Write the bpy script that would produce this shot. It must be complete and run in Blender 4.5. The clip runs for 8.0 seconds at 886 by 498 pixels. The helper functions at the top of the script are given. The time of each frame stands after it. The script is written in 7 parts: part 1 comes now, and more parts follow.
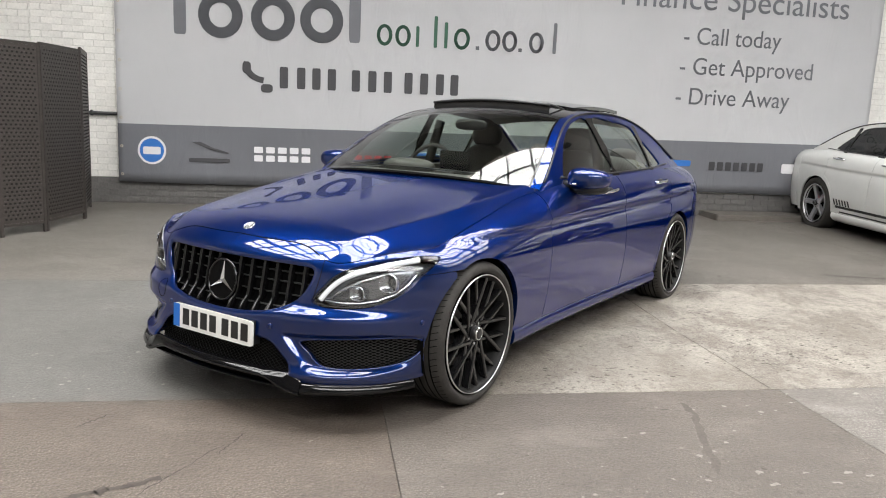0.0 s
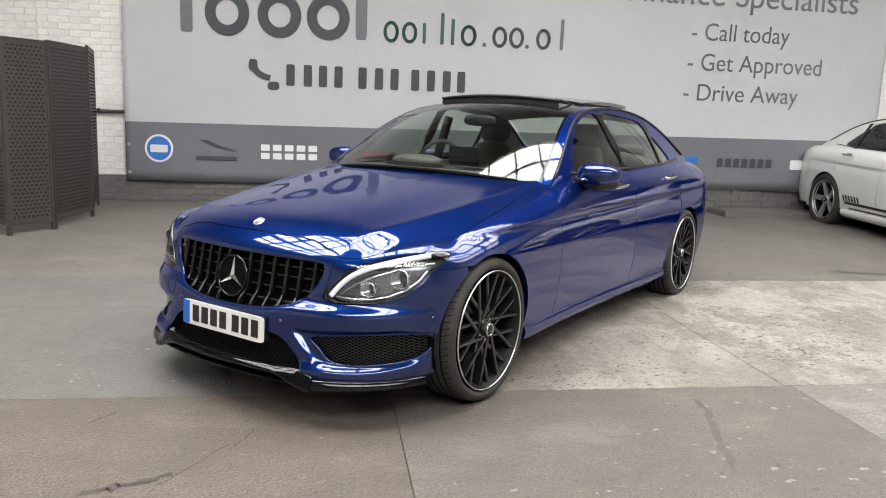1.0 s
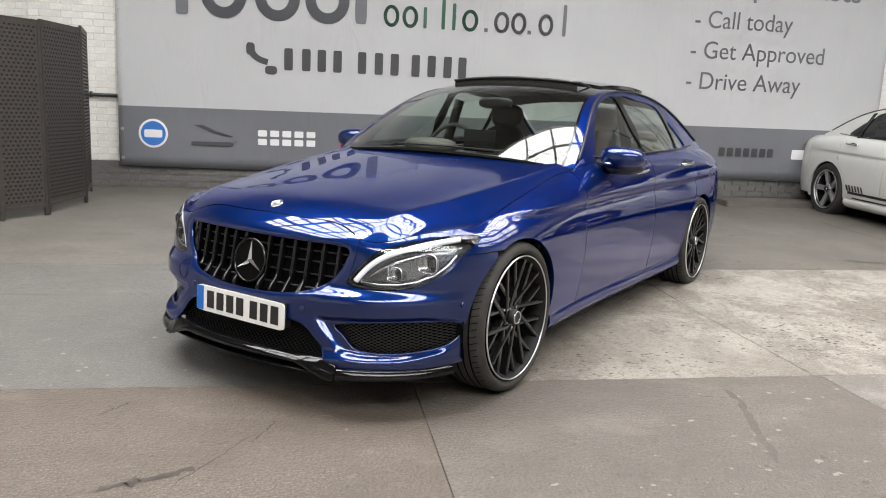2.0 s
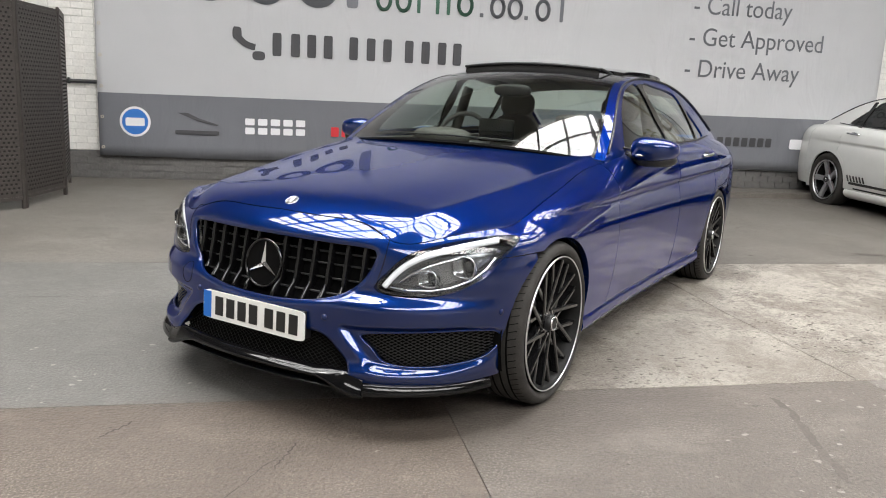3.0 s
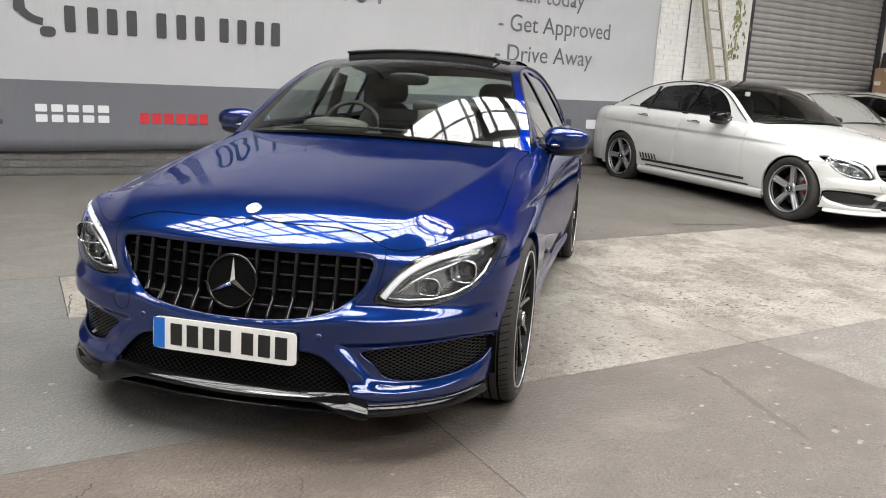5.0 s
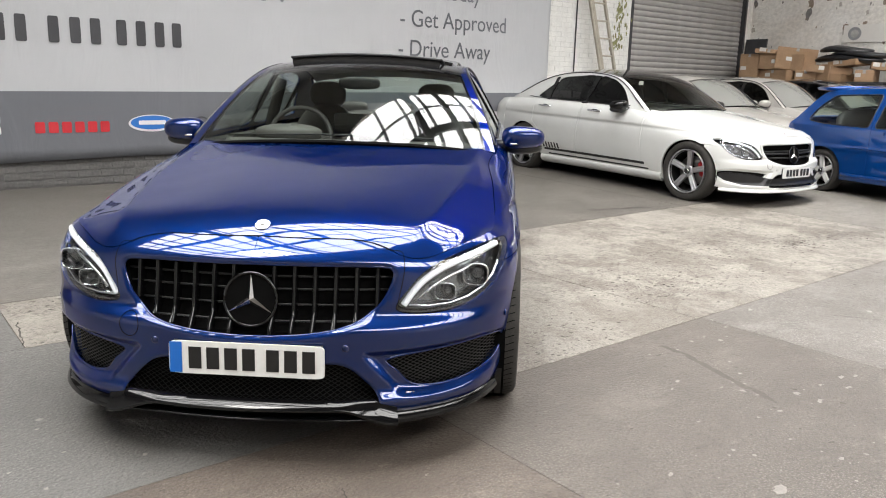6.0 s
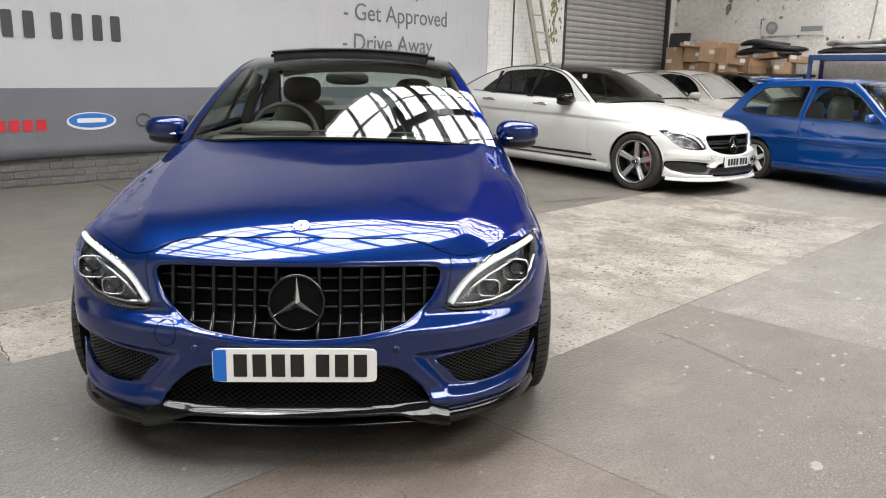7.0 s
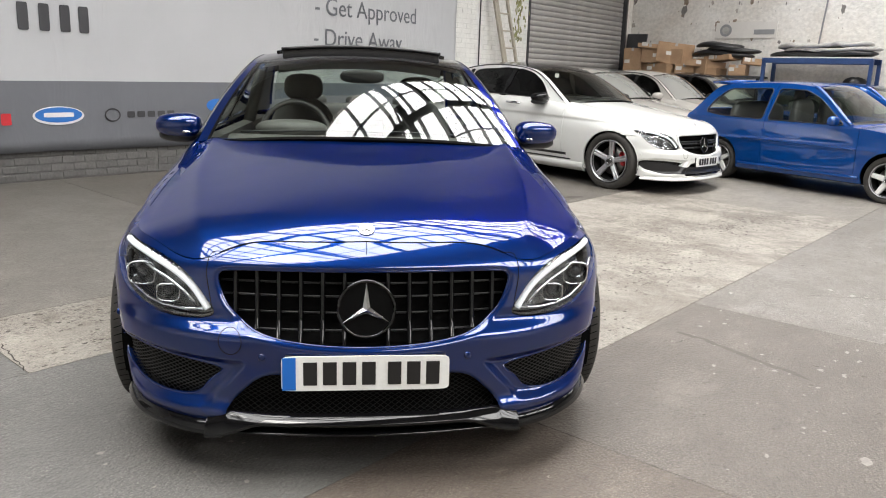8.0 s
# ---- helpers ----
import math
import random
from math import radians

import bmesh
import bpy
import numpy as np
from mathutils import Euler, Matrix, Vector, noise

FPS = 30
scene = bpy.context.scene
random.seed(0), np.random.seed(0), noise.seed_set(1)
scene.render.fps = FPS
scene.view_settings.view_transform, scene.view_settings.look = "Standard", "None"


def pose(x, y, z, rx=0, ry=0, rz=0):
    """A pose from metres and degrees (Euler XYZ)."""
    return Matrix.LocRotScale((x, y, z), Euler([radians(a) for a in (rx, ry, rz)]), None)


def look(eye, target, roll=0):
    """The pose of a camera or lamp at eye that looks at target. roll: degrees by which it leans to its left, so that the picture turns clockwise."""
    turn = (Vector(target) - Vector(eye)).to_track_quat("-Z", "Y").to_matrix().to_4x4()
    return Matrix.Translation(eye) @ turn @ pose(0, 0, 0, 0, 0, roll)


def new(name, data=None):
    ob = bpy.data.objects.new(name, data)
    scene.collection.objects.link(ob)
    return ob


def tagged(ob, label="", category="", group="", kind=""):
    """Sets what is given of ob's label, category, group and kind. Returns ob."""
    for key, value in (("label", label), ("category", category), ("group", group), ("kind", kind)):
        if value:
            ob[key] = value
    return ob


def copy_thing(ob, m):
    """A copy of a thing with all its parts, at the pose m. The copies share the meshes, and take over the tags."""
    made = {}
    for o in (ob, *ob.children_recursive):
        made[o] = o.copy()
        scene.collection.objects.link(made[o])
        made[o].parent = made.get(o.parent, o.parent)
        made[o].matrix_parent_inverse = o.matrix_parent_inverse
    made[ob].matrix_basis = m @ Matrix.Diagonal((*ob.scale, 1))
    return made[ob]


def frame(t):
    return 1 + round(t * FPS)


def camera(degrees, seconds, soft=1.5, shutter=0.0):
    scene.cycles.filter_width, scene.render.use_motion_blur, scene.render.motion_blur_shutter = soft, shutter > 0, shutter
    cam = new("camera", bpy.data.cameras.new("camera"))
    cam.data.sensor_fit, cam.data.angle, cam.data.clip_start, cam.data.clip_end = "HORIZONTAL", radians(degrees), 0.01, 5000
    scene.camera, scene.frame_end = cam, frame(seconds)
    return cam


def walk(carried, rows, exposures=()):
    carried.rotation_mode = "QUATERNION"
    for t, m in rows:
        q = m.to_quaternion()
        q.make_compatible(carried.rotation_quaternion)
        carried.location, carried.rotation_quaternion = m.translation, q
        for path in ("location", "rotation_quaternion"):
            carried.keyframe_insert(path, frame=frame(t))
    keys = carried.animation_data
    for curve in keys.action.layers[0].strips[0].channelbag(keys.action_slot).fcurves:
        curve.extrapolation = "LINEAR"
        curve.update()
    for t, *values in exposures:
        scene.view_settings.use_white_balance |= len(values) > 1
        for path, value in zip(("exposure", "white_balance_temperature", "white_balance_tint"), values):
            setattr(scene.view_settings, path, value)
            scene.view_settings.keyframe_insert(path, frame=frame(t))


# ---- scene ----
cam = camera(60.5, 8.0, soft=1.05)
PATH = [
    (0, (2.598, -2.889, 1.287), (1.506, -1.247, 0.952), 2.4),
    (0.5, (2.595, -2.891, 1.287), (1.497, -1.254, 0.948), 2.2),
    (1, (2.569, -2.888, 1.271), (1.466, -1.254, 0.931), 2.2),
    (1.5, (2.478, -2.882, 1.245), (1.386, -1.243, 0.895), 2.4),
    (2, (2.353, -2.875, 1.21), (1.284, -1.224, 0.849), 2.6),
    (2.2, (2.278, -2.84, 1.182), (1.216, -1.184, 0.817), 2.6),
    (3.3, (1.897, -2.756, 1.206), (0.953, -1.039, 0.803), 3.2),
    (3.5, (1.799, -2.771, 1.211), (0.943, -1.009, 0.81), 3.7),
    (4, (1.597, -2.873, 1.226), (0.893, -1.045, 0.824), 3.5),
    (4.5, (1.438, -2.928, 1.23), (0.865, -1.057, 0.819), 3.0),
    (4.7, (1.354, -2.925, 1.221), (0.835, -1.038, 0.809), 3.1),
    (5.8, (0.895, -3.041, 1.249), (0.682, -1.098, 0.828), 1.5),
    (6, (0.798, -3.08, 1.271), (0.663, -1.131, 0.846), 1.3),
    (6.5, (0.593, -3.117, 1.276), (0.605, -1.164, 0.847), 0.8),
    (7, (0.371, -3.069, 1.27), (0.451, -1.119, 0.833), 1.0),
    (7.5, (0.173, -3.018, 1.277), (0.307, -1.072, 0.834), 1.4),
    (8, (-0.04, -3.004, 1.279), (0.193, -1.067, 0.836), 1.8),
]
walk(cam, [(t, look(eye, target, roll)) for t, eye, target, roll in PATH], exposures=((0, 0.0), (3.5, -0.03), (6, -0.05), (8, -0.08)))

# ---- world, daylight through the roof lights ----
A = radians(43)
WALL = Matrix.Rotation(A, 4, "Z")  # hall frame: u along the banner wall, v towards it, z up
WALL_V, END_U = 5.70, 13.2


def rise(u, v):
    """Height of the floor: level under the car, rising gently towards the wall and the far end."""
    return 0.032 * max(0.0, v - 1.0) + 0.004 * max(0.0, u - 2.0)


def hall(u, v, z=0.0):
    return WALL @ Vector((u, v, z))


world = bpy.data.worlds.new("sky")
scene.world = world
world.use_nodes = True
wn = world.node_tree
sky = wn.nodes.new("ShaderNodeTexSky")
sky.sky_type, sky.sun_disc = "NISHITA", False
sky.sun_elevation, sky.sun_rotation = radians(42), radians(140)
wn.nodes["Background"].inputs["Strength"].default_value = 0.1
wn.links.new(sky.outputs[0], wn.nodes["Background"].inputs["Color"])

sun = new("sun", bpy.data.lights.new("sun", "SUN"))
sun.data.energy, sun.data.angle, sun.data.color = 0.8, radians(12), (1.0, 0.96, 0.9)
sun.matrix_world = look((0, 0, 20), (6, 7, 0))

ROOF_Z = 6.0
# roof lights: centre u, centre v, length along u, width along v
# the second is unseen, added to light the front and soften the car's shadow
ROOF_LIGHTS = [(2.12, 0.45, 14.96, 3.9), (1.8, -6.9, 12.4, 3.4), (11.4, 0.45, 2.2, 3.9)]
for u, v, lu, lv in ROOF_LIGHTS:
    lamp = new("roof_daylight", bpy.data.lights.new("roof_daylight", "AREA"))
    lamp.data.shape, lamp.data.size, lamp.data.size_y = "RECTANGLE", lu, lv
    lamp.data.energy, lamp.data.color = 42.5 * lu * lv, (1.0, 0.985, 0.96)
    lamp.matrix_world = WALL @ pose(u, v, ROOF_Z + 0.16)
scene.view_settings.exposure = 0.0
# ---- materials ----
def material(name, color, rough=0.5, metal=0.0, vary=0.15, scale=8.0, fine=90.0, bump=0.0, coat=0.0, spec=0.5, space="Object", stretch=(1, 1, 1), per_object=0.0, second=None, patch=0.5):
    """A surface with variation at two scales, grain relief and, if wanted, a second colour in patches."""
    m = bpy.data.materials.new(name)
    m.use_nodes = True
    t = m.node_tree
    n, l = t.nodes, t.links
    b = n["Principled BSDF"]
    b.inputs["Roughness"].default_value, b.inputs["Metallic"].default_value = rough, metal
    b.inputs["Coat Weight"].default_value, b.inputs["Specular IOR Level"].default_value = coat, spec
    b.inputs["Coat Roughness"].default_value = 0.02
    tc = n.new("ShaderNodeTexCoord")
    mp = n.new("ShaderNodeMapping")
    mp.inputs["Scale"].default_value = stretch
    l.new(tc.outputs[space], mp.inputs[0])
    big, small = n.new("ShaderNodeTexNoise"), n.new("ShaderNodeTexNoise")
    big.inputs["Scale"].default_value, big.inputs["Detail"].default_value, big.inputs["Roughness"].default_value = scale, 6, 0.62
    small.inputs["Scale"].default_value, small.inputs["Detail"].default_value = fine, 3
    l.new(mp.outputs[0], big.inputs[0]), l.new(mp.outputs[0], small.inputs[0])
    mix = n.new("ShaderNodeMix")
    mix.data_type, mix.blend_type = "RGBA", "MIX"
    c2 = second or tuple(c * (1 - vary) for c in color)
    mix.inputs[6].default_value, mix.inputs[7].default_value = (*color, 1), (*c2, 1)
    ramp = n.new("ShaderNodeValToRGB")
    ramp.color_ramp.elements[0].position, ramp.color_ramp.elements[1].position = patch - 0.14, patch + 0.14
    l.new(big.outputs[0], ramp.inputs[0])
    l.new(ramp.outputs[0], mix.inputs[0])
    grain = n.new("ShaderNodeMix")
    grain.data_type, grain.blend_type = "RGBA", "MULTIPLY"
    grain.inputs[0].default_value = 1.0
    gr = n.new("ShaderNodeMapRange")
    gr.inputs["From Min"].default_value, gr.inputs["From Max"].default_value = 0.3, 0.7
    gr.inputs["To Min"].default_value, gr.inputs["To Max"].default_value = 1 - vary * 0.8, 1 + vary * 0.5
    l.new(small.outputs[0], gr.inputs[0]), l.new(mix.outputs[2], grain.inputs[6]), l.new(gr.outputs[0], grain.inputs[7])
    last = grain.outputs[2]
    if per_object:
        info = n.new("ShaderNodeObjectInfo")
        pr = n.new("ShaderNodeMapRange")
        pr.inputs["To Min"].default_value, pr.inputs["To Max"].default_value = 1 - per_object, 1 + per_object
        pm = n.new("ShaderNodeMix")
        pm.data_type, pm.blend_type = "RGBA", "MULTIPLY"
        pm.inputs[0].default_value = 1.0
        l.new(info.outputs["Random"], pr.inputs[0]), l.new(last, pm.inputs[6]), l.new(pr.outputs[0], pm.inputs[7])
        last = pm.outputs[2]
    l.new(last, b.inputs["Base Color"])
    rr = n.new("ShaderNodeMapRange")
    rr.inputs["To Min"].default_value, rr.inputs["To Max"].default_value = max(0.02, rough - 0.12 * rough), min(1, rough + 0.2 * rough)
    l.new(big.outputs[0], rr.inputs[0]), l.new(rr.outputs[0], b.inputs["Roughness"])
    if bump:
        bp = n.new("ShaderNodeBump")
        bp.inputs["Strength"].default_value, bp.inputs["Distance"].default_value = 1.0, bump
        l.new(small.outputs[0], bp.inputs["Height"]), l.new(bp.outputs[0], b.inputs["Normal"])
    return m


def plain(name, color, rough=0.4, metal=0.0, coat=0.0, glow=0.0, ior=1.5, trans=0.0):
    m = bpy.data.materials.new(name)
    m.use_nodes = True
    b = m.node_tree.nodes["Principled BSDF"]
    b.inputs["Base Color"].default_value = (*color, 1)
    b.inputs["Roughness"].default_value, b.inputs["Metallic"].default_value = rough, metal
    b.inputs["Coat Weight"].default_value, b.inputs["Coat Roughness"].default_value = coat, 0.02
    b.inputs["IOR"].default_value, b.inputs["Transmission Weight"].default_value = ior, trans
    if glow:
        b.inputs["Emission Color"].default_value, b.inputs["Emission Strength"].default_value = (*color, 1), glow
    return m


def glass(name, tint, mirror=0.0, dust_glare=0.0):
    """Thin pane: seen through with a tint, with the gloss that glass has at each angle."""
    m = bpy.data.materials.new(name)
    m.use_nodes = True
    n, l = m.node_tree.nodes, m.node_tree.links
    n.remove(n["Principled BSDF"])
    tr, gl, lw, mx = n.new("ShaderNodeBsdfTransparent"), n.new("ShaderNodeBsdfGlossy"), n.new("ShaderNodeLayerWeight"), n.new("ShaderNodeMixShader")
    tr.inputs[0].default_value = (*tint, 1)
    gl.inputs["Roughness"].default_value = 0.01
    lw.inputs["Blend"].default_value = 0.5
    po, ma = n.new("ShaderNodeMath"), n.new("ShaderNodeMath")
    po.operation, po.inputs[1].default_value = "POWER", 5.0
    ma.operation, ma.use_clamp = "MULTIPLY_ADD", True
    ma.inputs[1].default_value, ma.inputs[2].default_value = 1.5, 0.075 + mirror
    l.new(lw.outputs["Facing"], po.inputs[0]), l.new(po.outputs[0], ma.inputs[0]), l.new(ma.outputs[0], mx.inputs[0])
    clear = tr.outputs[0]
    # pale diffuse share: dust, plus reflected sky put in as colour
    if dust_glare:
        df, dm = n.new("ShaderNodeBsdfDiffuse"), n.new("ShaderNodeMixShader")
        df.inputs[0].default_value = (0.62, 0.62, 0.58, 1)
        dm.inputs[0].default_value = dust_glare
        l.new(clear, dm.inputs[1]), l.new(df.outputs[0], dm.inputs[2])
        clear = dm.outputs[0]
    l.new(clear, mx.inputs[1]), l.new(gl.outputs[0], mx.inputs[2])
    l.new(mx.outputs[0], n["Material Output"].inputs[0])
    return m


M = {
    "joint": material("joint", (0.07, 0.062, 0.055), 0.9, vary=0.3, scale=9),
    "stain": material("stain", (0.07, 0.058, 0.049), 0.5, vary=0.35, scale=14),
    "grime": material("grime", (0.115, 0.1, 0.084), 0.65, vary=0.4, scale=20, second=(0.062, 0.053, 0.045)),
    "damp": material("damp", (0.082, 0.07, 0.06), 0.55, vary=0.4, scale=9, second=(0.105, 0.091, 0.079)),
    "splash": material("splash", (0.3, 0.28, 0.25), 0.4, vary=0.2, scale=20),
    "white_brick": material("white_brick", (0.82, 0.81, 0.775), 0.6, vary=0.12, scale=5, fine=40, bump=0.004, per_object=0.05, space="Object"),
    "mortar": material("mortar", (0.74, 0.73, 0.695), 0.8, vary=0.2, scale=6, fine=60, bump=0.004),
    "dark_brick": material("dark_brick", (0.13, 0.125, 0.12), 0.6, vary=0.2, scale=6, fine=40, bump=0.004, per_object=0.1),
    "old_paint": material("old_paint", (0.8, 0.775, 0.735), 0.7, vary=0.15, scale=0.9, fine=16, bump=0.012, second=(0.66, 0.61, 0.55), patch=0.6),
    "white_wall": material("white_wall", (0.82, 0.81, 0.775), 0.65, vary=0.12, scale=1.2, fine=24, bump=0.008),
    "flake_grey": material("flake_grey", (0.26, 0.245, 0.23), 0.8, vary=0.3, scale=30),
    "flake_brown": material("flake_brown", (0.33, 0.26, 0.2), 0.8, vary=0.3, scale=30),
    "flake_pale": material("flake_pale", (0.5, 0.46, 0.41), 0.8, vary=0.2, scale=30),
    "roof": material("roof", (0.3, 0.275, 0.24), 0.8, vary=0.2, scale=2),
    "steel_dark": material("steel_dark", (0.06, 0.06, 0.065), 0.5, 0.3, vary=0.2, scale=6),
    "banner": material("banner", (0.475, 0.48, 0.493), 0.6, spec=0.2, vary=0.05, scale=0.8, fine=500, bump=0.0006),
    "banner_grey": material("banner_grey", (0.16, 0.165, 0.18), 0.6, spec=0.2, vary=0.08, scale=0.8, fine=500, bump=0.0006),
    "print_grey": material("print_grey", (0.135, 0.14, 0.155), 0.45, vary=0.06, scale=3),
    "print_dark": material("print_dark", (0.05, 0.05, 0.055), 0.45, vary=0.06, scale=3),
    "print_green": material("print_green", (0.035, 0.11, 0.07), 0.45, vary=0.06, scale=3),
    "print_white": material("print_white", (0.72, 0.72, 0.74), 0.45, vary=0.04, scale=3),
    "print_red": material("print_red", (0.55, 0.03, 0.04), 0.45, vary=0.06, scale=3),
    "print_blue": material("print_blue", (0.03, 0.16, 0.5), 0.4, vary=0.08, scale=3),
    "shutter": material("shutter", (0.43, 0.415, 0.40), 0.5, 0.25, vary=0.15, scale=2.5, per_object=0.05),
    "alu": material("alu", (0.5, 0.46, 0.38), 0.5, 0.35, vary=0.15, scale=9),
    "wicker": material("wicker", (0.062, 0.053, 0.048), 0.42, vary=0.25, scale=14, fine=140, per_object=0.15),
    "moss": material("moss", (0.36, 0.36, 0.16), 0.8, vary=0.4, scale=9, bump=0.01),
    "card": material("card", (0.42, 0.27, 0.16), 0.75, vary=0.15, scale=6, per_object=0.15),
    "black_plastic": material("black_plastic", (0.02, 0.02, 0.022), 0.35, vary=0.25, scale=12),
    "wrap": material("wrap", (0.5, 0.48, 0.46), 0.3, vary=0.3, scale=7),
    "rack_blue": material("rack_blue", (0.03, 0.07, 0.2), 0.4, vary=0.2, scale=7),
    "sign_white": material("sign_white", (0.74, 0.71, 0.67), 0.5, vary=0.06, scale=4),
    "sign_grey": material("sign_grey", (0.3, 0.3, 0.31), 0.4, vary=0.1, scale=9),
}


def worn_floor(name, pale, brown, dark, cover=0.5, seed=0.0, grit=0.4, pits=0.0, fleck=None, wear=1.0):
    """Concrete with a pale coat worn off in sharp-edged patches, grime, pitting and light flecks."""
    m = material(name, pale, 0.47, vary=0.2, scale=1.1, fine=70, bump=0.006, second=tuple(c * 0.86 for c in pale), per_object=0.06)
    n, l = m.node_tree.nodes, m.node_tree.links
    b = n["Principled BSDF"]
    last = b.inputs["Base Color"].links[0].from_socket
    tc = n.new("ShaderNodeTexCoord")

    def noise(scale, lo, hi, stretch, rough, k):
        mp = n.new("ShaderNodeMapping")
        mp.inputs["Scale"].default_value, mp.inputs["Location"].default_value = stretch, (seed + 7.3 * k, 3.1 * k, 0)
        no, ra = n.new("ShaderNodeTexNoise"), n.new("ShaderNodeValToRGB")
        no.inputs["Scale"].default_value, no.inputs["Detail"].default_value, no.inputs["Roughness"].default_value = scale, 8, rough
        ra.color_ramp.elements[0].position, ra.color_ramp.elements[1].position = lo, hi
        l.new(tc.outputs["Object"], mp.inputs[0]), l.new(mp.outputs[0], no.inputs[0]), l.new(no.outputs[0], ra.inputs[0])
        return ra.outputs[0]
    layers = [
        (1.5, cover - 0.03, cover + 0.05, brown, (1.0, 0.7, 1.0), 0.76, 0.7 * wear, None),
        (9.0, 0.56, 0.60, brown, (1.0, 1.4, 1.0), 0.8, 0.6 * wear, None),
        (3.1, 0.58, 0.68, dark, (0.8, 1.0, 1.0), 0.8, 0.4 * wear, None),
        (30.0, 0.58, 0.62, dark, (1.0, 1.0, 1.0), 0.7, grit, None),
        (75.0, 0.56, 0.61, dark, (1.0, 1.0, 1.0), 0.65, grit, None),
    ]
    if pits:
        layers += [(34.0, 0.53, 0.575, dark, (1.0, 1.0, 1.0), 0.75, pits * 0.75, 1.6), (9.0, 0.55, 0.60, dark, (0.9, 1.1, 1.0), 0.85, pits * 0.7, 0.9), (0.75, 0.50, 0.72, brown, (1.0, 1.0, 1.0), 0.7, pits * 0.6, None)]
    if fleck:
        layers += [(125.0, 0.53, 0.60, fleck, (1.0, 1.0, 1.0), 0.6, 0.75, 2.2), (40.0, 0.59, 0.64, fleck, (1.0, 1.0, 1.0), 0.75, 0.4, 1.1), (14.0, 0.58, 0.64, fleck, (1.0, 1.3, 1.0), 0.78, 0.4, None), (2.3, 0.54, 0.70, fleck, (0.8, 1.2, 1.0), 0.75, 0.35, None)]
    for k, (scale, lo, hi, color, stretch, rough, weight, mask) in enumerate(layers):
        mx, sc = n.new("ShaderNodeMix"), n.new("ShaderNodeMath")
        mx.data_type = "RGBA"
        mx.inputs[7].default_value = (*color, 1)
        sc.operation = "MULTIPLY"
        sc.inputs[1].default_value = weight
        amount = noise(scale, lo, hi, stretch, rough, k)
        if mask:
            both_ = n.new("ShaderNodeMath")
            both_.operation = "MULTIPLY"
            l.new(amount, both_.inputs[0]), l.new(noise(mask, 0.40, 0.60, (0.8, 1.2, 1.0), 0.7, k + 20), both_.inputs[1])
            amount = both_.outputs[0]
        l.new(amount, sc.inputs[0]), l.new(sc.outputs[0], mx.inputs[0]), l.new(last, mx.inputs[6])
        last = mx.outputs[2]
    l.new(last, b.inputs["Base Color"])
    return m


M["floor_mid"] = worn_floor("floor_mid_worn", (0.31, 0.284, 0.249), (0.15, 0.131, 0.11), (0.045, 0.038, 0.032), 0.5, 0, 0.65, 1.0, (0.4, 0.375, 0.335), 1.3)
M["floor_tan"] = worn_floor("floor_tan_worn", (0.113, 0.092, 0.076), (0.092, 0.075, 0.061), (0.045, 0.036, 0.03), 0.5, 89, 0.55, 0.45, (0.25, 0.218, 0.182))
M["floor_front"] = worn_floor("floor_front_worn", (0.122, 0.105, 0.09), (0.098, 0.084, 0.072), (0.045, 0.038, 0.032), 0.5, 11, 0.55, 0.45, (0.24, 0.218, 0.19))
M["floor_left"] = worn_floor("floor_left_worn", (0.15, 0.138, 0.123), (0.122, 0.111, 0.098), (0.065, 0.058, 0.051), 0.5, 63, 0.5, 0.5, (0.26, 0.243, 0.217))
M["floor_far"] = worn_floor("floor_far_worn", (0.245, 0.226, 0.2), (0.16, 0.143, 0.123), (0.055, 0.048, 0.042), 0.5, 77, 0.55, 0.8, (0.31, 0.29, 0.26))
# slightly paler concrete, lifted further in colour for the sheen at a slant
M["floor_right_sheen"] = worn_floor("floor_right_sheen_worn", (0.165, 0.15, 0.135), (0.132, 0.119, 0.106), (0.055, 0.048, 0.042), 0.5, 51, 0.55, 0.45, (0.34, 0.32, 0.295))
M["floor_grey"] = worn_floor("floor_grey_worn", (0.132, 0.128, 0.12), (0.106, 0.103, 0.096), (0.065, 0.061, 0.056), 0.5, 23, 0.5, 0.45, (0.225, 0.218, 0.203))
M["floor_back"] = worn_floor("floor_back_worn", (0.135, 0.122, 0.107), (0.105, 0.094, 0.082), (0.055, 0.048, 0.042), 0.5, 37, 0.5, 0.6, (0.215, 0.2, 0.177))


def folds(m):
    """Soft creases of hung vinyl, over its fine weave."""
    n, l = m.node_tree.nodes, m.node_tree.links
    b = n["Principled BSDF"]
    tc, mp, no, bp = n.new("ShaderNodeTexCoord"), n.new("ShaderNodeMapping"), n.new("ShaderNodeTexNoise"), n.new("ShaderNodeBump")
    mp.inputs["Scale"].default_value = (1.6, 1.0, 0.55)
    mp.inputs["Rotation"].default_value = (0, 0.5, 0)
    no.inputs["Scale"].default_value, no.inputs["Detail"].default_value, no.inputs["Distortion"].default_value = 1.9, 4, 1.2
    bp.inputs["Strength"].default_value, bp.inputs["Distance"].default_value = 1.0, 0.014
    l.new(tc.outputs["Object"], mp.inputs[0]), l.new(mp.outputs[0], no.inputs[0]), l.new(no.outputs[0], bp.inputs["Height"])
    l.new(b.inputs["Normal"].links[0].from_socket, bp.inputs["Normal"])
    l.new(bp.outputs[0], b.inputs["Normal"])


for name in ("banner", "banner_grey"):
    folds(M[name])
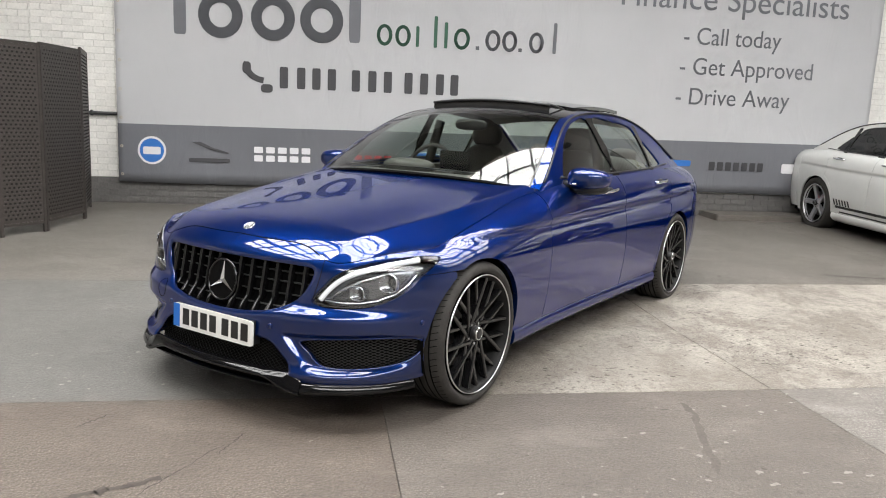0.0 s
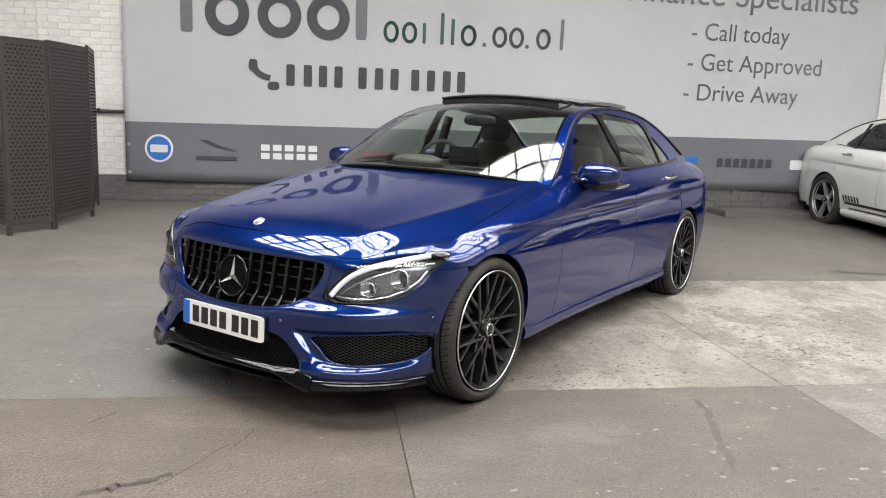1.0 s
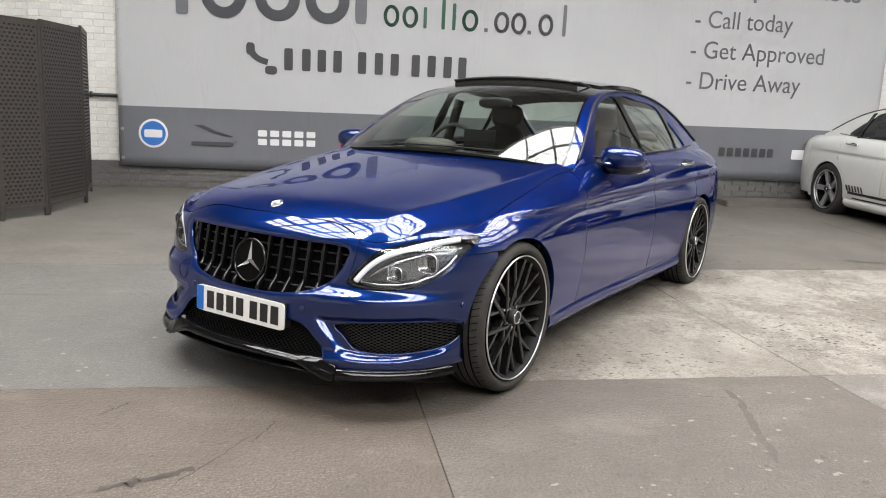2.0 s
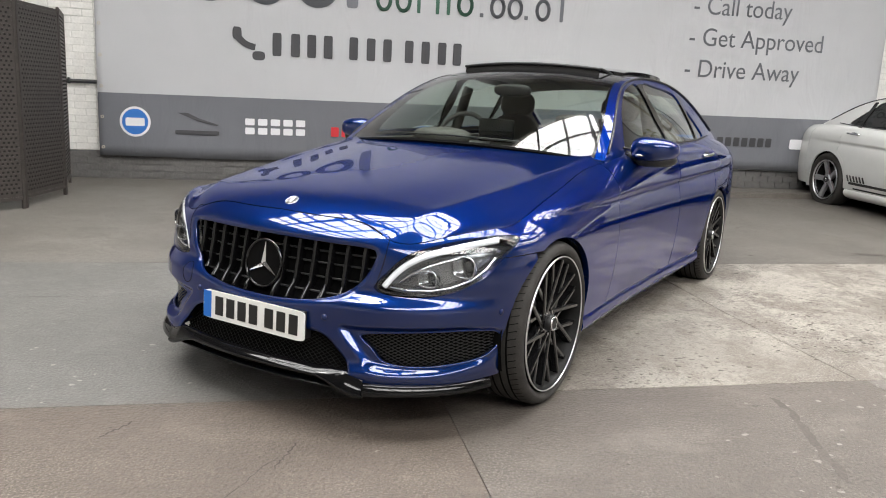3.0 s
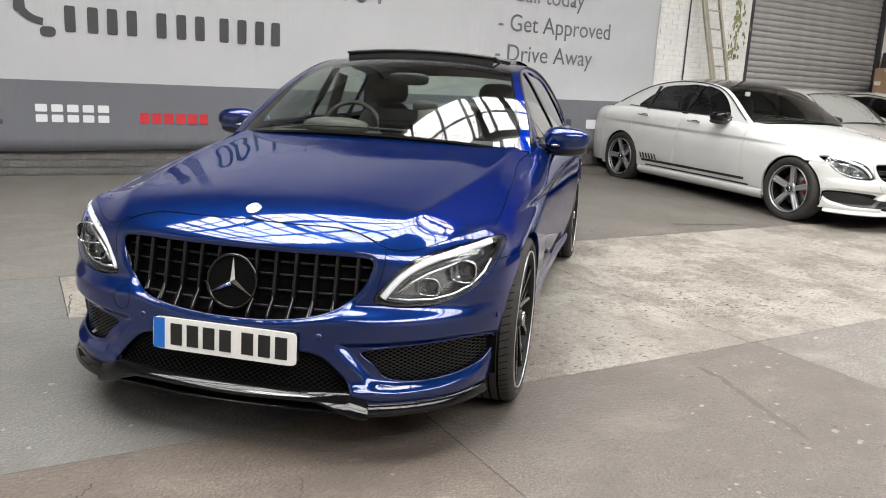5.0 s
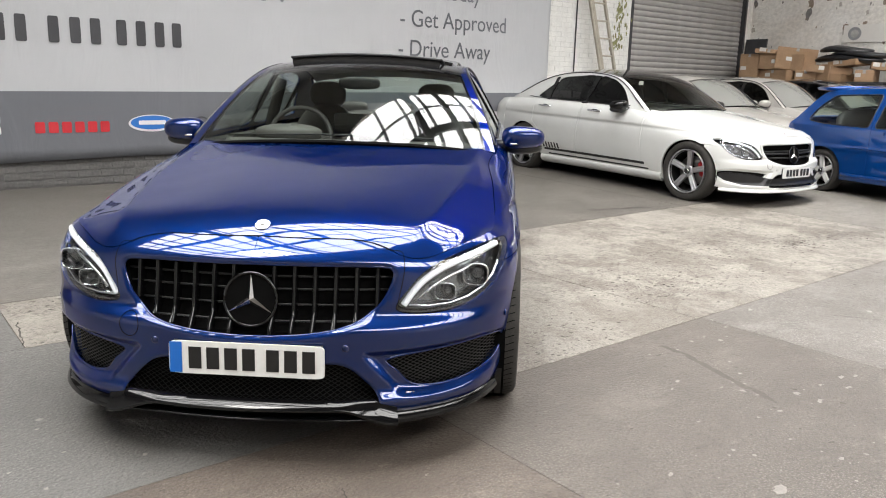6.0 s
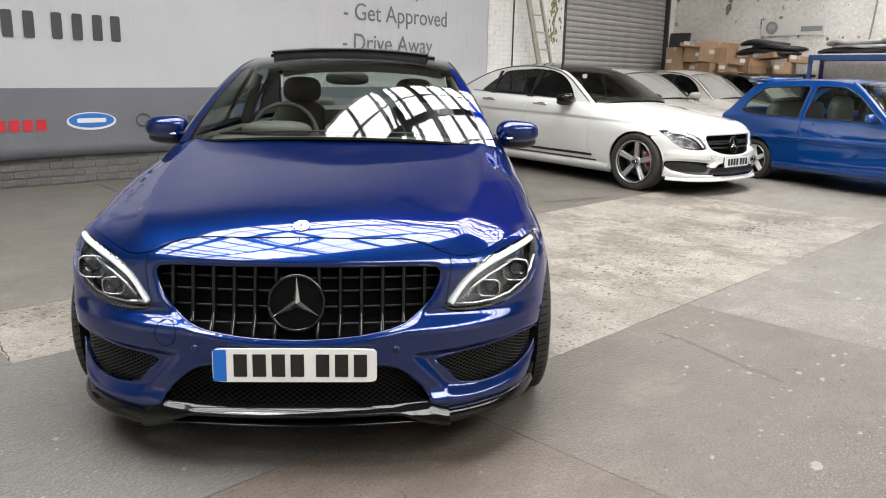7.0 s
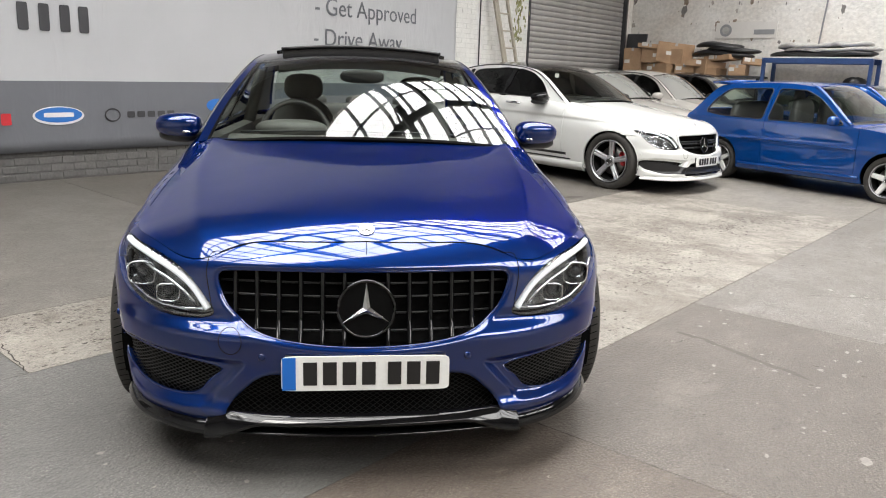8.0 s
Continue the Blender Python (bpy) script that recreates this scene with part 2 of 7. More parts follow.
# ---- mesh helpers ----
def part(name, bm, material, parent=None, label="", smooth=False, m=None):
    """Links a bmesh as one mesh object, under a thing or a part if one is given."""
    me = bpy.data.meshes.new(name)
    bm.to_mesh(me)
    bm.free()
    return mesh_part(name, me, material, parent, label, smooth, m)


def mesh_part(name, me, material, parent=None, label="", smooth=False, m=None):
    for one in material if isinstance(material, (list, tuple)) else [material]:
        me.materials.append(one)
    if smooth:
        me.polygons.foreach_set("use_smooth", [True] * len(me.polygons))
    ob = new(name, me)
    if parent:
        ob.parent = parent
    if m is not None:
        ob.matrix_basis = m
    return tagged(ob, label)


def thing(name, label, category, group="", kind="", m=None):
    ob = tagged(new(name), label, category, group, kind)
    ob.empty_display_size = 0.1
    if m is not None:
        ob.matrix_basis = m
    return ob


def box(bm, x0, x1, y0, y1, z0, z1, m=None, bevel=0.0):
    r = bmesh.ops.create_cube(bm, size=1)
    t = Matrix.LocRotScale(((x0 + x1) / 2, (y0 + y1) / 2, (z0 + z1) / 2), None, (x1 - x0, y1 - y0, z1 - z0))
    bmesh.ops.transform(bm, matrix=(m @ t) if m is not None else t, verts=r["verts"])
    if bevel:
        edges = {e for v in r["verts"] for e in v.link_edges}
        bmesh.ops.bevel(bm, geom=list(edges), offset=bevel, segments=2, affect="EDGES", clamp_overlap=True)
    return bm


def boxed(*a, **k):
    return box(bmesh.new(), *a, **k)


def rod(bm, a, b, r, seg=10, r2=None):
    a, b = Vector(a), Vector(b)
    m = Matrix.Translation((a + b) / 2) @ (b - a).to_track_quat("Z", "Y").to_matrix().to_4x4()
    bmesh.ops.create_cone(bm, cap_ends=True, segments=seg, radius1=r, radius2=r if r2 is None else r2, depth=(b - a).length, matrix=m)
    return bm


def prism(bm, outline, y0, y1, m=None):
    """A plate with the outline (x, z) between two depths y."""
    v0 = [bm.verts.new((x, y0, z)) for x, z in outline]
    v1 = [bm.verts.new((x, y1, z)) for x, z in outline]
    n = len(outline)
    bm.faces.new(v0)
    bm.faces.new(v1[::-1])
    for i in range(n):
        bm.faces.new((v0[i], v1[i], v1[(i + 1) % n], v0[(i + 1) % n]))
    bmesh.ops.recalc_face_normals(bm, faces=bm.faces)
    if m is not None:
        bmesh.ops.transform(bm, matrix=m, verts=bm.verts)
    return bm


def oval(cx, cz, rx, rz, n=32, p=2.0):
    out = []
    for i in range(n):
        c, s = math.cos(2 * math.pi * i / n), math.sin(2 * math.pi * i / n)
        out.append((cx + rx * math.copysign(abs(c) ** (2 / p), c), cz + rz * math.copysign(abs(s) ** (2 / p), s)))
    return out


def ring(bm, cx, cz, r0, r1, y0, y1, n=40, sz=1.0):
    a = [[bm.verts.new((cx + r * math.cos(2 * math.pi * i / n), y, cz + sz * r * math.sin(2 * math.pi * i / n))) for i in range(n)] for r, y in ((r0, y0), (r1, y0), (r1, y1), (r0, y1))]
    for k in range(4):
        p, q = a[k], a[(k + 1) % 4]
        for i in range(n):
            bm.faces.new((p[i], p[(i + 1) % n], q[(i + 1) % n], q[i]))
    bmesh.ops.recalc_face_normals(bm, faces=bm.faces)
    return bm


def boxes(name, items, material, parent=None, label="", m=None):
    """Many small blocks (x0, x1, y0, y1, z0, z1) as one mesh, made at once."""
    a = np.array(items, float).reshape(-1, 6)
    pick = [(0, 2, 4), (1, 2, 4), (1, 3, 4), (0, 3, 4), (0, 2, 5), (1, 2, 5), (1, 3, 5), (0, 3, 5)]
    v = np.stack([a[:, list(p)] for p in pick], 1).reshape(-1, 3)
    q = np.array([(0, 3, 2, 1), (4, 5, 6, 7), (0, 1, 5, 4), (1, 2, 6, 5), (2, 3, 7, 6), (3, 0, 4, 7)])
    f = (q[None] + 8 * np.arange(len(a))[:, None, None]).reshape(-1, 4)
    me = bpy.data.meshes.new(name)
    me.from_pydata(v.tolist(), [], f.tolist())
    me.update()
    return mesh_part(name, me, material, parent, label, False, m)
# ---- the hall ----
def sheet(u0, u1, v0, v1, nu, nv, lift=0.0):
    bm = bmesh.new()
    g = [[bm.verts.new((u, v, rise(u, v) + lift)) for u in np.linspace(u0, u1, nu + 1)] for v in np.linspace(v0, v1, nv + 1)]
    for j in range(nv):
        for i in range(nu):
            bm.faces.new((g[j][i], g[j][i + 1], g[j + 1][i + 1], g[j + 1][i]))
    return bm


floor = part("floor", sheet(-8, 14, -13, 6.2, 44, 38, -0.012), M["joint"], m=WALL)
tagged(floor, "worn concrete floor of a vehicle hall, cast in bays", "floor", kind="structure")

wall_back = part("wall_north", boxed(-8, 9.38, WALL_V, WALL_V + 0.35, -0.2, 6.4), M["mortar"], m=WALL)
tagged(wall_back, "white painted brick wall with a dark base", "wall", kind="structure")
wall_over = part("wall_north_over_shutter", boxed(9.38, 12.95, WALL_V, WALL_V + 0.35, 4.3, 6.4), M["old_paint"], m=WALL)
tagged(wall_over, "painted wall above the roller shutter", "wall", kind="structure")
wall_pier = part("wall_north_pier", boxed(12.95, 13.6, WALL_V, WALL_V + 0.35, -0.2, 6.4), M["old_paint"], m=WALL)
tagged(wall_pier, "rough flaking pier beside the roller shutter", "wall", kind="structure")
wall_end = part("wall_east", boxed(END_U, END_U + 0.35, -13, WALL_V, -0.2, 6.4), M["old_paint"], m=WALL)
tagged(wall_end, "old white painted wall with flaking patches", "wall", kind="structure")
# west and south walls are out of view, kept white for fill and reflections
wall_west = part("wall_west", boxed(-8.3, -8, -13, 6, -0.2, 6.4), M["white_wall"], m=WALL)
tagged(wall_west, "unseen white side wall closing the hall", "wall", kind="structure")
wall_south = part("wall_south", boxed(-8, 13.5, -13.3, -13, -0.2, 6.4), M["old_paint"], m=WALL)
tagged(wall_south, "unseen painted wall closing the hall behind", "wall", kind="structure")

# ceiling with the roof lights cut out as bays
cuts = sorted((v - lv / 2, v + lv / 2) for _, v, _, lv in ROOF_LIGHTS[:2])
bm = bmesh.new()
edges = [-13.3] + [e for c in cuts for e in c] + [6.1]
for a, b in zip(edges[::2], edges[1::2]):
    box(bm, -8.3, 13.6, a, b, ROOF_Z, ROOF_Z + 0.2)
for (v0, v1), spans in zip(cuts, (((-8.3, -4.4), (8.0, 13.6)), ((-8.3, -5.36), (9.6, 10.3), (12.5, 13.6)))):
    for u0, u1 in spans:
        box(bm, u0, u1, v0, v1, ROOF_Z, ROOF_Z + 0.2)
ceiling = part("ceiling", bm, M["roof"], m=WALL)
tagged(ceiling, "dark boarded roof with long glazed roof lights", "ceiling", kind="structure")
# the second set of bars goes with the added, unseen light
for uc, vc, lu, lv in ROOF_LIGHTS:
    bm = bmesh.new()
    a, b, u0, u1 = vc - lv / 2, vc + lv / 2, uc - lu / 2, uc + lu / 2
    for i in range(int(lu / 0.64) + 1):
        u = u0 + 0.05 + i * 0.64
        w = 0.07 if i % 6 == 2 else 0.018
        box(bm, u - w, u + w, a, b, ROOF_Z - 0.06, ROOF_Z + 0.1)
    if lv > 2:
        box(bm, u0, u1, 1.2, 1.34, ROOF_Z - 0.12, ROOF_Z + 0.1)
        box(bm, u0, u1, -0.2, -0.06, ROOF_Z - 0.12, ROOF_Z + 0.1)
        for v in (1.85, 0.6, -0.8):
            box(bm, u0, u1, v - 0.012, v + 0.012, ROOF_Z - 0.02, ROOF_Z + 0.08)
    tagged(part("roof_light", bm, M["steel_dark"], m=WALL), "steel glazing bars of a long roof light", "roof light", kind="structure")
for u in (-5.3, -1.5, 2.4, 6.2, 10.0):
    bm = bmesh.new()
    box(bm, u - 0.07, u + 0.07, -13, 5.7, 5.2, 5.32)
    for k in range(12):
        v = -12.6 + k * 1.6
        rod(bm, (u, v, 5.26), (u, v + 0.8, 5.98), 0.03, 6)
        rod(bm, (u, v + 0.8, 5.98), (u, v + 1.6, 5.26), 0.03, 6)
    tagged(part("roof_truss", bm, M["steel_dark"], m=WALL), "dark steel roof truss", "roof truss", kind="structure")

# floor bays, each a slab with open joints between
def slab(u0, u1, v0, v1, mat, g=0.003):
    nu, nv = max(1, int((u1 - u0) / 0.8)), max(1, int((v1 - v0) / 0.8))
    us, vs = np.linspace(u0 + g, u1 - g, nu + 1), np.linspace(v0 + g, v1 - g, nv + 1)
    bm = bmesh.new()
    t = [[bm.verts.new((u, v, rise(u, v))) for u in us] for v in vs]
    for j in range(nv):
        for i in range(nu):
            bm.faces.new((t[j][i], t[j][i + 1], t[j + 1][i + 1], t[j + 1][i]))
    r = bmesh.ops.extrude_edge_only(bm, edges=[e for e in bm.edges if e.is_boundary])
    for v in r["geom"]:
        if isinstance(v, bmesh.types.BMVert):
            v.co.z -= 0.02
    bmesh.ops.recalc_face_normals(bm, faces=bm.faces)
    part("slab", bm, M[mat], floor)


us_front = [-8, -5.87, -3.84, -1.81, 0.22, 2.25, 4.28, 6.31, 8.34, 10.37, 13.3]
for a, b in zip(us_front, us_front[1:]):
    slab(a, b, -13, -4.6, "floor_tan" if a < 0.2 else "floor_front" if a < 2 else "floor_right_sheen")
    slab(a, b, -4.6, -0.5, "floor_tan" if a < 0.2 else "floor_front" if a < 2 else "floor_right_sheen", 0.0017)
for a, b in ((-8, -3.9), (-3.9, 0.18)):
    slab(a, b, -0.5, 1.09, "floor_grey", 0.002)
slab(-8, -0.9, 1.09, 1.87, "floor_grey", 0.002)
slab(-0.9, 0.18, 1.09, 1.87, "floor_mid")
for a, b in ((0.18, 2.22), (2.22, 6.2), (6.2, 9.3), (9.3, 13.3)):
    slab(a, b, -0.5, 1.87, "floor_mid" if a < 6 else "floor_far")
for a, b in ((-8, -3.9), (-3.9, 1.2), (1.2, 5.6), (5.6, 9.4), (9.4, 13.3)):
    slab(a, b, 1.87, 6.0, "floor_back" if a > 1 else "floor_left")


def blot(name, pts, width, mat, label, seed, lift=0.0015):
    """A flat irregular mark along a line."""
    rnd = random.Random(seed)
    bm = bmesh.new()
    l, r = [], []
    n = len(pts)
    for i, (u, v) in enumerate(pts):
        a, b = pts[max(0, i - 1)], pts[min(n - 1, i + 1)]
        d = Vector((b[0] - a[0], b[1] - a[1])).normalized()
        w = width * (0.5 + 0.6 * rnd.random()) * (0.12 if i in (0, n - 1) else 1)
        l.append(bm.verts.new((u - d.y * w, v + d.x * w, rise(u, v) + lift)))
        r.append(bm.verts.new((u + d.y * w, v - d.x * w, rise(u, v) + lift)))
    for i in range(n - 1):
        bm.faces.new((r[i], r[i + 1], l[i + 1], l[i]))
    ob = part(name, bm, mat, floor, label)
    return ob


def path_between(a, b, n, wob, seed):
    rnd = random.Random(seed)
    return [(a[0] + (b[0] - a[0]) * i / n + rnd.uniform(-wob, wob), a[1] + (b[1] - a[1]) * i / n + rnd.uniform(-wob, wob)) for i in range(n + 1)]


blot("stain", path_between((1.65, -0.655), (1.641, -0.80), 6, 0.008, 1) + path_between((1.62, -0.85), (1.549, -1.055), 6, 0.006, 2) + path_between((1.53, -1.1), (1.45, -1.375), 8, 0.010, 5), 0.02, M["damp"], "dark trickle stain on the concrete", 3)
for k, (a, b, w) in enumerate((((-0.9, -1.4), (-0.6, -1.25), 0.02), ((2.9, 1.3), (3.5, 0.9), 0.05), ((2.4, 1.5), (2.9, 1.62), 0.07), ((3.4, 1.1), (4.3, 1.35), 0.03), ((4.4, 2.2), (5.2, 2.0), 0.05))):
    blot("stain", path_between(a, b, 12, 0.02, 20 + k), w, M["stain"], "dark stain on the concrete", 40 + k)
for k, (u, v, w) in enumerate(((0.78, -1.755, 0.034), (0.97, -2.0, 0.02), (1.61, -1.385, 0.018), (1.615, -1.485, 0.022), (1.87, -1.49, 0.016), (1.97, -1.41, 0.02), (1.80, -1.40, 0.012), (1.457, -1.286, 0.01), (2.04, -1.44, 0.014), (-0.09, -0.988, 0.006), (3.19, -1.03, 0.03), (3.14, -1.18, 0.03), (2.63, -0.59, 0.02))):
    blot("paint_splash", path_between((u - w, v), (u + w, v + w * 0.6), 6, 0.008, 60 + k), w * 0.55, M["splash"], "pale paint splash", 80 + k)
for k, (a, b, w) in enumerate((((-0.42, -0.98), (-0.67, -1.39), 0.0022), ((-0.94, -0.66), (-1.03, -0.78), 0.004), ((-0.36, -0.89), (-0.44, -1.08), 0.003), ((-0.9, 1.13), (-0.86, 1.5), 0.004), ((2.18, 1.1), (2.12, 1.5), 0.004), ((2.9, -0.9), (3.4, -1.6), 0.002))):
    blot("crack", path_between(a, b, 14, 0.008, 120 + k), w, M["joint"], "thin dark crack in the concrete", 140 + k)
blot("stain", path_between((1.50, -0.735), (1.55, -0.732), 5, 0.004, 95), 0.007, M["stain"], "small dark mark on the concrete", 96)
def flecks(name, n, u0, u1, v0, v1, size, mat, label, seed, lift, drawn=1.0):
    """Many small ragged spots scattered in drifts over a stretch of floor, as one mesh."""
    rnd = random.Random(seed)
    v, f = [], []
    drifts = [(rnd.uniform(u0, u1), rnd.uniform(v0, v1), rnd.uniform(0.15, 0.5)) for _ in range(26)]
    for _ in range(n):
        cu, cv, spread = drifts[rnd.randrange(26)]
        u, w = cu + rnd.gauss(0, spread), cv + rnd.gauss(0, spread * 0.6)
        if not (u0 < u < u1 and v0 < w < v1):
            continue
        r0 = size * (0.25 + rnd.random() ** 3)
        base = len(v)
        for k in range(7):
            a = 2 * math.pi * k / 7
            q = r0 * rnd.uniform(0.35, 1.1)
            pu, pw = u + q * drawn * math.cos(a), w + q * math.sin(a)
            v.append((pu, pw, rise(pu, pw) + lift))
        f.append(tuple(range(base, base + 7)))
    me = bpy.data.meshes.new(name)
    me.from_pydata(v, [], f)
    me.update()
    tagged(mesh_part(name, me, mat, floor, label), kind="stuff")


flecks("grime_flecks", 5000, 0.5, 5.8, -0.46, 1.84, 0.011, M["grime"], "dark grime flecks in the worn concrete", 301, 0.0012, 1.5)
flecks("grime_flecks", 500, -0.85, 0.1, 1.12, 1.84, 0.012, M["grime"], "dark grime flecks in the worn concrete", 302, 0.0012, 1.5)
flecks("grime_flecks", 500, 1.5, 8.0, 1.9, 5.0, 0.018, M["grime"], "dark grime flecks on the concrete", 303, 0.0012, 1.3)
flecks("grime_flecks", 420, -3.6, 4.5, -2.6, -0.54, 0.012, M["grime"], "dark grime flecks on the concrete", 304, 0.0012, 1.2)
flecks("pale_flecks", 420, 0.3, 5.5, -3.2, -0.54, 0.014, M["splash"], "pale specks on the concrete", 305, 0.0013, 1.2)
flecks("pale_flecks", 300, -3.6, 0.1, -0.46, 1.05, 0.012, M["splash"], "pale specks on the concrete", 306, 0.0013, 1.2)
# ---- car body surfaces (x: the car's left, y: rearwards from the front axle) ----
def spline(xs, ys):
    """Natural cubic spline through a few knots."""
    x, y = np.array(xs, float), np.array(ys, float)
    n, h = len(x), np.diff(x)
    a, r = np.eye(n), np.zeros(n)
    for i in range(1, n - 1):
        a[i, i - 1:i + 2] = h[i - 1], 2 * (h[i - 1] + h[i]), h[i]
        r[i] = 6 * ((y[i + 1] - y[i]) / h[i] - (y[i] - y[i - 1]) / h[i - 1])
    m = np.linalg.solve(a, r)

    def f(q):
        q = np.asarray(q, float)
        k = np.clip(np.searchsorted(x, q) - 1, 0, n - 2)
        p = np.clip(q, x[0], x[-1])
        a0, b0 = x[k + 1] - p, p - x[k]
        return (m[k] * a0**3 + m[k + 1] * b0**3) / (6 * h[k]) + (y[k] / h[k] - m[k] * h[k] / 6) * a0 + (y[k + 1] / h[k] - m[k + 1] * h[k] / 6) * b0
    return f


def grid_mesh(p):
    """Triangles over a grid of points (rows, columns, 3)."""
    r, c = p.shape[:2]
    i = np.arange(r * c).reshape(r, c)
    a, b, d, e = i[:-1, :-1].ravel(), i[:-1, 1:].ravel(), i[1:, :-1].ravel(), i[1:, 1:].ravel()
    return p.reshape(-1, 3), np.concatenate([np.stack([a, b, e], 1), np.stack([a, e, d], 1)])


def clip(mesh, fn):
    """The part of the mesh where fn is positive, cut exactly along its zero line."""
    v, f = mesh
    if not len(f):
        return mesh
    d = fn(v)
    d = np.where(np.abs(d) < 1e-6, 1e-6, d)
    inside = (d > 0)[f]
    k = inside.sum(1)
    out, verts, made = list(map(tuple, f[k == 3])), list(v), {}

    def cut(i, j):
        key = (min(i, j), max(i, j))
        if key not in made:
            q = d[i] / (d[i] - d[j])
            made[key] = len(verts)
            verts.append(v[i] + (v[j] - v[i]) * q)
        return made[key]
    for t in f[(k == 1) | (k == 2)]:
        poly = []
        for n in range(3):
            i, j = t[n], t[(n + 1) % 3]
            if d[i] > 0:
                poly.append(i)
            if (d[i] > 0) != (d[j] > 0):
                poly.append(cut(i, j))
        out += [(poly[0], poly[n], poly[n + 1]) for n in range(1, len(poly) - 1)]
    f2 = np.array(out, int).reshape(-1, 3)
    used = np.unique(f2)
    back = np.zeros(len(verts), int)
    back[used] = np.arange(len(used))
    return np.array(verts)[used] if len(used) else np.zeros((0, 3)), back[f2]


def clips(mesh, *fns):
    for fn in fns:
        mesh = clip(mesh, fn)
    return mesh


def rounded(points, n=8):
    """A closed smooth outline through a few corners."""
    p = np.array(points, float)
    out = []
    for i in range(len(p)):
        a, b, c, d = p[i - 1], p[i], p[(i + 1) % len(p)], p[(i + 2) % len(p)]
        for q in np.arange(n) / n:
            out.append(b + (c - a) / 2 * q + (a - 2.5 * b + 2 * c - d / 2) * q**2 + (-a / 2 + 1.5 * b - 1.5 * c + d / 2) * q**3)
    return np.array(out)


def inside(poly, ax):
    """Signed distance to an outline in two axes, positive inside."""
    poly = np.array(poly, float)

    lo, hi = poly.min(0) - 0.06, poly.max(0) + 0.06

    def fn(v):
        out = np.full(len(v), -0.06)
        keep = np.all((v[:, ax] > lo) & (v[:, ax] < hi), axis=1)
        if keep.any():
            out[keep] = exact(v[keep][:, ax])
        return out

    def exact(q):
        a, b = poly, np.roll(poly, -1, 0)
        best, odd = np.full(len(q), 1e9), np.zeros(len(q), bool)
        for s, e in zip(a, b):
            w, ab = q - s, e - s
            t = np.clip((w @ ab) / (ab @ ab + 1e-12), 0, 1)
            best = np.minimum(best, np.linalg.norm(w - t[:, None] * ab, axis=1))
            if s[1] != e[1]:
                odd ^= ((s[1] > q[:, 1]) != (e[1] > q[:, 1])) & (q[:, 0] < s[0] + (q[:, 1] - s[1]) / (e[1] - s[1]) * ab[0])
        return np.where(odd, best, -best)
    return fn


def minus(fn, gap=0.0):
    return lambda v: -fn(v) - gap


def where(fn, cond):
    """fn where the condition holds, else far outside."""
    return lambda v: np.where(cond(v), fn(v), -1.0)


def normals(mesh):
    v, f = mesh
    n = np.zeros_like(v)
    c = np.cross(v[f[:, 1]] - v[f[:, 0]], v[f[:, 2]] - v[f[:, 0]])
    for k in range(3):
        np.add.at(n, f[:, k], c)
    return n / (np.linalg.norm(n, axis=1)[:, None] + 1e-12)


def weld(mesh, dist=2e-4):
    v, f = mesh
    key = np.round(v / dist).astype(np.int64)
    _, first, back = np.unique(key, axis=0, return_index=True, return_inverse=True)
    f = back.ravel()[f]
    f = f[(f[:, 0] != f[:, 1]) & (f[:, 1] != f[:, 2]) & (f[:, 0] != f[:, 2])]
    return v[first], f


def mirrored(mesh):
    v, f = mesh
    return v * np.array([-1, 1, 1]), f[:, ::-1]


def both(mesh):
    """A half and its mirror image, joined along the middle."""
    v = mesh[0].copy()
    v[np.abs(v[:, 0]) < 8e-4, 0] = 0
    a = (v, mesh[1])
    b = mirrored(a)
    return weld((np.concatenate([a[0], b[0]]), np.concatenate([a[1], b[1] + len(a[0])])))


def moved(mesh, depth):
    """The surface shifted inwards along its normals."""
    return mesh[0] - normals(mesh) * depth, mesh[1]


def flange(mesh, depth):
    """Turns the open edges inwards, so that the panel shows its thickness."""
    v, f = weld(mesh)
    n = normals((v, f))
    e = np.concatenate([f[:, [0, 1]], f[:, [1, 2]], f[:, [2, 0]]])
    s = np.sort(e, 1)
    _, idx, cnt = np.unique(s, axis=0, return_index=True, return_counts=True)
    edge = e[idx[cnt == 1]]
    ids = np.unique(edge)
    back = np.zeros(len(v), int)
    back[ids] = np.arange(len(ids)) * 2 + len(v)
    soft = v[ids] - n[ids] * depth * 0.12 - 0.0
    deep = v[ids] - n[ids] * depth
    extra = np.stack([soft, deep], 1).reshape(-1, 3)
    a, b = edge[:, 0], edge[:, 1]
    # a separate rim of vertices keeps the outer face's shading clean
    rim = np.zeros(len(v), int)
    rim[ids] = np.arange(len(ids)) + len(v) + len(extra)
    A1, B1 = rim[a], rim[b]
    A2, B2 = back[a] + 1, back[b] + 1
    walls = np.concatenate([np.stack([B1, A1, A2], 1), np.stack([B1, A2, B2], 1)])
    return np.concatenate([v, extra, v[ids]]), np.concatenate([f, walls])


def panel(name, mesh, mat, parent, label="", depth=0.012, smooth=True):
    if depth:
        mesh = flange(mesh, depth)
    v, f = mesh
    me = bpy.data.meshes.new(name)
    me.from_pydata(v.tolist(), [], f.tolist())
    me.update()
    return mesh_part(name, me, mat, parent, label, smooth)


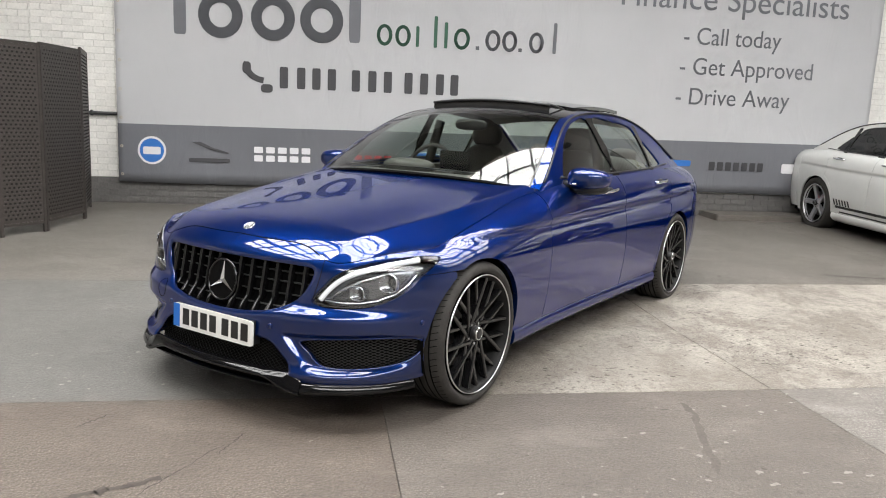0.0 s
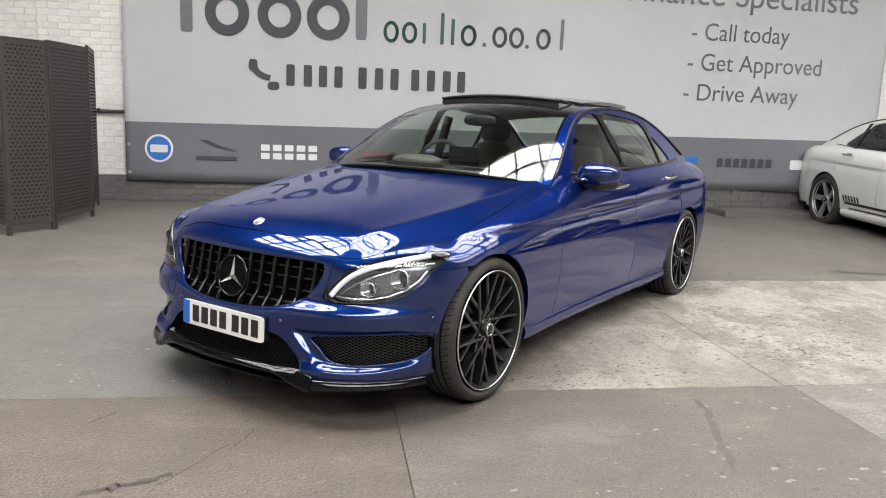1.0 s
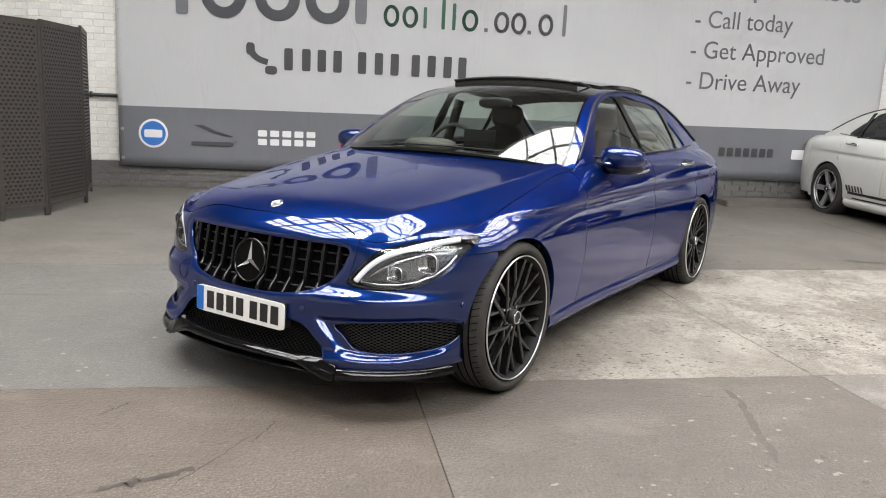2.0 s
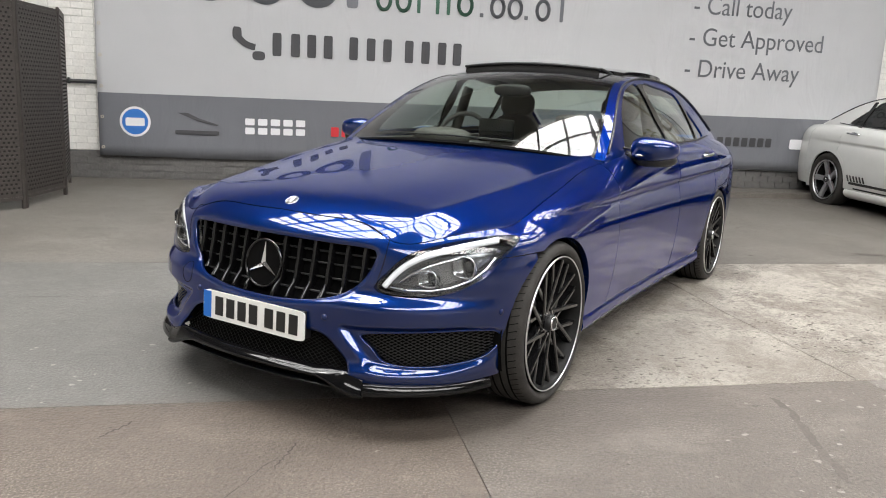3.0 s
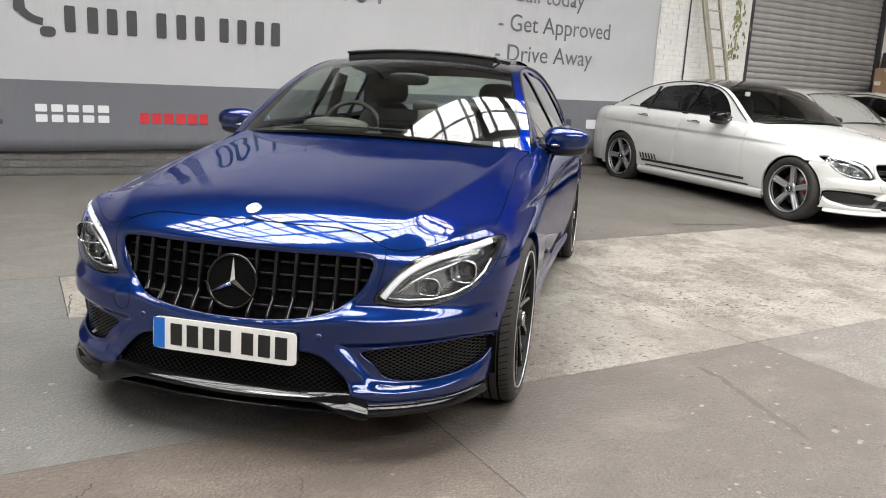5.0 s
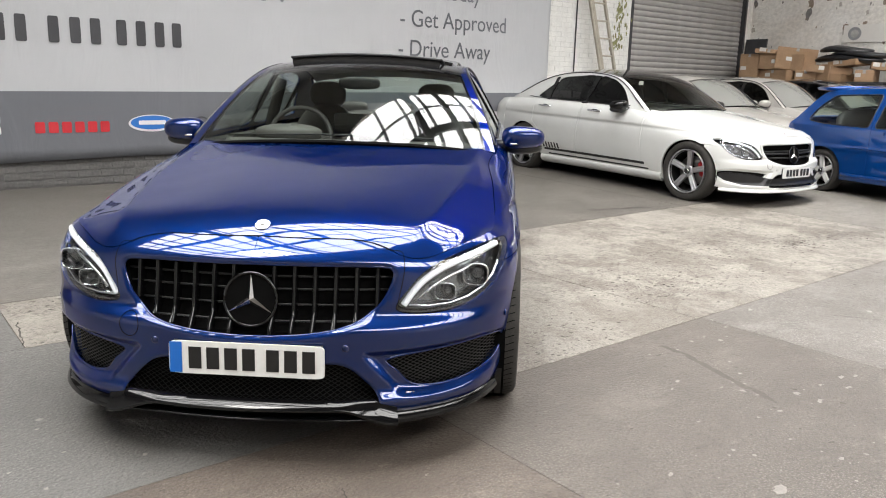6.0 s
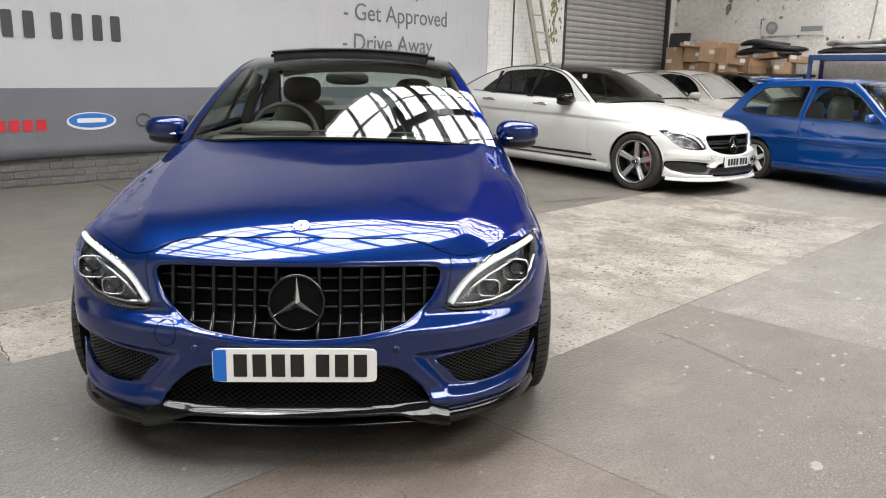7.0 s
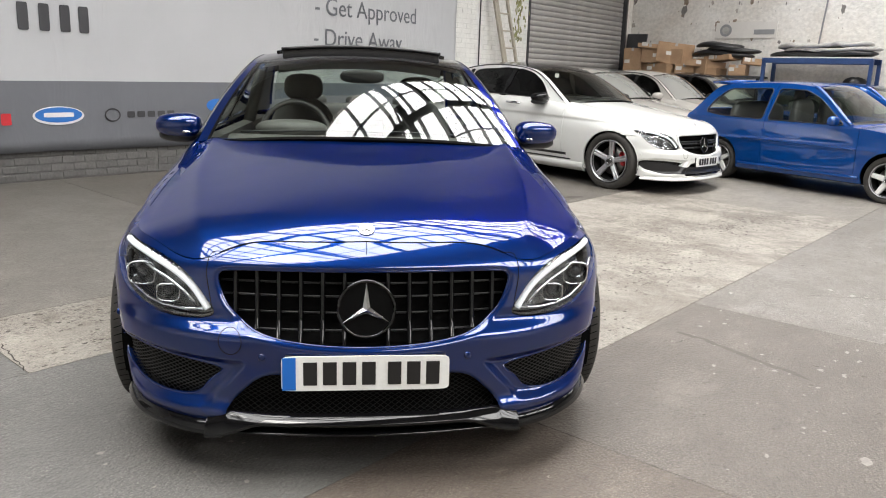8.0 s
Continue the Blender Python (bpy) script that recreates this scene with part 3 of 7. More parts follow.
def tube(name, pts, r, mat, parent, label="", seg=6, closed=False, flat=1.0):
    """A strip or pipe along a line of points."""
    p = [Vector(q) for q in pts]
    v, f, n = [], [], len(p)
    for i in range(n):
        a, b = p[i - 1] if i or closed else p[i], p[(i + 1) % n] if i < n - 1 or closed else p[i]
        t = (b - a).normalized()
        s = t.cross(Vector((0, 0, 1)))
        s = s.normalized() if s.length > 1e-3 else Vector((1, 0, 0))
        u = s.cross(t)
        for k in range(seg):
            w = 2 * math.pi * (k + 0.5) / seg
            v.append(p[i] + s * (r * flat * math.cos(w)) + u * (r * math.sin(w)))
    for i in range(n if closed else n - 1):
        for k in range(seg):
            a, b = i * seg + k, i * seg + (k + 1) % seg
            c, d = ((i + 1) % n) * seg + (k + 1) % seg, ((i + 1) % n) * seg + k
            f.append((a, d, c, b))
    if not closed:
        f += [tuple(range(seg)), tuple(range((n - 1) * seg, n * seg))[::-1]]
    me = bpy.data.meshes.new(name)
    me.from_pydata(v, [], f)
    me.update()
    return mesh_part(name, me, mat, parent, label, True)


def ellipsoid(name, c, r, mat, parent, label="", p=2.6, n=14, squash=None):
    """A rounded block: a superellipsoid, bent by a function of its points if given."""
    th, ph = np.linspace(-np.pi / 2, np.pi / 2, n), np.linspace(0, 2 * np.pi, 2 * n)
    s = lambda q: np.sign(q) * np.abs(q) ** (2 / p)
    T, Q = np.meshgrid(th, ph, indexing="ij")
    pts = np.stack([s(np.cos(T)) * s(np.cos(Q)), s(np.cos(T)) * s(np.sin(Q)), s(np.sin(T))], -1)
    if squash:
        pts = squash(pts)
    pts = pts * np.array(r) + np.array(c)
    v, f = weld(grid_mesh(pts), 1e-5)
    me = bpy.data.meshes.new(name)
    me.from_pydata(v.tolist(), [], f.tolist())
    me.update()
    return mesh_part(name, me, mat, parent, label, True)


def chamfered(points, r=0.03, n=4):
    """A closed outline with its corners rounded off."""
    p = [np.array(q, float) for q in points]
    out = []
    for i in range(len(p)):
        a, b, c = p[i - 1], p[i], p[(i + 1) % len(p)]
        d0, d1 = a - b, c - b
        s, e = b + d0 / np.linalg.norm(d0) * min(r, np.linalg.norm(d0) / 2.2), b + d1 / np.linalg.norm(d1) * min(r, np.linalg.norm(d1) / 2.2)
        for t in np.linspace(0, 1, n + 1):
            out.append((1 - t) ** 2 * s + 2 * t * (1 - t) * b + t * t * e)
    return np.array(out)


GRILLE = rounded([(0.0, 0.672), (0.25, 0.671), (0.42, 0.668), (0.463, 0.655), (0.462, 0.615), (0.425, 0.545), (0.345, 0.487), (0.2, 0.456), (0.0, 0.446), (-0.2, 0.456), (-0.345, 0.487), (-0.425, 0.545), (-0.462, 0.615), (-0.463, 0.655), (-0.42, 0.668), (-0.25, 0.671)], 6)
LAMP = rounded([(0.480, 0.528), (0.60, 0.513), (0.72, 0.532), (0.80, 0.585), (0.832, 0.645), (0.844, 0.688), (0.83, 0.717), (0.785, 0.724), (0.71, 0.708), (0.64, 0.687), (0.575, 0.655), (0.522, 0.60)], 6)
INTAKE = rounded([(0.452, 0.366), (0.60, 0.388), (0.77, 0.395), (0.83, 0.38), (0.832, 0.335), (0.795, 0.284), (0.70, 0.264), (0.60, 0.262), (0.53, 0.276), (0.49, 0.32)], 5)
CENTRE = rounded([(0.0, 0.362), (0.22, 0.36), (0.32, 0.35), (0.385, 0.30), (0.435, 0.236), (0.39, 0.222), (0.2, 0.218), (0.0, 0.217), (-0.2, 0.218), (-0.39, 0.222), (-0.435, 0.236), (-0.385, 0.30), (-0.32, 0.35), (-0.22, 0.36)], 5)
HOLLOW = chamfered([(0.375, 0.392), (0.60, 0.405), (0.77, 0.413), (0.845, 0.392), (0.85, 0.33), (0.808, 0.266), (0.70, 0.245), (0.58, 0.243), (0.50, 0.254), (0.43, 0.33)], 0.02)


def distance_map(poly):
    """A table of the signed distance to an outline, for quick look-up."""
    X, Z = np.meshgrid(np.linspace(-0.9, 0.9, 361), np.linspace(0.15, 0.8, 131), indexing="ij")
    return inside(poly, [0, 1])(np.stack([X.ravel(), Z.ravel()], 1)).reshape(361, 131)


hol_map, gri_map, cen_map, int_map = distance_map(HOLLOW), distance_map(GRILLE), distance_map(CENTRE), distance_map(INTAKE)


def smooth_near(table, x, z):
    a, b = np.clip((np.asarray(x) + 0.9) * 200, 0, 359.99), np.clip((np.asarray(z) - 0.15) * 200, 0, 129.99)
    i, j = a.astype(int), b.astype(int)
    a, b = a - i, b - j
    return (table[i, j] * (1 - a) + table[i + 1, j] * a) * (1 - b) + (table[i, j + 1] * (1 - a) + table[i + 1, j + 1] * a) * b


def hollows(x, z):
    """Depth of the hollow round the side intakes and the turned-in lips of grille and centre intake."""
    ax = np.minimum(np.abs(x), 0.89)
    s = np.clip((smooth_near(hol_map, ax, z) + 0.010) / 0.032, 0, 1)
    g = np.clip((smooth_near(gri_map, ax, z) + 0.016) / 0.016, 0, 1)
    e = np.clip((smooth_near(cen_map, ax, z) + 0.012) / 0.012, 0, 1)
    return 0.021 * s * s * (3 - 2 * s) + 0.008 * g * g + 0.008 * e * e


# plan outline at bumper height, from the middle of the nose round to the middle of the tail
_px = [0, 0.2, 0.4, 0.55, 0.69, 0.785, 0.85, 0.888, 0.903, 0.907, 0.899, 0.898, 0.904, 0.909, 0.885, 0.80, 0.60, 0.30, 0]
_py = [-0.768, -0.757, -0.726, -0.682, -0.60, -0.505, -0.39, -0.25, -0.08, 0.1, 0.7, 1.5, 2.3, 2.84, 3.32, 3.62, 3.78, 3.86, 3.88]
_mx, _my = np.array([-0.2] + _px + [-0.3]), np.array([-0.757] + _py + [3.86])
_tt = np.concatenate([[0], np.cumsum(np.hypot(np.diff(_mx), np.diff(_my)))])
_tt -= _tt[1]
T_END = _tt[-2]
PX, PY = spline(_tt, _mx), spline(_tt, _my)


def t_at_y(y):
    q = np.linspace(0.9, T_END - 0.9, 800)
    return np.interp(y, PY(q), q)


_front = spline([0.1, 0.16, 0.21, 0.238, 0.262, 0.30, 0.40, 0.455, 0.478, 0.508, 0.54, 0.60, 0.68, 0.73, 0.78], [-0.01, -0.022, -0.03, -0.033, -0.016, -0.010, 0.0, 0.004, 0.013, 0.046, 0.055, 0.068, 0.088, 0.132, 0.195])
_side = spline([0.1, 0.18, 0.25, 0.33, 0.45, 0.60, 0.72, 0.80, 0.86, 0.92, 0.97, 1.02], [0.09, 0.058, 0.037, 0.021, 0.006, 0.0, 0.002, 0.007, 0.015, 0.028, 0.05, 0.075])
_rear = spline([0.1, 0.2, 0.35, 0.6, 0.75, 0.95, 1.02], [0.08, 0.05, 0.0, 0.0, 0.03, 0.06, 0.10])
_top_off = spline([-0.45, -0.3, 0.0, 0.3, 0.58, 0.75, 0.95, 1.3, 2.5, 3.0, 3.4, 3.8], [0.07, 0.085, 0.114, 0.13, 0.142, 0.118, 0.10, 0.098, 0.10, 0.13, 0.16, 0.14])
_zt_side = spline([-0.45, -0.3, 0.0, 0.3, 0.6, 0.8, 1.05, 2.0, 2.6, 3.0, 3.4, 3.8], [0.705, 0.733, 0.80, 0.862, 0.915, 0.944, 0.968, 0.99, 1.0, 1.0, 0.99, 0.96])
_ta = float(t_at_y(-0.25))
_tk = list(np.interp([0, 0.25, 0.45, 0.53, 0.62, 0.72], PX(np.linspace(0, 1.3, 300)), np.linspace(0, 1.3, 300)))
_zt_front = spline(_tk + [_ta], [0.753, 0.749, 0.728, 0.698, 0.691, 0.715, 0.75])
CREASE = spline([-0.5, -0.1, 0.9, 1.8, 2.6, 3.4], [0.772, 0.778, 0.797, 0.806, 0.815, 0.83])


def z_top(t):
    side = _zt_side(PY(t))
    w = np.clip((t - _ta + 0.12) / 0.24, 0, 1)
    w = w * w * (3 - 2 * w)
    return _zt_front(np.minimum(t, _ta)) * (1 - w) + side * w


def lower(t, z):
    """A point of the body's flank, nose and tail."""
    x, y = PX(t), PY(t)
    e = 1e-3
    tx, ty = PX(t + e) - PX(t - e), PY(t + e) - PY(t - e)
    ln = np.hypot(tx, ty)
    nx, ny = ty / ln, -tx / ln
    wf, ws, wr = np.where(ny < 0, ny**2, 0), nx**2, np.where(ny > 0, ny**2, 0)
    zt = z_top(t)
    side = _side(np.minimum(z, 1.0))
    # one long crease under the windows, hollow below it
    q = (CREASE(y) - z) / 0.16
    fade = np.clip((y + 0.35) / 0.5, 0, 1) * np.clip((3.5 - y) / 0.7, 0, 1)
    side = side + 0.019 * fade * np.where(q > 0, np.clip(1 - q, 0, 1) ** 2 * np.clip(q / 0.14, 0, 1), 0)
    # flanks drawn in slightly between the wheels, swelling at the arches
    low = np.clip((0.62 - z) / 0.3, 0, 1)
    side = side + 0.012 * low * np.exp(-((y - 1.42) / 0.75) ** 4)
    r = np.clip((z - zt + 0.17) / 0.17, 0, 1)
    roll = (1 - np.sqrt(1 - 0.93 * r * r)) / (1 - math.sqrt(0.07))
    side = side + (_top_off(y) - _side(np.minimum(zt, 1.0))) * roll
    off = wf * _front(np.minimum(z, 0.78)) + ws * side + wr * _rear(z)
    px, py = x - nx * off, y - ny * off
    fore = np.clip((-0.25 - py) / 0.08, 0, 1)
    off = off + hollows(px, z + 0 * px) * fore
    return np.stack([x - nx * off, y - ny * off, z + 0 * x], -1)


def flank(t0, t1, nt, nz, zb=0.19, zmax=None):
    t = np.linspace(t0, t1, nt)
    q = np.linspace(0, 1, nz) ** 0.9
    T, Q = np.meshgrid(t, q, indexing="ij")
    top = z_top(T) if zmax is None else np.minimum(z_top(T), zmax)
    v, f = grid_mesh(lower(T, zb + (top - zb) * Q))
    return v, f[:, ::-1]


_nq, _nz = np.linspace(0, 1.6, 400), np.linspace(0.15, 0.80, 131)
_nt = [lower(_nq, np.full(400, z)) for z in _nz]
_nt = np.array([np.interp(np.linspace(0, 0.86, 173), p[:, 0], p[:, 1]) for p in _nt])


def nose_y(x, z):
    """How far forward the nose lies at a height and distance from the middle."""
    a, b = min(abs(x) / 0.005, 171.999), min(max((z - 0.15) / 0.005, 0), 129.999)
    i, j = int(a), int(b)
    a, b = a - i, b - j
    return float((_nt[j, i] * (1 - a) + _nt[j, i + 1] * a) * (1 - b) + (_nt[j + 1, i] * (1 - a) + _nt[j + 1, i + 1] * a) * b)


# greenhouse
RAIL_Z = spline([0.72, 1.0, 1.2, 1.4, 1.6, 1.9, 2.2, 2.5, 2.8, 3.1, 3.3], [0.93, 1.115, 1.235, 1.318, 1.358, 1.378, 1.370, 1.328, 1.232, 1.09, 1.0])
_belt_x = spline([0.6, 0.9, 1.3, 2.5, 3.0, 3.4], [0.775, 0.795, 0.80, 0.803, 0.765, 0.72])


def side_x(y, z):
    h = z - _zt_side(y)
    return _belt_x(y) - 0.50 * h - 0.24 * h * h


def greenhouse(ny=90, nz=22):
    y = np.linspace(0.735, 3.28, ny)
    Y, Q = np.meshgrid(y, np.linspace(0, 1, nz), indexing="ij")
    zb = _zt_side(Y) - 0.004
    Z = zb + np.maximum(RAIL_Z(Y) - zb, 0.002) * Q
    v, f = grid_mesh(np.stack([side_x(Y, Z), Y, Z], -1))
    return v, f[:, ::-1]


_bow = spline([0.7, 1.0, 1.4, 1.8, 2.4, 2.9, 3.3], [0.15, 0.13, 0.09, 0.0, -0.03, -0.08, -0.12])
_dome = spline([0.7, 1.0, 1.4, 1.8, 2.4, 2.9, 3.3], [0.05, 0.055, 0.05, 0.046, 0.05, 0.055, 0.05])


def top_point(y, a):
    """A point of windscreen, roof and rear window; a runs from -1 to 1 across."""
    zr = RAIL_Z(y)
    return np.stack([a * side_x(y, zr), y - _bow(y) * (1 - a * a), zr + _dome(y) * (1 - np.abs(a) ** 2.3)], -1)


def top_sheet(y0, y1, ny, a0, a1, na):
    Y, Aa = np.meshgrid(np.linspace(y0, y1, ny), np.linspace(a0, a1, na), indexing="ij")
    return grid_mesh(top_point(Y, Aa))


_mid = spline([-0.68, -0.63, -0.589, -0.45, -0.2, 0.1, 0.4, 0.64, 0.75], [0.742, 0.77, 0.786, 0.822, 0.864, 0.904, 0.945, 0.978, 0.993])
_eq = np.linspace(0, float(t_at_y(-0.29)), 200)
_ep = lower(_eq, z_top(_eq))


def _nose_line(x):
    return np.interp(x, _ep[:, 0], _ep[:, 1])


def _nose_rim(x):
    return np.interp(x, _ep[:, 0], _ep[:, 2])


def bonnet_z(x, y):
    ax = np.abs(x)

    def crown(yy):
        yc = np.maximum(yy, -0.3)
        return _mid(yy) - (_mid(yy) - _zt_side(yy)) * (ax / (PX(t_at_y(yc)) - _top_off(yc))) ** 2.5
    xe = np.minimum(ax, 0.793)
    y0 = _nose_line(xe)
    d = np.clip((y - y0) / 0.22, 0, 1)
    h = crown(y) + (_nose_rim(xe) - crown(y0)) * (1 - d) ** 3
    # a folded edge runs from the corner of the grille's surround back to the foot of the windscreen pillar
    k = np.sqrt(((ax - np.interp(y, [-0.6, -0.25, 0.05, 0.4, 0.7], [0.52, 0.60, 0.652, 0.688, 0.70])) / 0.075) ** 2 + 0.03)
    out = np.clip((wing_edge(y) - ax) / 0.05, 0, 1)
    return h + 0.019 * np.exp(-k) * np.clip((y + 0.63) / 0.2, 0, 1) * out


def wing_edge(y):
    y = np.maximum(y, -0.3)
    return PX(t_at_y(y)) - _top_off(y)


def bonnet_sheet(nx=64, ny=60):
    C, B = np.meshgrid(np.linspace(0, 1, nx), np.linspace(0, 1, ny), indexing="ij")
    y0 = _nose_line(0.793 * C)
    y = y0 + (0.665 + 0.075 * C**2 - y0) * B
    x = C * wing_edge(y)
    v, f = grid_mesh(np.stack([x, y, bonnet_z(x, y)], -1))
    return v, f[:, ::-1]
# ---- brickwork ----
def brick_mesh(name, length, mat):
    me = bpy.data.meshes.new(name)
    bm = boxed(0, length, -0.009, 0.004, 0, 0.065, bevel=0.004)
    bm.to_mesh(me)
    bm.free()
    me.materials.append(mat)
    return me


plinth = part("plinth", boxed(-8, 9.37, -0.004, 0.0, -0.1, 0.455), M["dark_brick"], wall_back, "dark painted base of the wall", m=Matrix.Translation((0, WALL_V, 0)))
BRICKS = {(kind, half): brick_mesh("brick", 0.1025 if half else 0.215, M[kind]) for kind in ("white_brick", "dark_brick") for half in (False, True)}
rnd = random.Random(5)


def lay(u0, u1, z0, z1, kind, parts=True, proud=0.0):
    """Running bond over a stretch of the wall."""
    joined = None if parts else []
    row, z = 0, z0
    while z + 0.065 <= z1 + 0.03:
        u = u0 - (0.1125 if row % 2 else 0)
        while u < u1:
            a, b = max(u, u0), min(u + 0.215, u1)
            if b - a > 0.06:
                if parts:
                    ob = new("brick", BRICKS[kind, b - a < 0.2])
                    ob.parent = wall_back
                    ob.matrix_basis = pose(a, WALL_V - proud + rnd.uniform(-0.003, 0.002), z, 0, 0, rnd.uniform(-0.4, 0.4))
                else:
                    d = rnd.uniform(-0.003, 0.002) - proud
                    joined.append((a, b, WALL_V - 0.009 + d, WALL_V + 0.004, z, z + 0.065))
            u += 0.225
        row, z = row + 1, z + 0.075
    if joined:
        tagged(boxes("brickwork", joined, M[kind], wall_back, "courses of painted brick"), kind="stuff")


# ---- banner ----
BZ = lambda u: 0.0085 * (u + 2.43)  # the banner hangs slightly out of level
def cloth(u, z):
    """How far the cloth bellies out from the wall."""
    return 0.05 + 0.010 * math.sin(u * 2.1 + z) + 0.004 * math.sin(u * 5.3 - z * 2.2) + 0.003 * math.sin(z * 7 + u * 1.3) + 0.0015 * math.sin(u * 13 + 3 * math.sin(z * 2))


nb = 160
bm = bmesh.new()
grid = []
for j, z in enumerate(np.linspace(0.40, 5.75, 45)):
    row = []
    for i in range(nb + 1):
        u = -2.43 + 9.78 * i / nb
        row.append(bm.verts.new((u, WALL_V - cloth(u, z), z + BZ(u) + (0.012 * math.sin(u * 1.7) if j == 0 else 0))))
    grid.append(row)
for j in range(44):
    for i in range(nb):
        f = bm.faces.new((grid[j][i], grid[j][i + 1], grid[j + 1][i + 1], grid[j + 1][i]))
        f.material_index = 1 if grid[j + 1][i].co.z < 1.115 + BZ(grid[j][i].co.x) else 0
# move one row of the cloth to the printed edge of the grey band
for i in range(nb + 1):
    col = sorted((abs(r[i].co.z - 1.092 - BZ(r[i].co.x)), k) for k, r in enumerate(grid))
    grid[col[0][1]][i].co.z = 1.092 + BZ(grid[0][i].co.x) * 0.88
bm.faces.ensure_lookup_table()
for f in bm.faces:
    f.material_index = 1 if f.calc_center_median().z < 1.092 + BZ(f.calc_center_median().x) * 0.88 else 0
bmesh.ops.recalc_face_normals(bm, faces=bm.faces)
bmesh.ops.solidify(bm, geom=bm.faces[:], thickness=0.003)
banner = part("banner", bm, [M["banner"], M["banner_grey"]], m=WALL, smooth=True)
tagged(banner, "large grey printed vinyl banner hung flat on the wall", "banner")
FRONT = WALL_V - 0.061


def settle_print(me):
    """Lays a flat print on the bellied cloth."""
    for v in me.vertices:
        v.co.y += WALL_V - cloth(v.co.x, v.co.z) - (WALL_V - 0.05)


def printed(name, outlines, mat, label="", lift=0.0):
    bm = bmesh.new()
    for o in outlines:
        prism(bm, [(u, z + BZ(u) * 0.5) for u, z in o], FRONT - lift, FRONT + 0.002 - lift)
    settle_print(part(name, bm, mat, banner, label).data)


def block(u0, u1, z0, z1):
    return oval((u0 + u1) / 2, (z0 + z1) / 2, (u1 - u0) / 2, (z1 - z0) / 2, 24, 9)


def printed_ring(name, cu, cz, ru, rz, w, mat, label=""):
    n = 40
    bm = bmesh.new()
    for y0 in (FRONT,):
        o = [bm.verts.new((cu + ru * math.cos(2 * math.pi * i / n), y0, cz + BZ(cu) * 0.5 + rz * math.sin(2 * math.pi * i / n))) for i in range(n)]
        p = [bm.verts.new((cu + (ru - w) * math.cos(2 * math.pi * i / n), y0, cz + BZ(cu) * 0.5 + (rz - w) * math.sin(2 * math.pi * i / n))) for i in range(n)]
        for i in range(n):
            bm.faces.new((o[i], o[(i + 1) % n], p[(i + 1) % n], p[i]))
    bmesh.ops.solidify(bm, geom=bm.faces[:], thickness=0.002)
    settle_print(part(name, bm, mat, banner, label).data)


def lettering(body, u0, u1, z, cap, mat):
    """Words fitted between two ends, with a cap height, on a baseline."""
    cu = bpy.data.curves.new("lettering", "FONT")
    cu.body, cu.extrude = body, 0.001
    ob = new("lettering", cu)
    me = bpy.data.meshes.new_from_object(ob)
    bpy.data.objects.remove(ob)
    co = np.array([v.co for v in me.vertices])
    k = (u1 - u0) / (co[:, 0].max() - co[:, 0].min())
    h = cap / 0.69
    for v in me.vertices:
        x = u0 + (v.co.x - co[:, 0].min()) * k
        v.co = (x, FRONT - v.co.z, z + v.co.y * h + BZ(x) * 0.35)
    # one piece for each word
    gaps, reach = [], -1e9
    for lo, hi in sorted((min(me.vertices[i].co.x for i in p.vertices), max(me.vertices[i].co.x for i in p.vertices)) for p in me.polygons):
        if reach > -1e8 and lo - reach > 0.045:
            gaps.append((lo + reach) / 2)
        reach = max(reach, hi)
    for lo, hi in zip([-1e9] + gaps, gaps + [1e9]):
        bm = bmesh.new()
        bm.from_mesh(me)
        bmesh.ops.delete(bm, geom=[v for v in bm.verts if not lo < v.co.x < hi], context="VERTS")
        settle_print(part("lettering", bm, mat, banner, "grey printed word").data)


lettering("Finance Specialists", 3.66, 6.85, 2.80, 0.285, M["print_grey"])
lettering("- Call today", 4.545, 5.90, 2.365, 0.215, M["print_grey"])
lettering("- Get Approved", 4.52, 6.415, 1.985, 0.215, M["print_grey"])
lettering("- Drive Away", 4.50, 6.11, 1.60, 0.215, M["print_grey"])
# the firm's name as plain shapes
G_, GN = M["print_grey"], M["print_green"]
printed("name_shape", [block(-1.781, -1.641, 2.145, 2.66)], G_, "grey printed shape")
for cu in (-1.251, -0.65, -0.08):
    printed_ring("name_shape", cu, 2.385, 0.255, 0.265, 0.125, G_, "grey printed shape")
printed("name_shape", [block(0.245, 0.382, 2.145, 3.0)], G_, "grey printed shape")
for cu in (0.675, 0.90):
    printed_ring("name_shape", cu, 2.262, 0.095, 0.128, 0.042, GN, "green printed shape")
printed("name_shape", [block(1.06, 1.10, 2.14, 2.385)], GN, "green printed shape")
printed("name_shape", [block(1.279, 1.322, 2.14, 2.515)], GN, "green printed shape")
printed("name_shape", [block(1.41, 1.452, 2.14, 2.45)], GN, "green printed shape")
printed_ring("name_shape", 1.63, 2.262, 0.1, 0.128, 0.042, GN, "green printed shape")
for cu in (1.83, 2.37):
    printed("name_shape", [block(cu - 0.022, cu + 0.022, 2.14, 2.185)], G_, "grey printed shape")
for cu in (2.02, 2.232, 2.575):
    printed_ring("name_shape", cu, 2.262, 0.095, 0.128, 0.042, G_, "grey printed shape")
printed("name_shape", [block(2.79, 2.835, 2.14, 2.515)], G_, "grey printed shape")
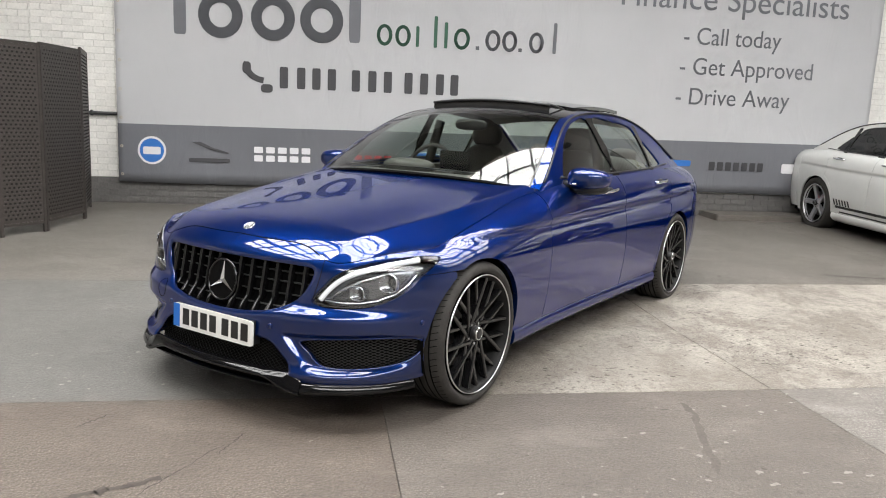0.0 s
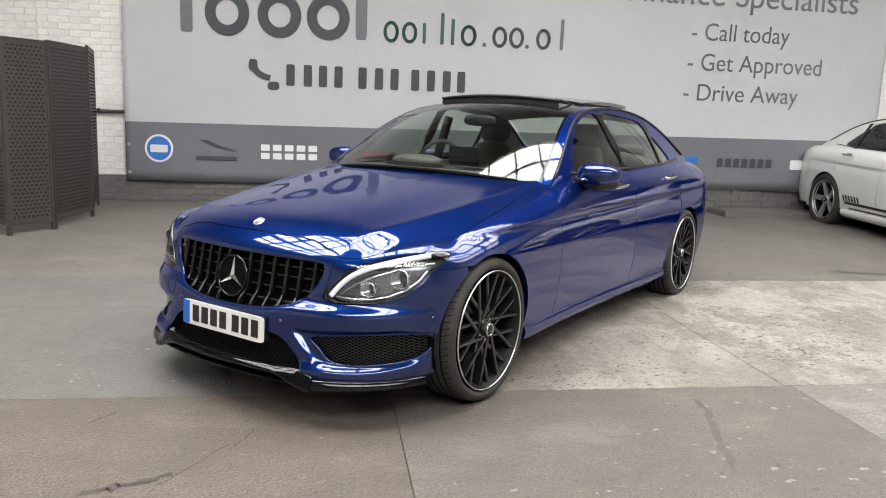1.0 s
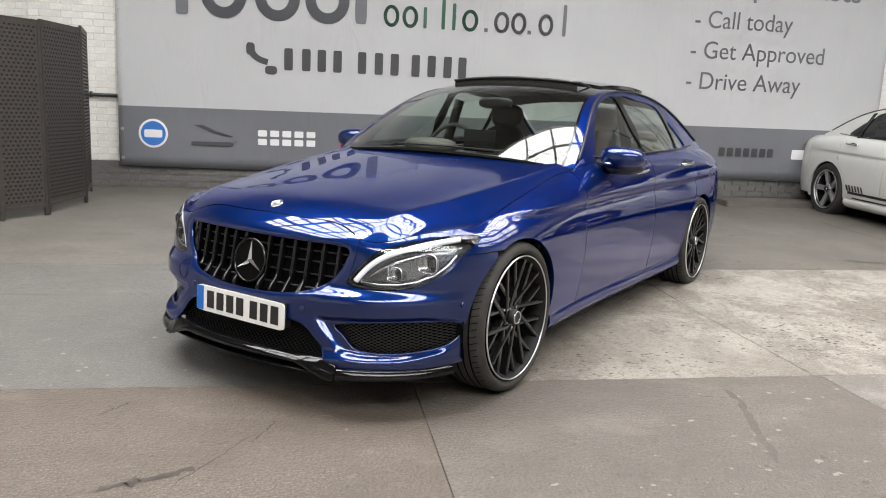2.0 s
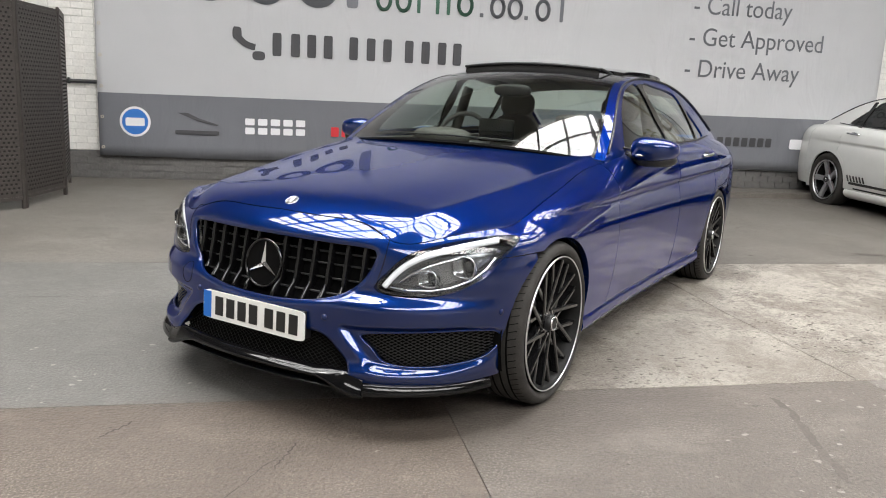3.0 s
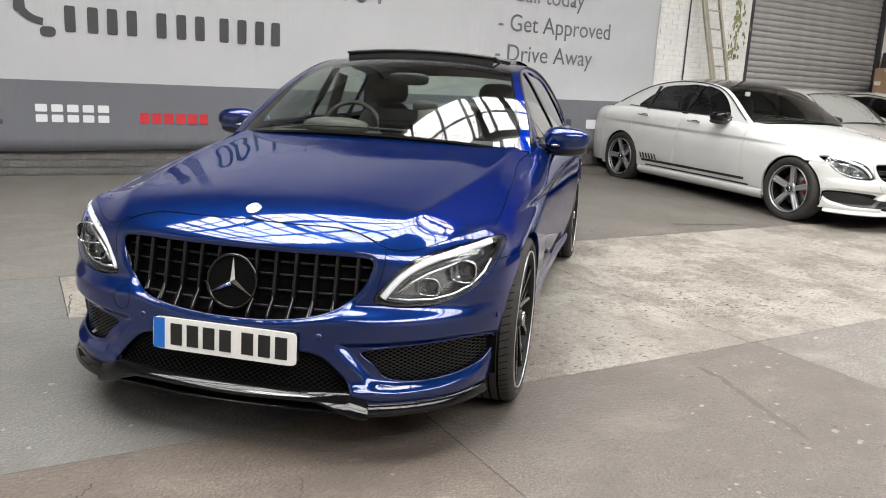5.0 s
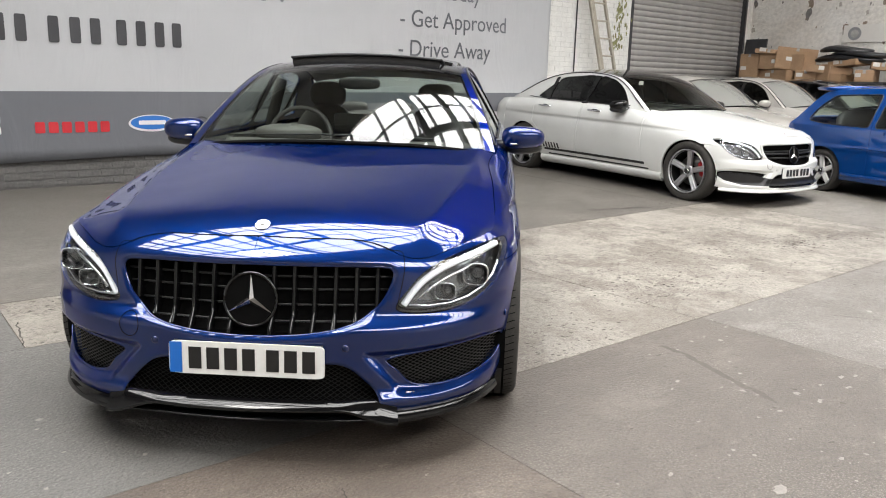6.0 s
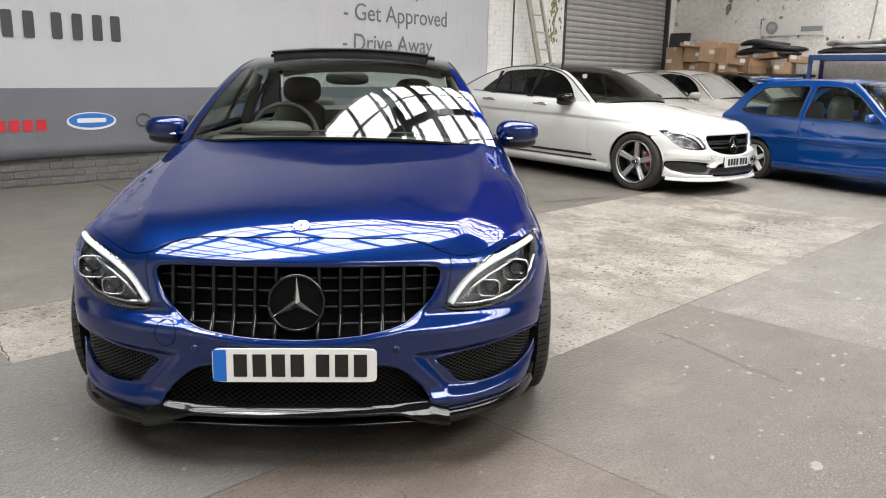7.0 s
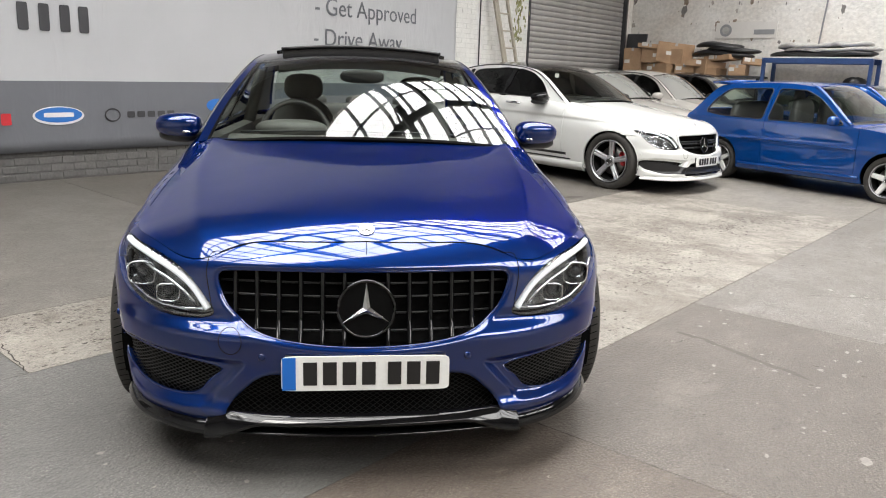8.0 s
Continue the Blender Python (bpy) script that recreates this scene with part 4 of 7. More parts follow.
# telephone symbol and number as bars
sym = [(-0.965 + 0.27 * math.cos(w) + 0.24, 1.73 + 0.2 * math.sin(w) + 0.09) for w in np.linspace(math.radians(165), math.radians(262), 12)] + [(-0.965 + 0.19 * math.cos(w) + 0.24, 1.73 + 0.13 * math.sin(w) + 0.09) for w in np.linspace(math.radians(262), math.radians(165), 12)]
printed("phone_symbol", [sym], M["print_dark"], "dark telephone symbol")
printed("phone_symbol", [oval(-0.955, 1.80, 0.05, 0.07, 20, 3)], M["print_dark"])
printed("phone_symbol", [oval(-0.72, 1.565, 0.07, 0.05, 20, 3)], M["print_dark"])
for k, cu in enumerate((-0.52, -0.315, -0.135, 0.05, 0.34, 0.54, 0.73, 0.985, 1.18, 1.378, 1.56)):
    printed("number_bar", [block(cu - 0.05, cu + 0.05, 1.572, 1.825)], M["print_dark"], "dark printed bar")
# makers' marks on the grey band as plain shapes
printed("round_mark", [oval(-2.05, 0.787, 0.162, 0.165, 40)], M["print_white"], "pale round mark")
printed("round_mark", [oval(-2.05, 0.787, 0.137, 0.14, 40)], M["print_blue"], "blue round mark", lift=0.003)
printed("mark_bar", [block(-2.15, -1.95, 0.74, 0.83)], M["print_white"], lift=0.005)
printed("mark_bar", [block(-1.63, -1.155, 0.66, 0.71)], M["print_dark"], "dark printed bar")
printed("mark_shape", [[(-1.60, 0.90), (-1.50, 0.905), (-1.36, 0.84), (-1.16, 0.78), (-1.18, 0.765), (-1.38, 0.81), (-1.5, 0.86)]], M["print_dark"], "dark printed swoosh")
for z0 in (0.688, 0.79):
    for k in range(5):
        printed("mark_bar", [block(-0.87 + k * 0.142, -0.765 + k * 0.142, z0, z0 + 0.075)], M["print_white"], "white printed bar")
for k in range(6):
    printed("mark_bar", [block(0.10 + k * 0.122, 0.19 + k * 0.122, 0.69, 0.80)], M["print_red"], "red printed bar")
printed("oval_mark", [oval(1.245, 0.77, 0.25, 0.09, 40)], M["print_white"], "white-edged oval mark")
printed("oval_mark", [oval(1.245, 0.777, 0.228, 0.074, 40)], M["print_blue"], "blue oval mark", lift=0.003)
printed("mark_bar", [block(1.1, 1.39, 0.755, 0.80)], M["print_white"], lift=0.005)
printed_ring("ring_mark", 1.79, 0.765, 0.085, 0.07, 0.014, M["print_dark"], "thin dark ring mark")
for k in range(5):
    printed("mark_bar", [block(1.95 + k * 0.115, 2.035 + k * 0.115, 0.735, 0.80)], M["print_dark"], "dark printed bar")
printed("oval_mark", [oval(3.035, 0.85, 0.14, 0.075, 32)], M["print_blue"], "blue oval mark with pale dots")
printed("mark_bar", [block(4.35, 4.8, 0.78, 0.86)], M["print_blue"], "blue printed bar")
for k in range(7):
    printed("mark_bar", [block(5.06 + k * 0.116, 5.145 + k * 0.116, 0.735, 0.85)], M["print_dark"], "dark printed bar")
printed("mark_bar", [block(6.11, 6.30, 0.72, 0.85)], M["print_white"], "white printed bar")
for k in range(12):
    part("eyelet", ring(bmesh.new(), -2.39, 0.5 + k * 0.33, 0.008, 0.018, FRONT - 0.002, FRONT + 0.002, 14), M["alu"], banner)

# ---- roller shutter ----
shutter = thing("roller_shutter", "closed grey steel roller shutter with rounded slats", "shutter", m=WALL)
bm = bmesh.new()
prof = [(0.0, 0.0), (-0.012, 0.012), (-0.02, 0.035), (-0.02, 0.06), (-0.012, 0.083), (0.0, 0.092), (0.006, 0.095)]
rows = [[bm.verts.new((u, y, z)) for y, z in prof] for u in (9.36, 11.15, 12.96)]
for a, b in zip(rows, rows[1:]):
    for k in range(len(prof) - 1):
        bm.faces.new((a[k], b[k], b[k + 1], a[k + 1]))
slat_me = bpy.data.meshes.new("slat")
bm.to_mesh(slat_me)
bm.free()
slat_me.materials.append(M["shutter"])
slat_me.polygons.foreach_set("use_smooth", [True] * len(slat_me.polygons))
for k in range(44):
    ob = new("slat", slat_me)
    ob.parent = shutter
    ob.matrix_basis = Matrix.Translation((0, WALL_V + 0.09, 0.12 + k * 0.095))
part("backing", boxed(9.36, 12.96, WALL_V + 0.11, WALL_V + 0.13, 0.0, 4.4), M["steel_dark"], shutter)
for u in (9.36, 12.93):
    part("guide_rail", boxed(u, u + 0.06, WALL_V - 0.01, WALL_V + 0.11, 0.1, 4.3), M["steel_dark"], shutter, "dark steel guide rail")

# ---- ladder leaning on the wall ----
ladder = thing("ladder", "old extending aluminium ladder leaning on the brick wall", "ladder", m=WALL)
def lad(z, off):
    return 8.60 - 0.25 * (z - 1.475) + off
for off, name in ((-0.15, "stile"), (0.15, "stile"), (-0.205, "stile")):
    bm = bmesh.new()
    za, zb, w = 0.165, 4.4, 0.027
    m = Matrix.Translation((lad(za, off), WALL_V - 0.34, za)) @ (Vector((lad(zb, off), WALL_V - 0.03, zb)) - Vector((lad(za, off), WALL_V - 0.34, za))).to_track_quat("Z", "Y").to_matrix().to_4x4()
    box(bm, -w, w, -0.016, 0.016, 0, 4.27, m)
    part(name, bm, M["alu"], ladder)
for k in range(15):
    z = 0.42 + k * 0.27
    y = WALL_V - 0.34 + 0.31 * (z - 0.165) / 4.235
    part("rung", rod(bmesh.new(), (lad(z, -0.15), y, z), (lad(z, 0.15), y, z), 0.014, 8), M["alu"], ladder)
part("conduit", rod(bmesh.new(), (7.97, WALL_V - 0.02, 0.2), (7.99, WALL_V - 0.02, 4.6), 0.011, 8), M["steel_dark"], wall_back, "thin dark conduit up the wall")
part("wall_pipe", rod(bmesh.new(), (-5.2, WALL_V - 0.03, 1.2), (-2.41, WALL_V - 0.03, 1.2), 0.021, 8), M["black_plastic"], wall_back, "black pipe along the wall")
for u in (-4.3, -2.72):
    part("pipe_clip", boxed(u - 0.012, u + 0.012, WALL_V - 0.056, WALL_V, 1.17, 1.235, bevel=0.003), M["black_plastic"], wall_back)
rm = random.Random(9)
for k in range(130):
    u, z = rm.gauss(9.06, 0.09), rm.uniform(1.9, 3.4)
    part("moss_patch", prism(bmesh.new(), [(u + rm.uniform(0.4, 1) * 0.02 * math.cos(w), z + rm.uniform(0.4, 1.4) * 0.034 * math.sin(w)) for w in np.linspace(0, 2 * math.pi, 9, endpoint=False)], WALL_V - 0.015, WALL_V - 0.008), M["moss"], wall_back)
kerb = part("kerb_beam", boxed(5.0, 6.6, WALL_V - 0.5, WALL_V - 0.02, rise(5.5, 5.4) - 0.03, rise(5.5, 5.4) + 0.07, bevel=0.012), M["floor_back"], m=WALL)
tagged(kerb, "low concrete beam along the foot of the wall", "kerb")

# ---- folding screen of woven resin ----
screen = thing("folding_screen", "dark brown woven resin folding screen standing on the floor", "room divider", m=WALL)
PTS = [(-3.18, 3.73), (-2.90, 3.40), (-2.63, 3.76), (-2.50, 4.52), (-2.66, 5.3)]


def screen_panel(a, b):
    (u0, v0), (u1, v1) = a, b
    L = math.hypot(u1 - u0, v1 - v0)
    zf = min(rise(u0, v0), rise(u1, v1))
    m = Matrix.Translation((u0, v0, zf)) @ Matrix.Rotation(math.atan2(v1 - v0, u1 - u0), 4, "Z")
    pan = part("panel", boxed(0.02, L - 0.02, -0.007, 0.007, 0.12, 1.72, m), M["wicker"], screen, "woven panel with rows of dark plates for holes")
    for x in (0.0, L - 0.03):
        part("post", boxed(x, x + 0.03, -0.014, 0.014, 0.0, 1.75, m, bevel=0.004), M["wicker"], screen)
    for z in (0.09, 1.72):
        part("rail", boxed(0.03, L - 0.03, -0.013, 0.013, z, z + 0.03, m, bevel=0.004), M["wicker"], screen)
    # weave: staggered raised strands, between them dark plates for the shade in the slots
    strands, slots = [], []
    nz, nx = 44, max(4, int(L / 0.052))
    for j in range(nz):
        z = 0.15 + j * 0.0355
        for i in range(nx):
            x = 0.035 + (i + (0.5 if j % 2 else 0.0)) * (L - 0.07) / (nx + 0.5)
            slots += [(x + 0.012, x + 0.03, s * 0.0085 - 0.001, s * 0.0085 + 0.001, z, z + 0.016) for s in (-1, 1)]
        strands += [(0.03, L - 0.03, s * 0.0078 - 0.002, s * 0.0078 + 0.002, z + 0.019, z + 0.033) for s in (-1, 1)]
    for kind, items, mat, label in (("strand", strands, M["wicker"], ""), ("slot", slots, M["hole_shade"], "dark plates for the shaded holes in the weave")):
        tagged(boxes(kind, items, mat, pan, label, m), kind="stuff")


M["hole_shade"] = plain("hole_shade", (0.012, 0.01, 0.009), 0.8)
for a, b in zip(PTS, PTS[1:]):
    screen_panel(a, b)

# ---- far end: rack, cartons and spare body parts ----
bench = thing("storage_bench", "long grey storage bench along the wall, loaded with cartons", "bench", m=WALL)
zb = rise(12.8, 4)
part("bench_top", boxed(12.4, 13.15, 2.75, 5.6, zb + 1.28, zb + 1.32), M["steel_dark"], bench)
for u in (12.8, 13.05):
    for v in (2.8, 4.15, 5.5):
        part("leg", boxed(u, u + 0.05, v, v + 0.05, zb, zb + 1.28), M["steel_dark"], bench)


top = zb + 1.322


def carton(u, v, z, du, dv, dz, turn):
    m = WALL @ pose(u, v, z, 0.5 * turn if z > top + 0.1 else 0, 0, 2.2 * turn)
    c = part("carton", boxed(-du / 2, du / 2, -dv / 2, dv / 2, 0, dz, bevel=0.008), M["card"], m=m)
    tagged(c, "brown cardboard carton stacked on the storage bench", "carton", "cartons on the bench")
    part("tape", boxed(-du / 2 - 0.002, du / 2 + 0.002, -0.025, 0.025, dz - 0.06, dz + 0.002), M["wrap"], c, "pale tape over the lid")
    part("carton_label", boxed(-du / 2 - 0.003, -du / 2, 0.05, 0.05 + min(0.12, dv * 0.3), dz * 0.4, dz * 0.4 + 0.07), M["sign_white"], c, "white paper label")


for row in ((12.75, 5.3, 0, 0.5, 0.36, 0.5, 4), (12.78, 4.75, 0, 0.45, 0.62, 0.2, -6), (12.78, 4.72, 0.2, 0.4, 0.8, 0.3, 5), (12.72, 4.22, 0, 0.4, 0.36, 0.2, 9), (12.8, 3.75, 0, 0.4, 0.5, 0.14, -4), (12.78, 3.85, 0.14, 0.42, 0.75, 0.13, 10), (12.7, 3.15, 0, 0.35, 0.3, 0.2, 3), (12.78, 3.5, 0.27, 0.4, 0.6, 0.1, -9), (12.66, 4.45, 0.2, 0.03, 0.7, 0.4, 12), (12.62, 3.95, 0.0, 0.03, 0.5, 0.3, -10), (12.7, 4.95, 0.5, 0.45, 0.5, 0.08, 8), (12.75, 2.95, 0.2, 0.3, 0.35, 0.12, 12)):
    u, v, dz0, du, dv, dz, turn = row
    carton(u, v, top + dz0, du, dv, dz, turn)
for k, (v, z, L) in enumerate(((3.55, 0.40, 1.25), (3.35, 0.48, 1.05), (3.6, 0.56, 0.9))):
    c = ellipsoid("bumper_skin", (0, 0, 0), (0.2, L / 2, 0.06), M["black_plastic"], None, "", 2.6, 12, lambda p: np.stack([p[..., 0] + 0.5 * p[..., 1] ** 2, p[..., 1], p[..., 2] - 0.5 * p[..., 1] ** 2 + 0.4 * np.sin(3 * p[..., 1])], -1))
    c.matrix_basis = WALL @ pose(12.75, v, top + z, 0, 4 - 4 * k, 6 * k - 5)
    tagged(c, "black plastic bumper skin lying on stacked cartons", "bumper", "spare bumpers")
rack = thing("storage_rack", "blue steel storage rack with wrapped parts on top", "rack", m=WALL)
for v in (0.86, 2.62):
    for u in (12.5, 13.08):
        part("upright", boxed(u, u + 0.06, v, v + 0.06, zb, zb + 1.62), M["rack_blue"], rack)
for z in (0.4, 1.0, 1.56):
    for u in (12.5, 13.08):
        part("beam", boxed(u, u + 0.05, 0.86, 2.68, zb + z, zb + z + 0.09), M["rack_blue"], rack)
    part("shelf_board", boxed(12.5, 13.13, 0.88, 2.66, zb + z + 0.09, zb + z + 0.11), M["sign_white"], rack)
for k, (v, L, z, mat) in enumerate(((1.75, 1.8, 0.0, "black_plastic"), (1.6, 1.6, 0.075, "wrap"), (1.95, 1.1, 0.14, "wrap"), (1.3, 0.7, 0.16, "wrap"))):
    c = ellipsoid("wrapped_part", (0, 0, 0), (0.24, L / 2, 0.045), M[mat], None, "", 3.4, 12, lambda p: np.stack([p[..., 0], p[..., 1], p[..., 2] + 0.5 * np.sin(5 * p[..., 1] + 2 * p[..., 0])], -1))
    c.matrix_basis = WALL @ pose(12.8, v, zb + 1.72 + z, 0, 0, 3 * k - 4)
    tagged(c, "long car part in plastic film on the rack", "car part", "wrapped parts")
bag = ellipsoid("dark_bag", (0, 0, 0), (0.16, 0.18, 0.12), M["black_plastic"], None, "", 2.2, 12, lambda p: p * (1 + 0.12 * np.sin(7 * p[..., :1] + 5 * p[..., 1:2])))
bag.matrix_basis = WALL @ pose(12.75, 1.15, zb + 1.22)
tagged(bag, "crumpled black bag on the rack shelf", "bag")
sign = thing("wall_sign", "pale wall sign with a round mark and a stripe", "sign", m=WALL)
part("board", boxed(END_U - 0.02, END_U - 0.002, 2.70, 3.86, 2.17, 2.47), M["sign_white"], sign)
QT = Matrix.Translation((END_U - 0.024, 3.66, 2.32)) @ Matrix.Rotation(radians(90), 4, "Z")
part("round_mark", ring(bmesh.new(), 0, 0, 0.07, 0.115, -0.003, 0.003, 32), M["sign_grey"], sign, "dark grey ring", m=QT)
part("round_mark", prism(bmesh.new(), oval(0, 0, 0.07, 0.07, 28), -0.002, 0.002), M["wrap"], sign, "", m=QT)
part("stripe_mark", boxed(END_U - 0.026, END_U - 0.02, 2.74, 3.12, 2.24, 2.33), M["sign_grey"], sign, "grey stripe")
board = part("leaning_board", boxed(-0.02, 0.02, -0.22, 0.22, 0, 2.1, bevel=0.004), M["steel_dark"], m=WALL @ pose(12.75, 5.45, rise(12.8, 5.4), 0, 8, 0))
tagged(board, "dark board leaning in the corner by the shutter", "board")
rp = random.Random(21)
for k in range(110):
    v = 5.65 - 3.6 * rp.random() ** 1.8 if k % 4 else rp.uniform(0.3, 5.6)
    z, sz_ = rp.uniform(1.9, 4.0), 0.012 + 0.07 * rp.random() ** 3
    tall = rp.uniform(0.7, 2.2)
    part("bare_patch", prism(bmesh.new(), [(sz_ * rp.uniform(0.35, 1) * math.cos(w), sz_ * tall * rp.uniform(0.35, 1) * math.sin(w)) for w in np.linspace(0, 2 * math.pi, 11, endpoint=False)], -0.003, 0.003), (M["flake_grey"], M["flake_brown"], M["flake_pale"])[k % 3], wall_end, "bare patch where paint has flaked", m=Matrix.Translation((END_U - 0.002, v, z)) @ Matrix.Rotation(radians(90), 4, "Z"))
conduit = part("conduit", rod(bmesh.new(), (END_U - 0.03, 1.95, 1.9), (END_U - 0.03, 1.75, 4.4), 0.015, 8), M["sign_grey"], wall_end, "grey conduit up the wall")
# ---- car parts ----
def car_paint(name, color, metal, rough=0.32):
    m = material(name, color, rough, metal, vary=0.05, scale=3, fine=900, coat=1.0, spec=0.0)
    b = m.node_tree.nodes["Principled BSDF"]
    b.inputs["Coat IOR"].default_value = 1.68
    # the flakes keep their own colour at a slant
    top = max(color)
    b.inputs["Specular Tint"].default_value = (*(c / top for c in color), 1)
    return m


M.update({
    "blue_paint": car_paint("blue_paint", (0.002, 0.019, 0.118), 0.75, 0.32),
    "white_paint": car_paint("white_paint", (0.66, 0.665, 0.645), 0.0, 0.35),
    "silver_paint": car_paint("silver_paint", (0.44, 0.42, 0.39), 0.2, 0.4),
    "dark_paint": car_paint("dark_paint", (0.03, 0.028, 0.03), 0.2, 0.35),
    "sky_paint": car_paint("sky_paint", (0.002, 0.055, 0.26), 0.4, 0.3),
    "gloss_black": material("gloss_black", (0.004, 0.004, 0.0045), 0.06, vary=0.1, scale=5, spec=0.4),
    "satin_black": material("satin_black", (0.012, 0.012, 0.013), 0.4, vary=0.15, scale=20),
    # near-black, almost without gloss: the shade of recesses and gaps as a colour
    "shade_black": material("shade_black", (0.004, 0.004, 0.004), 0.9, vary=0.2, scale=20, spec=0.05),
    "chrome": material("chrome", (0.78, 0.79, 0.81), 0.12, 1.0, vary=0.04, scale=9),
    "satin_chrome": material("satin_chrome", (0.55, 0.56, 0.58), 0.25, 1.0, vary=0.06, scale=9),
    "dark_chrome": material("dark_chrome", (0.055, 0.055, 0.058), 0.12, 1.0, vary=0.05, scale=9),
    "lip_silver": material("lip_silver", (0.72, 0.72, 0.72), 0.28, 0.9, vary=0.06, scale=12),
    "rubber": material("rubber", (0.032, 0.029, 0.026), 0.75, vary=0.25, scale=18, fine=160, bump=0.0008),
    "rim_black": material("rim_black", (0.007, 0.007, 0.0075), 0.09, 0.0, vary=0.1, scale=12, spec=0.5),
    "barrel_black": material("barrel_black", (0.01, 0.01, 0.01), 0.5, vary=0.2, scale=12, spec=0.2),
    "rim_silver": material("rim_silver", (0.5, 0.5, 0.52), 0.3, 0.8, vary=0.08, scale=12),
    "disc_iron": material("disc_iron", (0.25, 0.24, 0.23), 0.35, 0.9, vary=0.15, scale=25),
    "red_paint": material("red_paint", (0.5, 0.02, 0.025), 0.35, vary=0.1, scale=20),
    "screen_glass": glass("screen_glass", (0.80, 0.87, 0.82), 0.01),
    "side_glass": glass("side_glass", (0.74, 0.82, 0.77), 0.01),
    "tint_glass": glass("tint_glass", (0.03, 0.03, 0.032), -0.05),
    # dusty pane, its reflected sky included in the pale diffuse share
    "dust_glare_glass": glass("dust_glare_glass", (0.6, 0.66, 0.62), 0.02, 0.4),
    "net": material("net", (0.014, 0.013, 0.012), 0.7, vary=0.2, scale=30, spec=0.2),
    "lens_glass": glass("lens_glass", (0.93, 0.95, 0.96), 0.0),
    "roof_glass": material("roof_glass", (0.008, 0.008, 0.009), 0.08, vary=0.05, scale=4, coat=0.3),
    "leather": material("leather", (0.055, 0.053, 0.052), 0.5, vary=0.2, scale=14, fine=200, bump=0.0006),
    "trim": material("trim", (0.075, 0.073, 0.068), 0.6, vary=0.2, scale=10),
    "lining": material("lining", (0.5, 0.49, 0.46), 0.8, vary=0.1, scale=8),
    "drl": plain("drl", (0.9, 0.92, 0.94), 0.2, glow=0.2),
    "lamp_grey": material("lamp_grey", (0.27, 0.275, 0.285), 0.2, 0.8, vary=0.2, scale=14),
    "lamp_dark": material("lamp_dark", (0.09, 0.092, 0.097), 0.15, 0.6, vary=0.25, scale=22),
    "plate": material("plate", (0.74, 0.74, 0.72), 0.35, vary=0.04, scale=8),
    "plate_blue": plain("plate_blue", (0.01, 0.13, 0.5), 0.35),
    "plate_black": plain("plate_black", (0.012, 0.012, 0.012), 0.4),
})


def lathe(name, profile, mat, parent, label="", seg=64, smooth=True, axis_x=True):
    """Turns an outline (radius, offset along the axle) round the axle."""
    p = np.array(profile, float)
    w = np.linspace(0, 2 * np.pi, seg, endpoint=False)
    v = np.stack([np.repeat(p[:, 1][:, None], seg, 1), p[:, 0][:, None] * np.cos(w), p[:, 0][:, None] * np.sin(w)], -1).reshape(-1, 3)
    f = []
    n = len(p)
    for i in range(n - 1):
        for k in range(seg):
            f.append((i * seg + k, i * seg + (k + 1) % seg, (i + 1) * seg + (k + 1) % seg, (i + 1) * seg + k))
    me = bpy.data.meshes.new(name)
    me.from_pydata(v.tolist(), [], f)
    me.update()
    return mesh_part(name, me, mat, parent, label, smooth)


def bar3(bm, a, b, w0, w1, d0, d1, back=0.03):
    """A tapering spoke from a to b (x outwards), w: half widths, d: front offsets."""
    a, b = Vector(a), Vector(b)
    t = (b - a).normalized()
    s = Vector((0, -t.z, t.y))
    v = []
    for p, w, d in ((a, w0, d0), (b, w1, d1)):
        v += [bm.verts.new(p + s * w * 1.25 + Vector((d - back, 0, 0))), bm.verts.new(p + s * w + Vector((d, 0, 0))), bm.verts.new(p + s * w * 0.55 + Vector((d + 0.004, 0, 0))),
              bm.verts.new(p - s * w * 0.55 + Vector((d + 0.004, 0, 0))), bm.verts.new(p - s * w + Vector((d, 0, 0))), bm.verts.new(p - s * w * 1.25 + Vector((d - back, 0, 0)))]
    for i in range(5):
        bm.faces.new((v[i], v[i + 1], v[6 + i + 1], v[6 + i]))
    bm.faces.new((v[0], v[6], v[11], v[5]))
    return bm


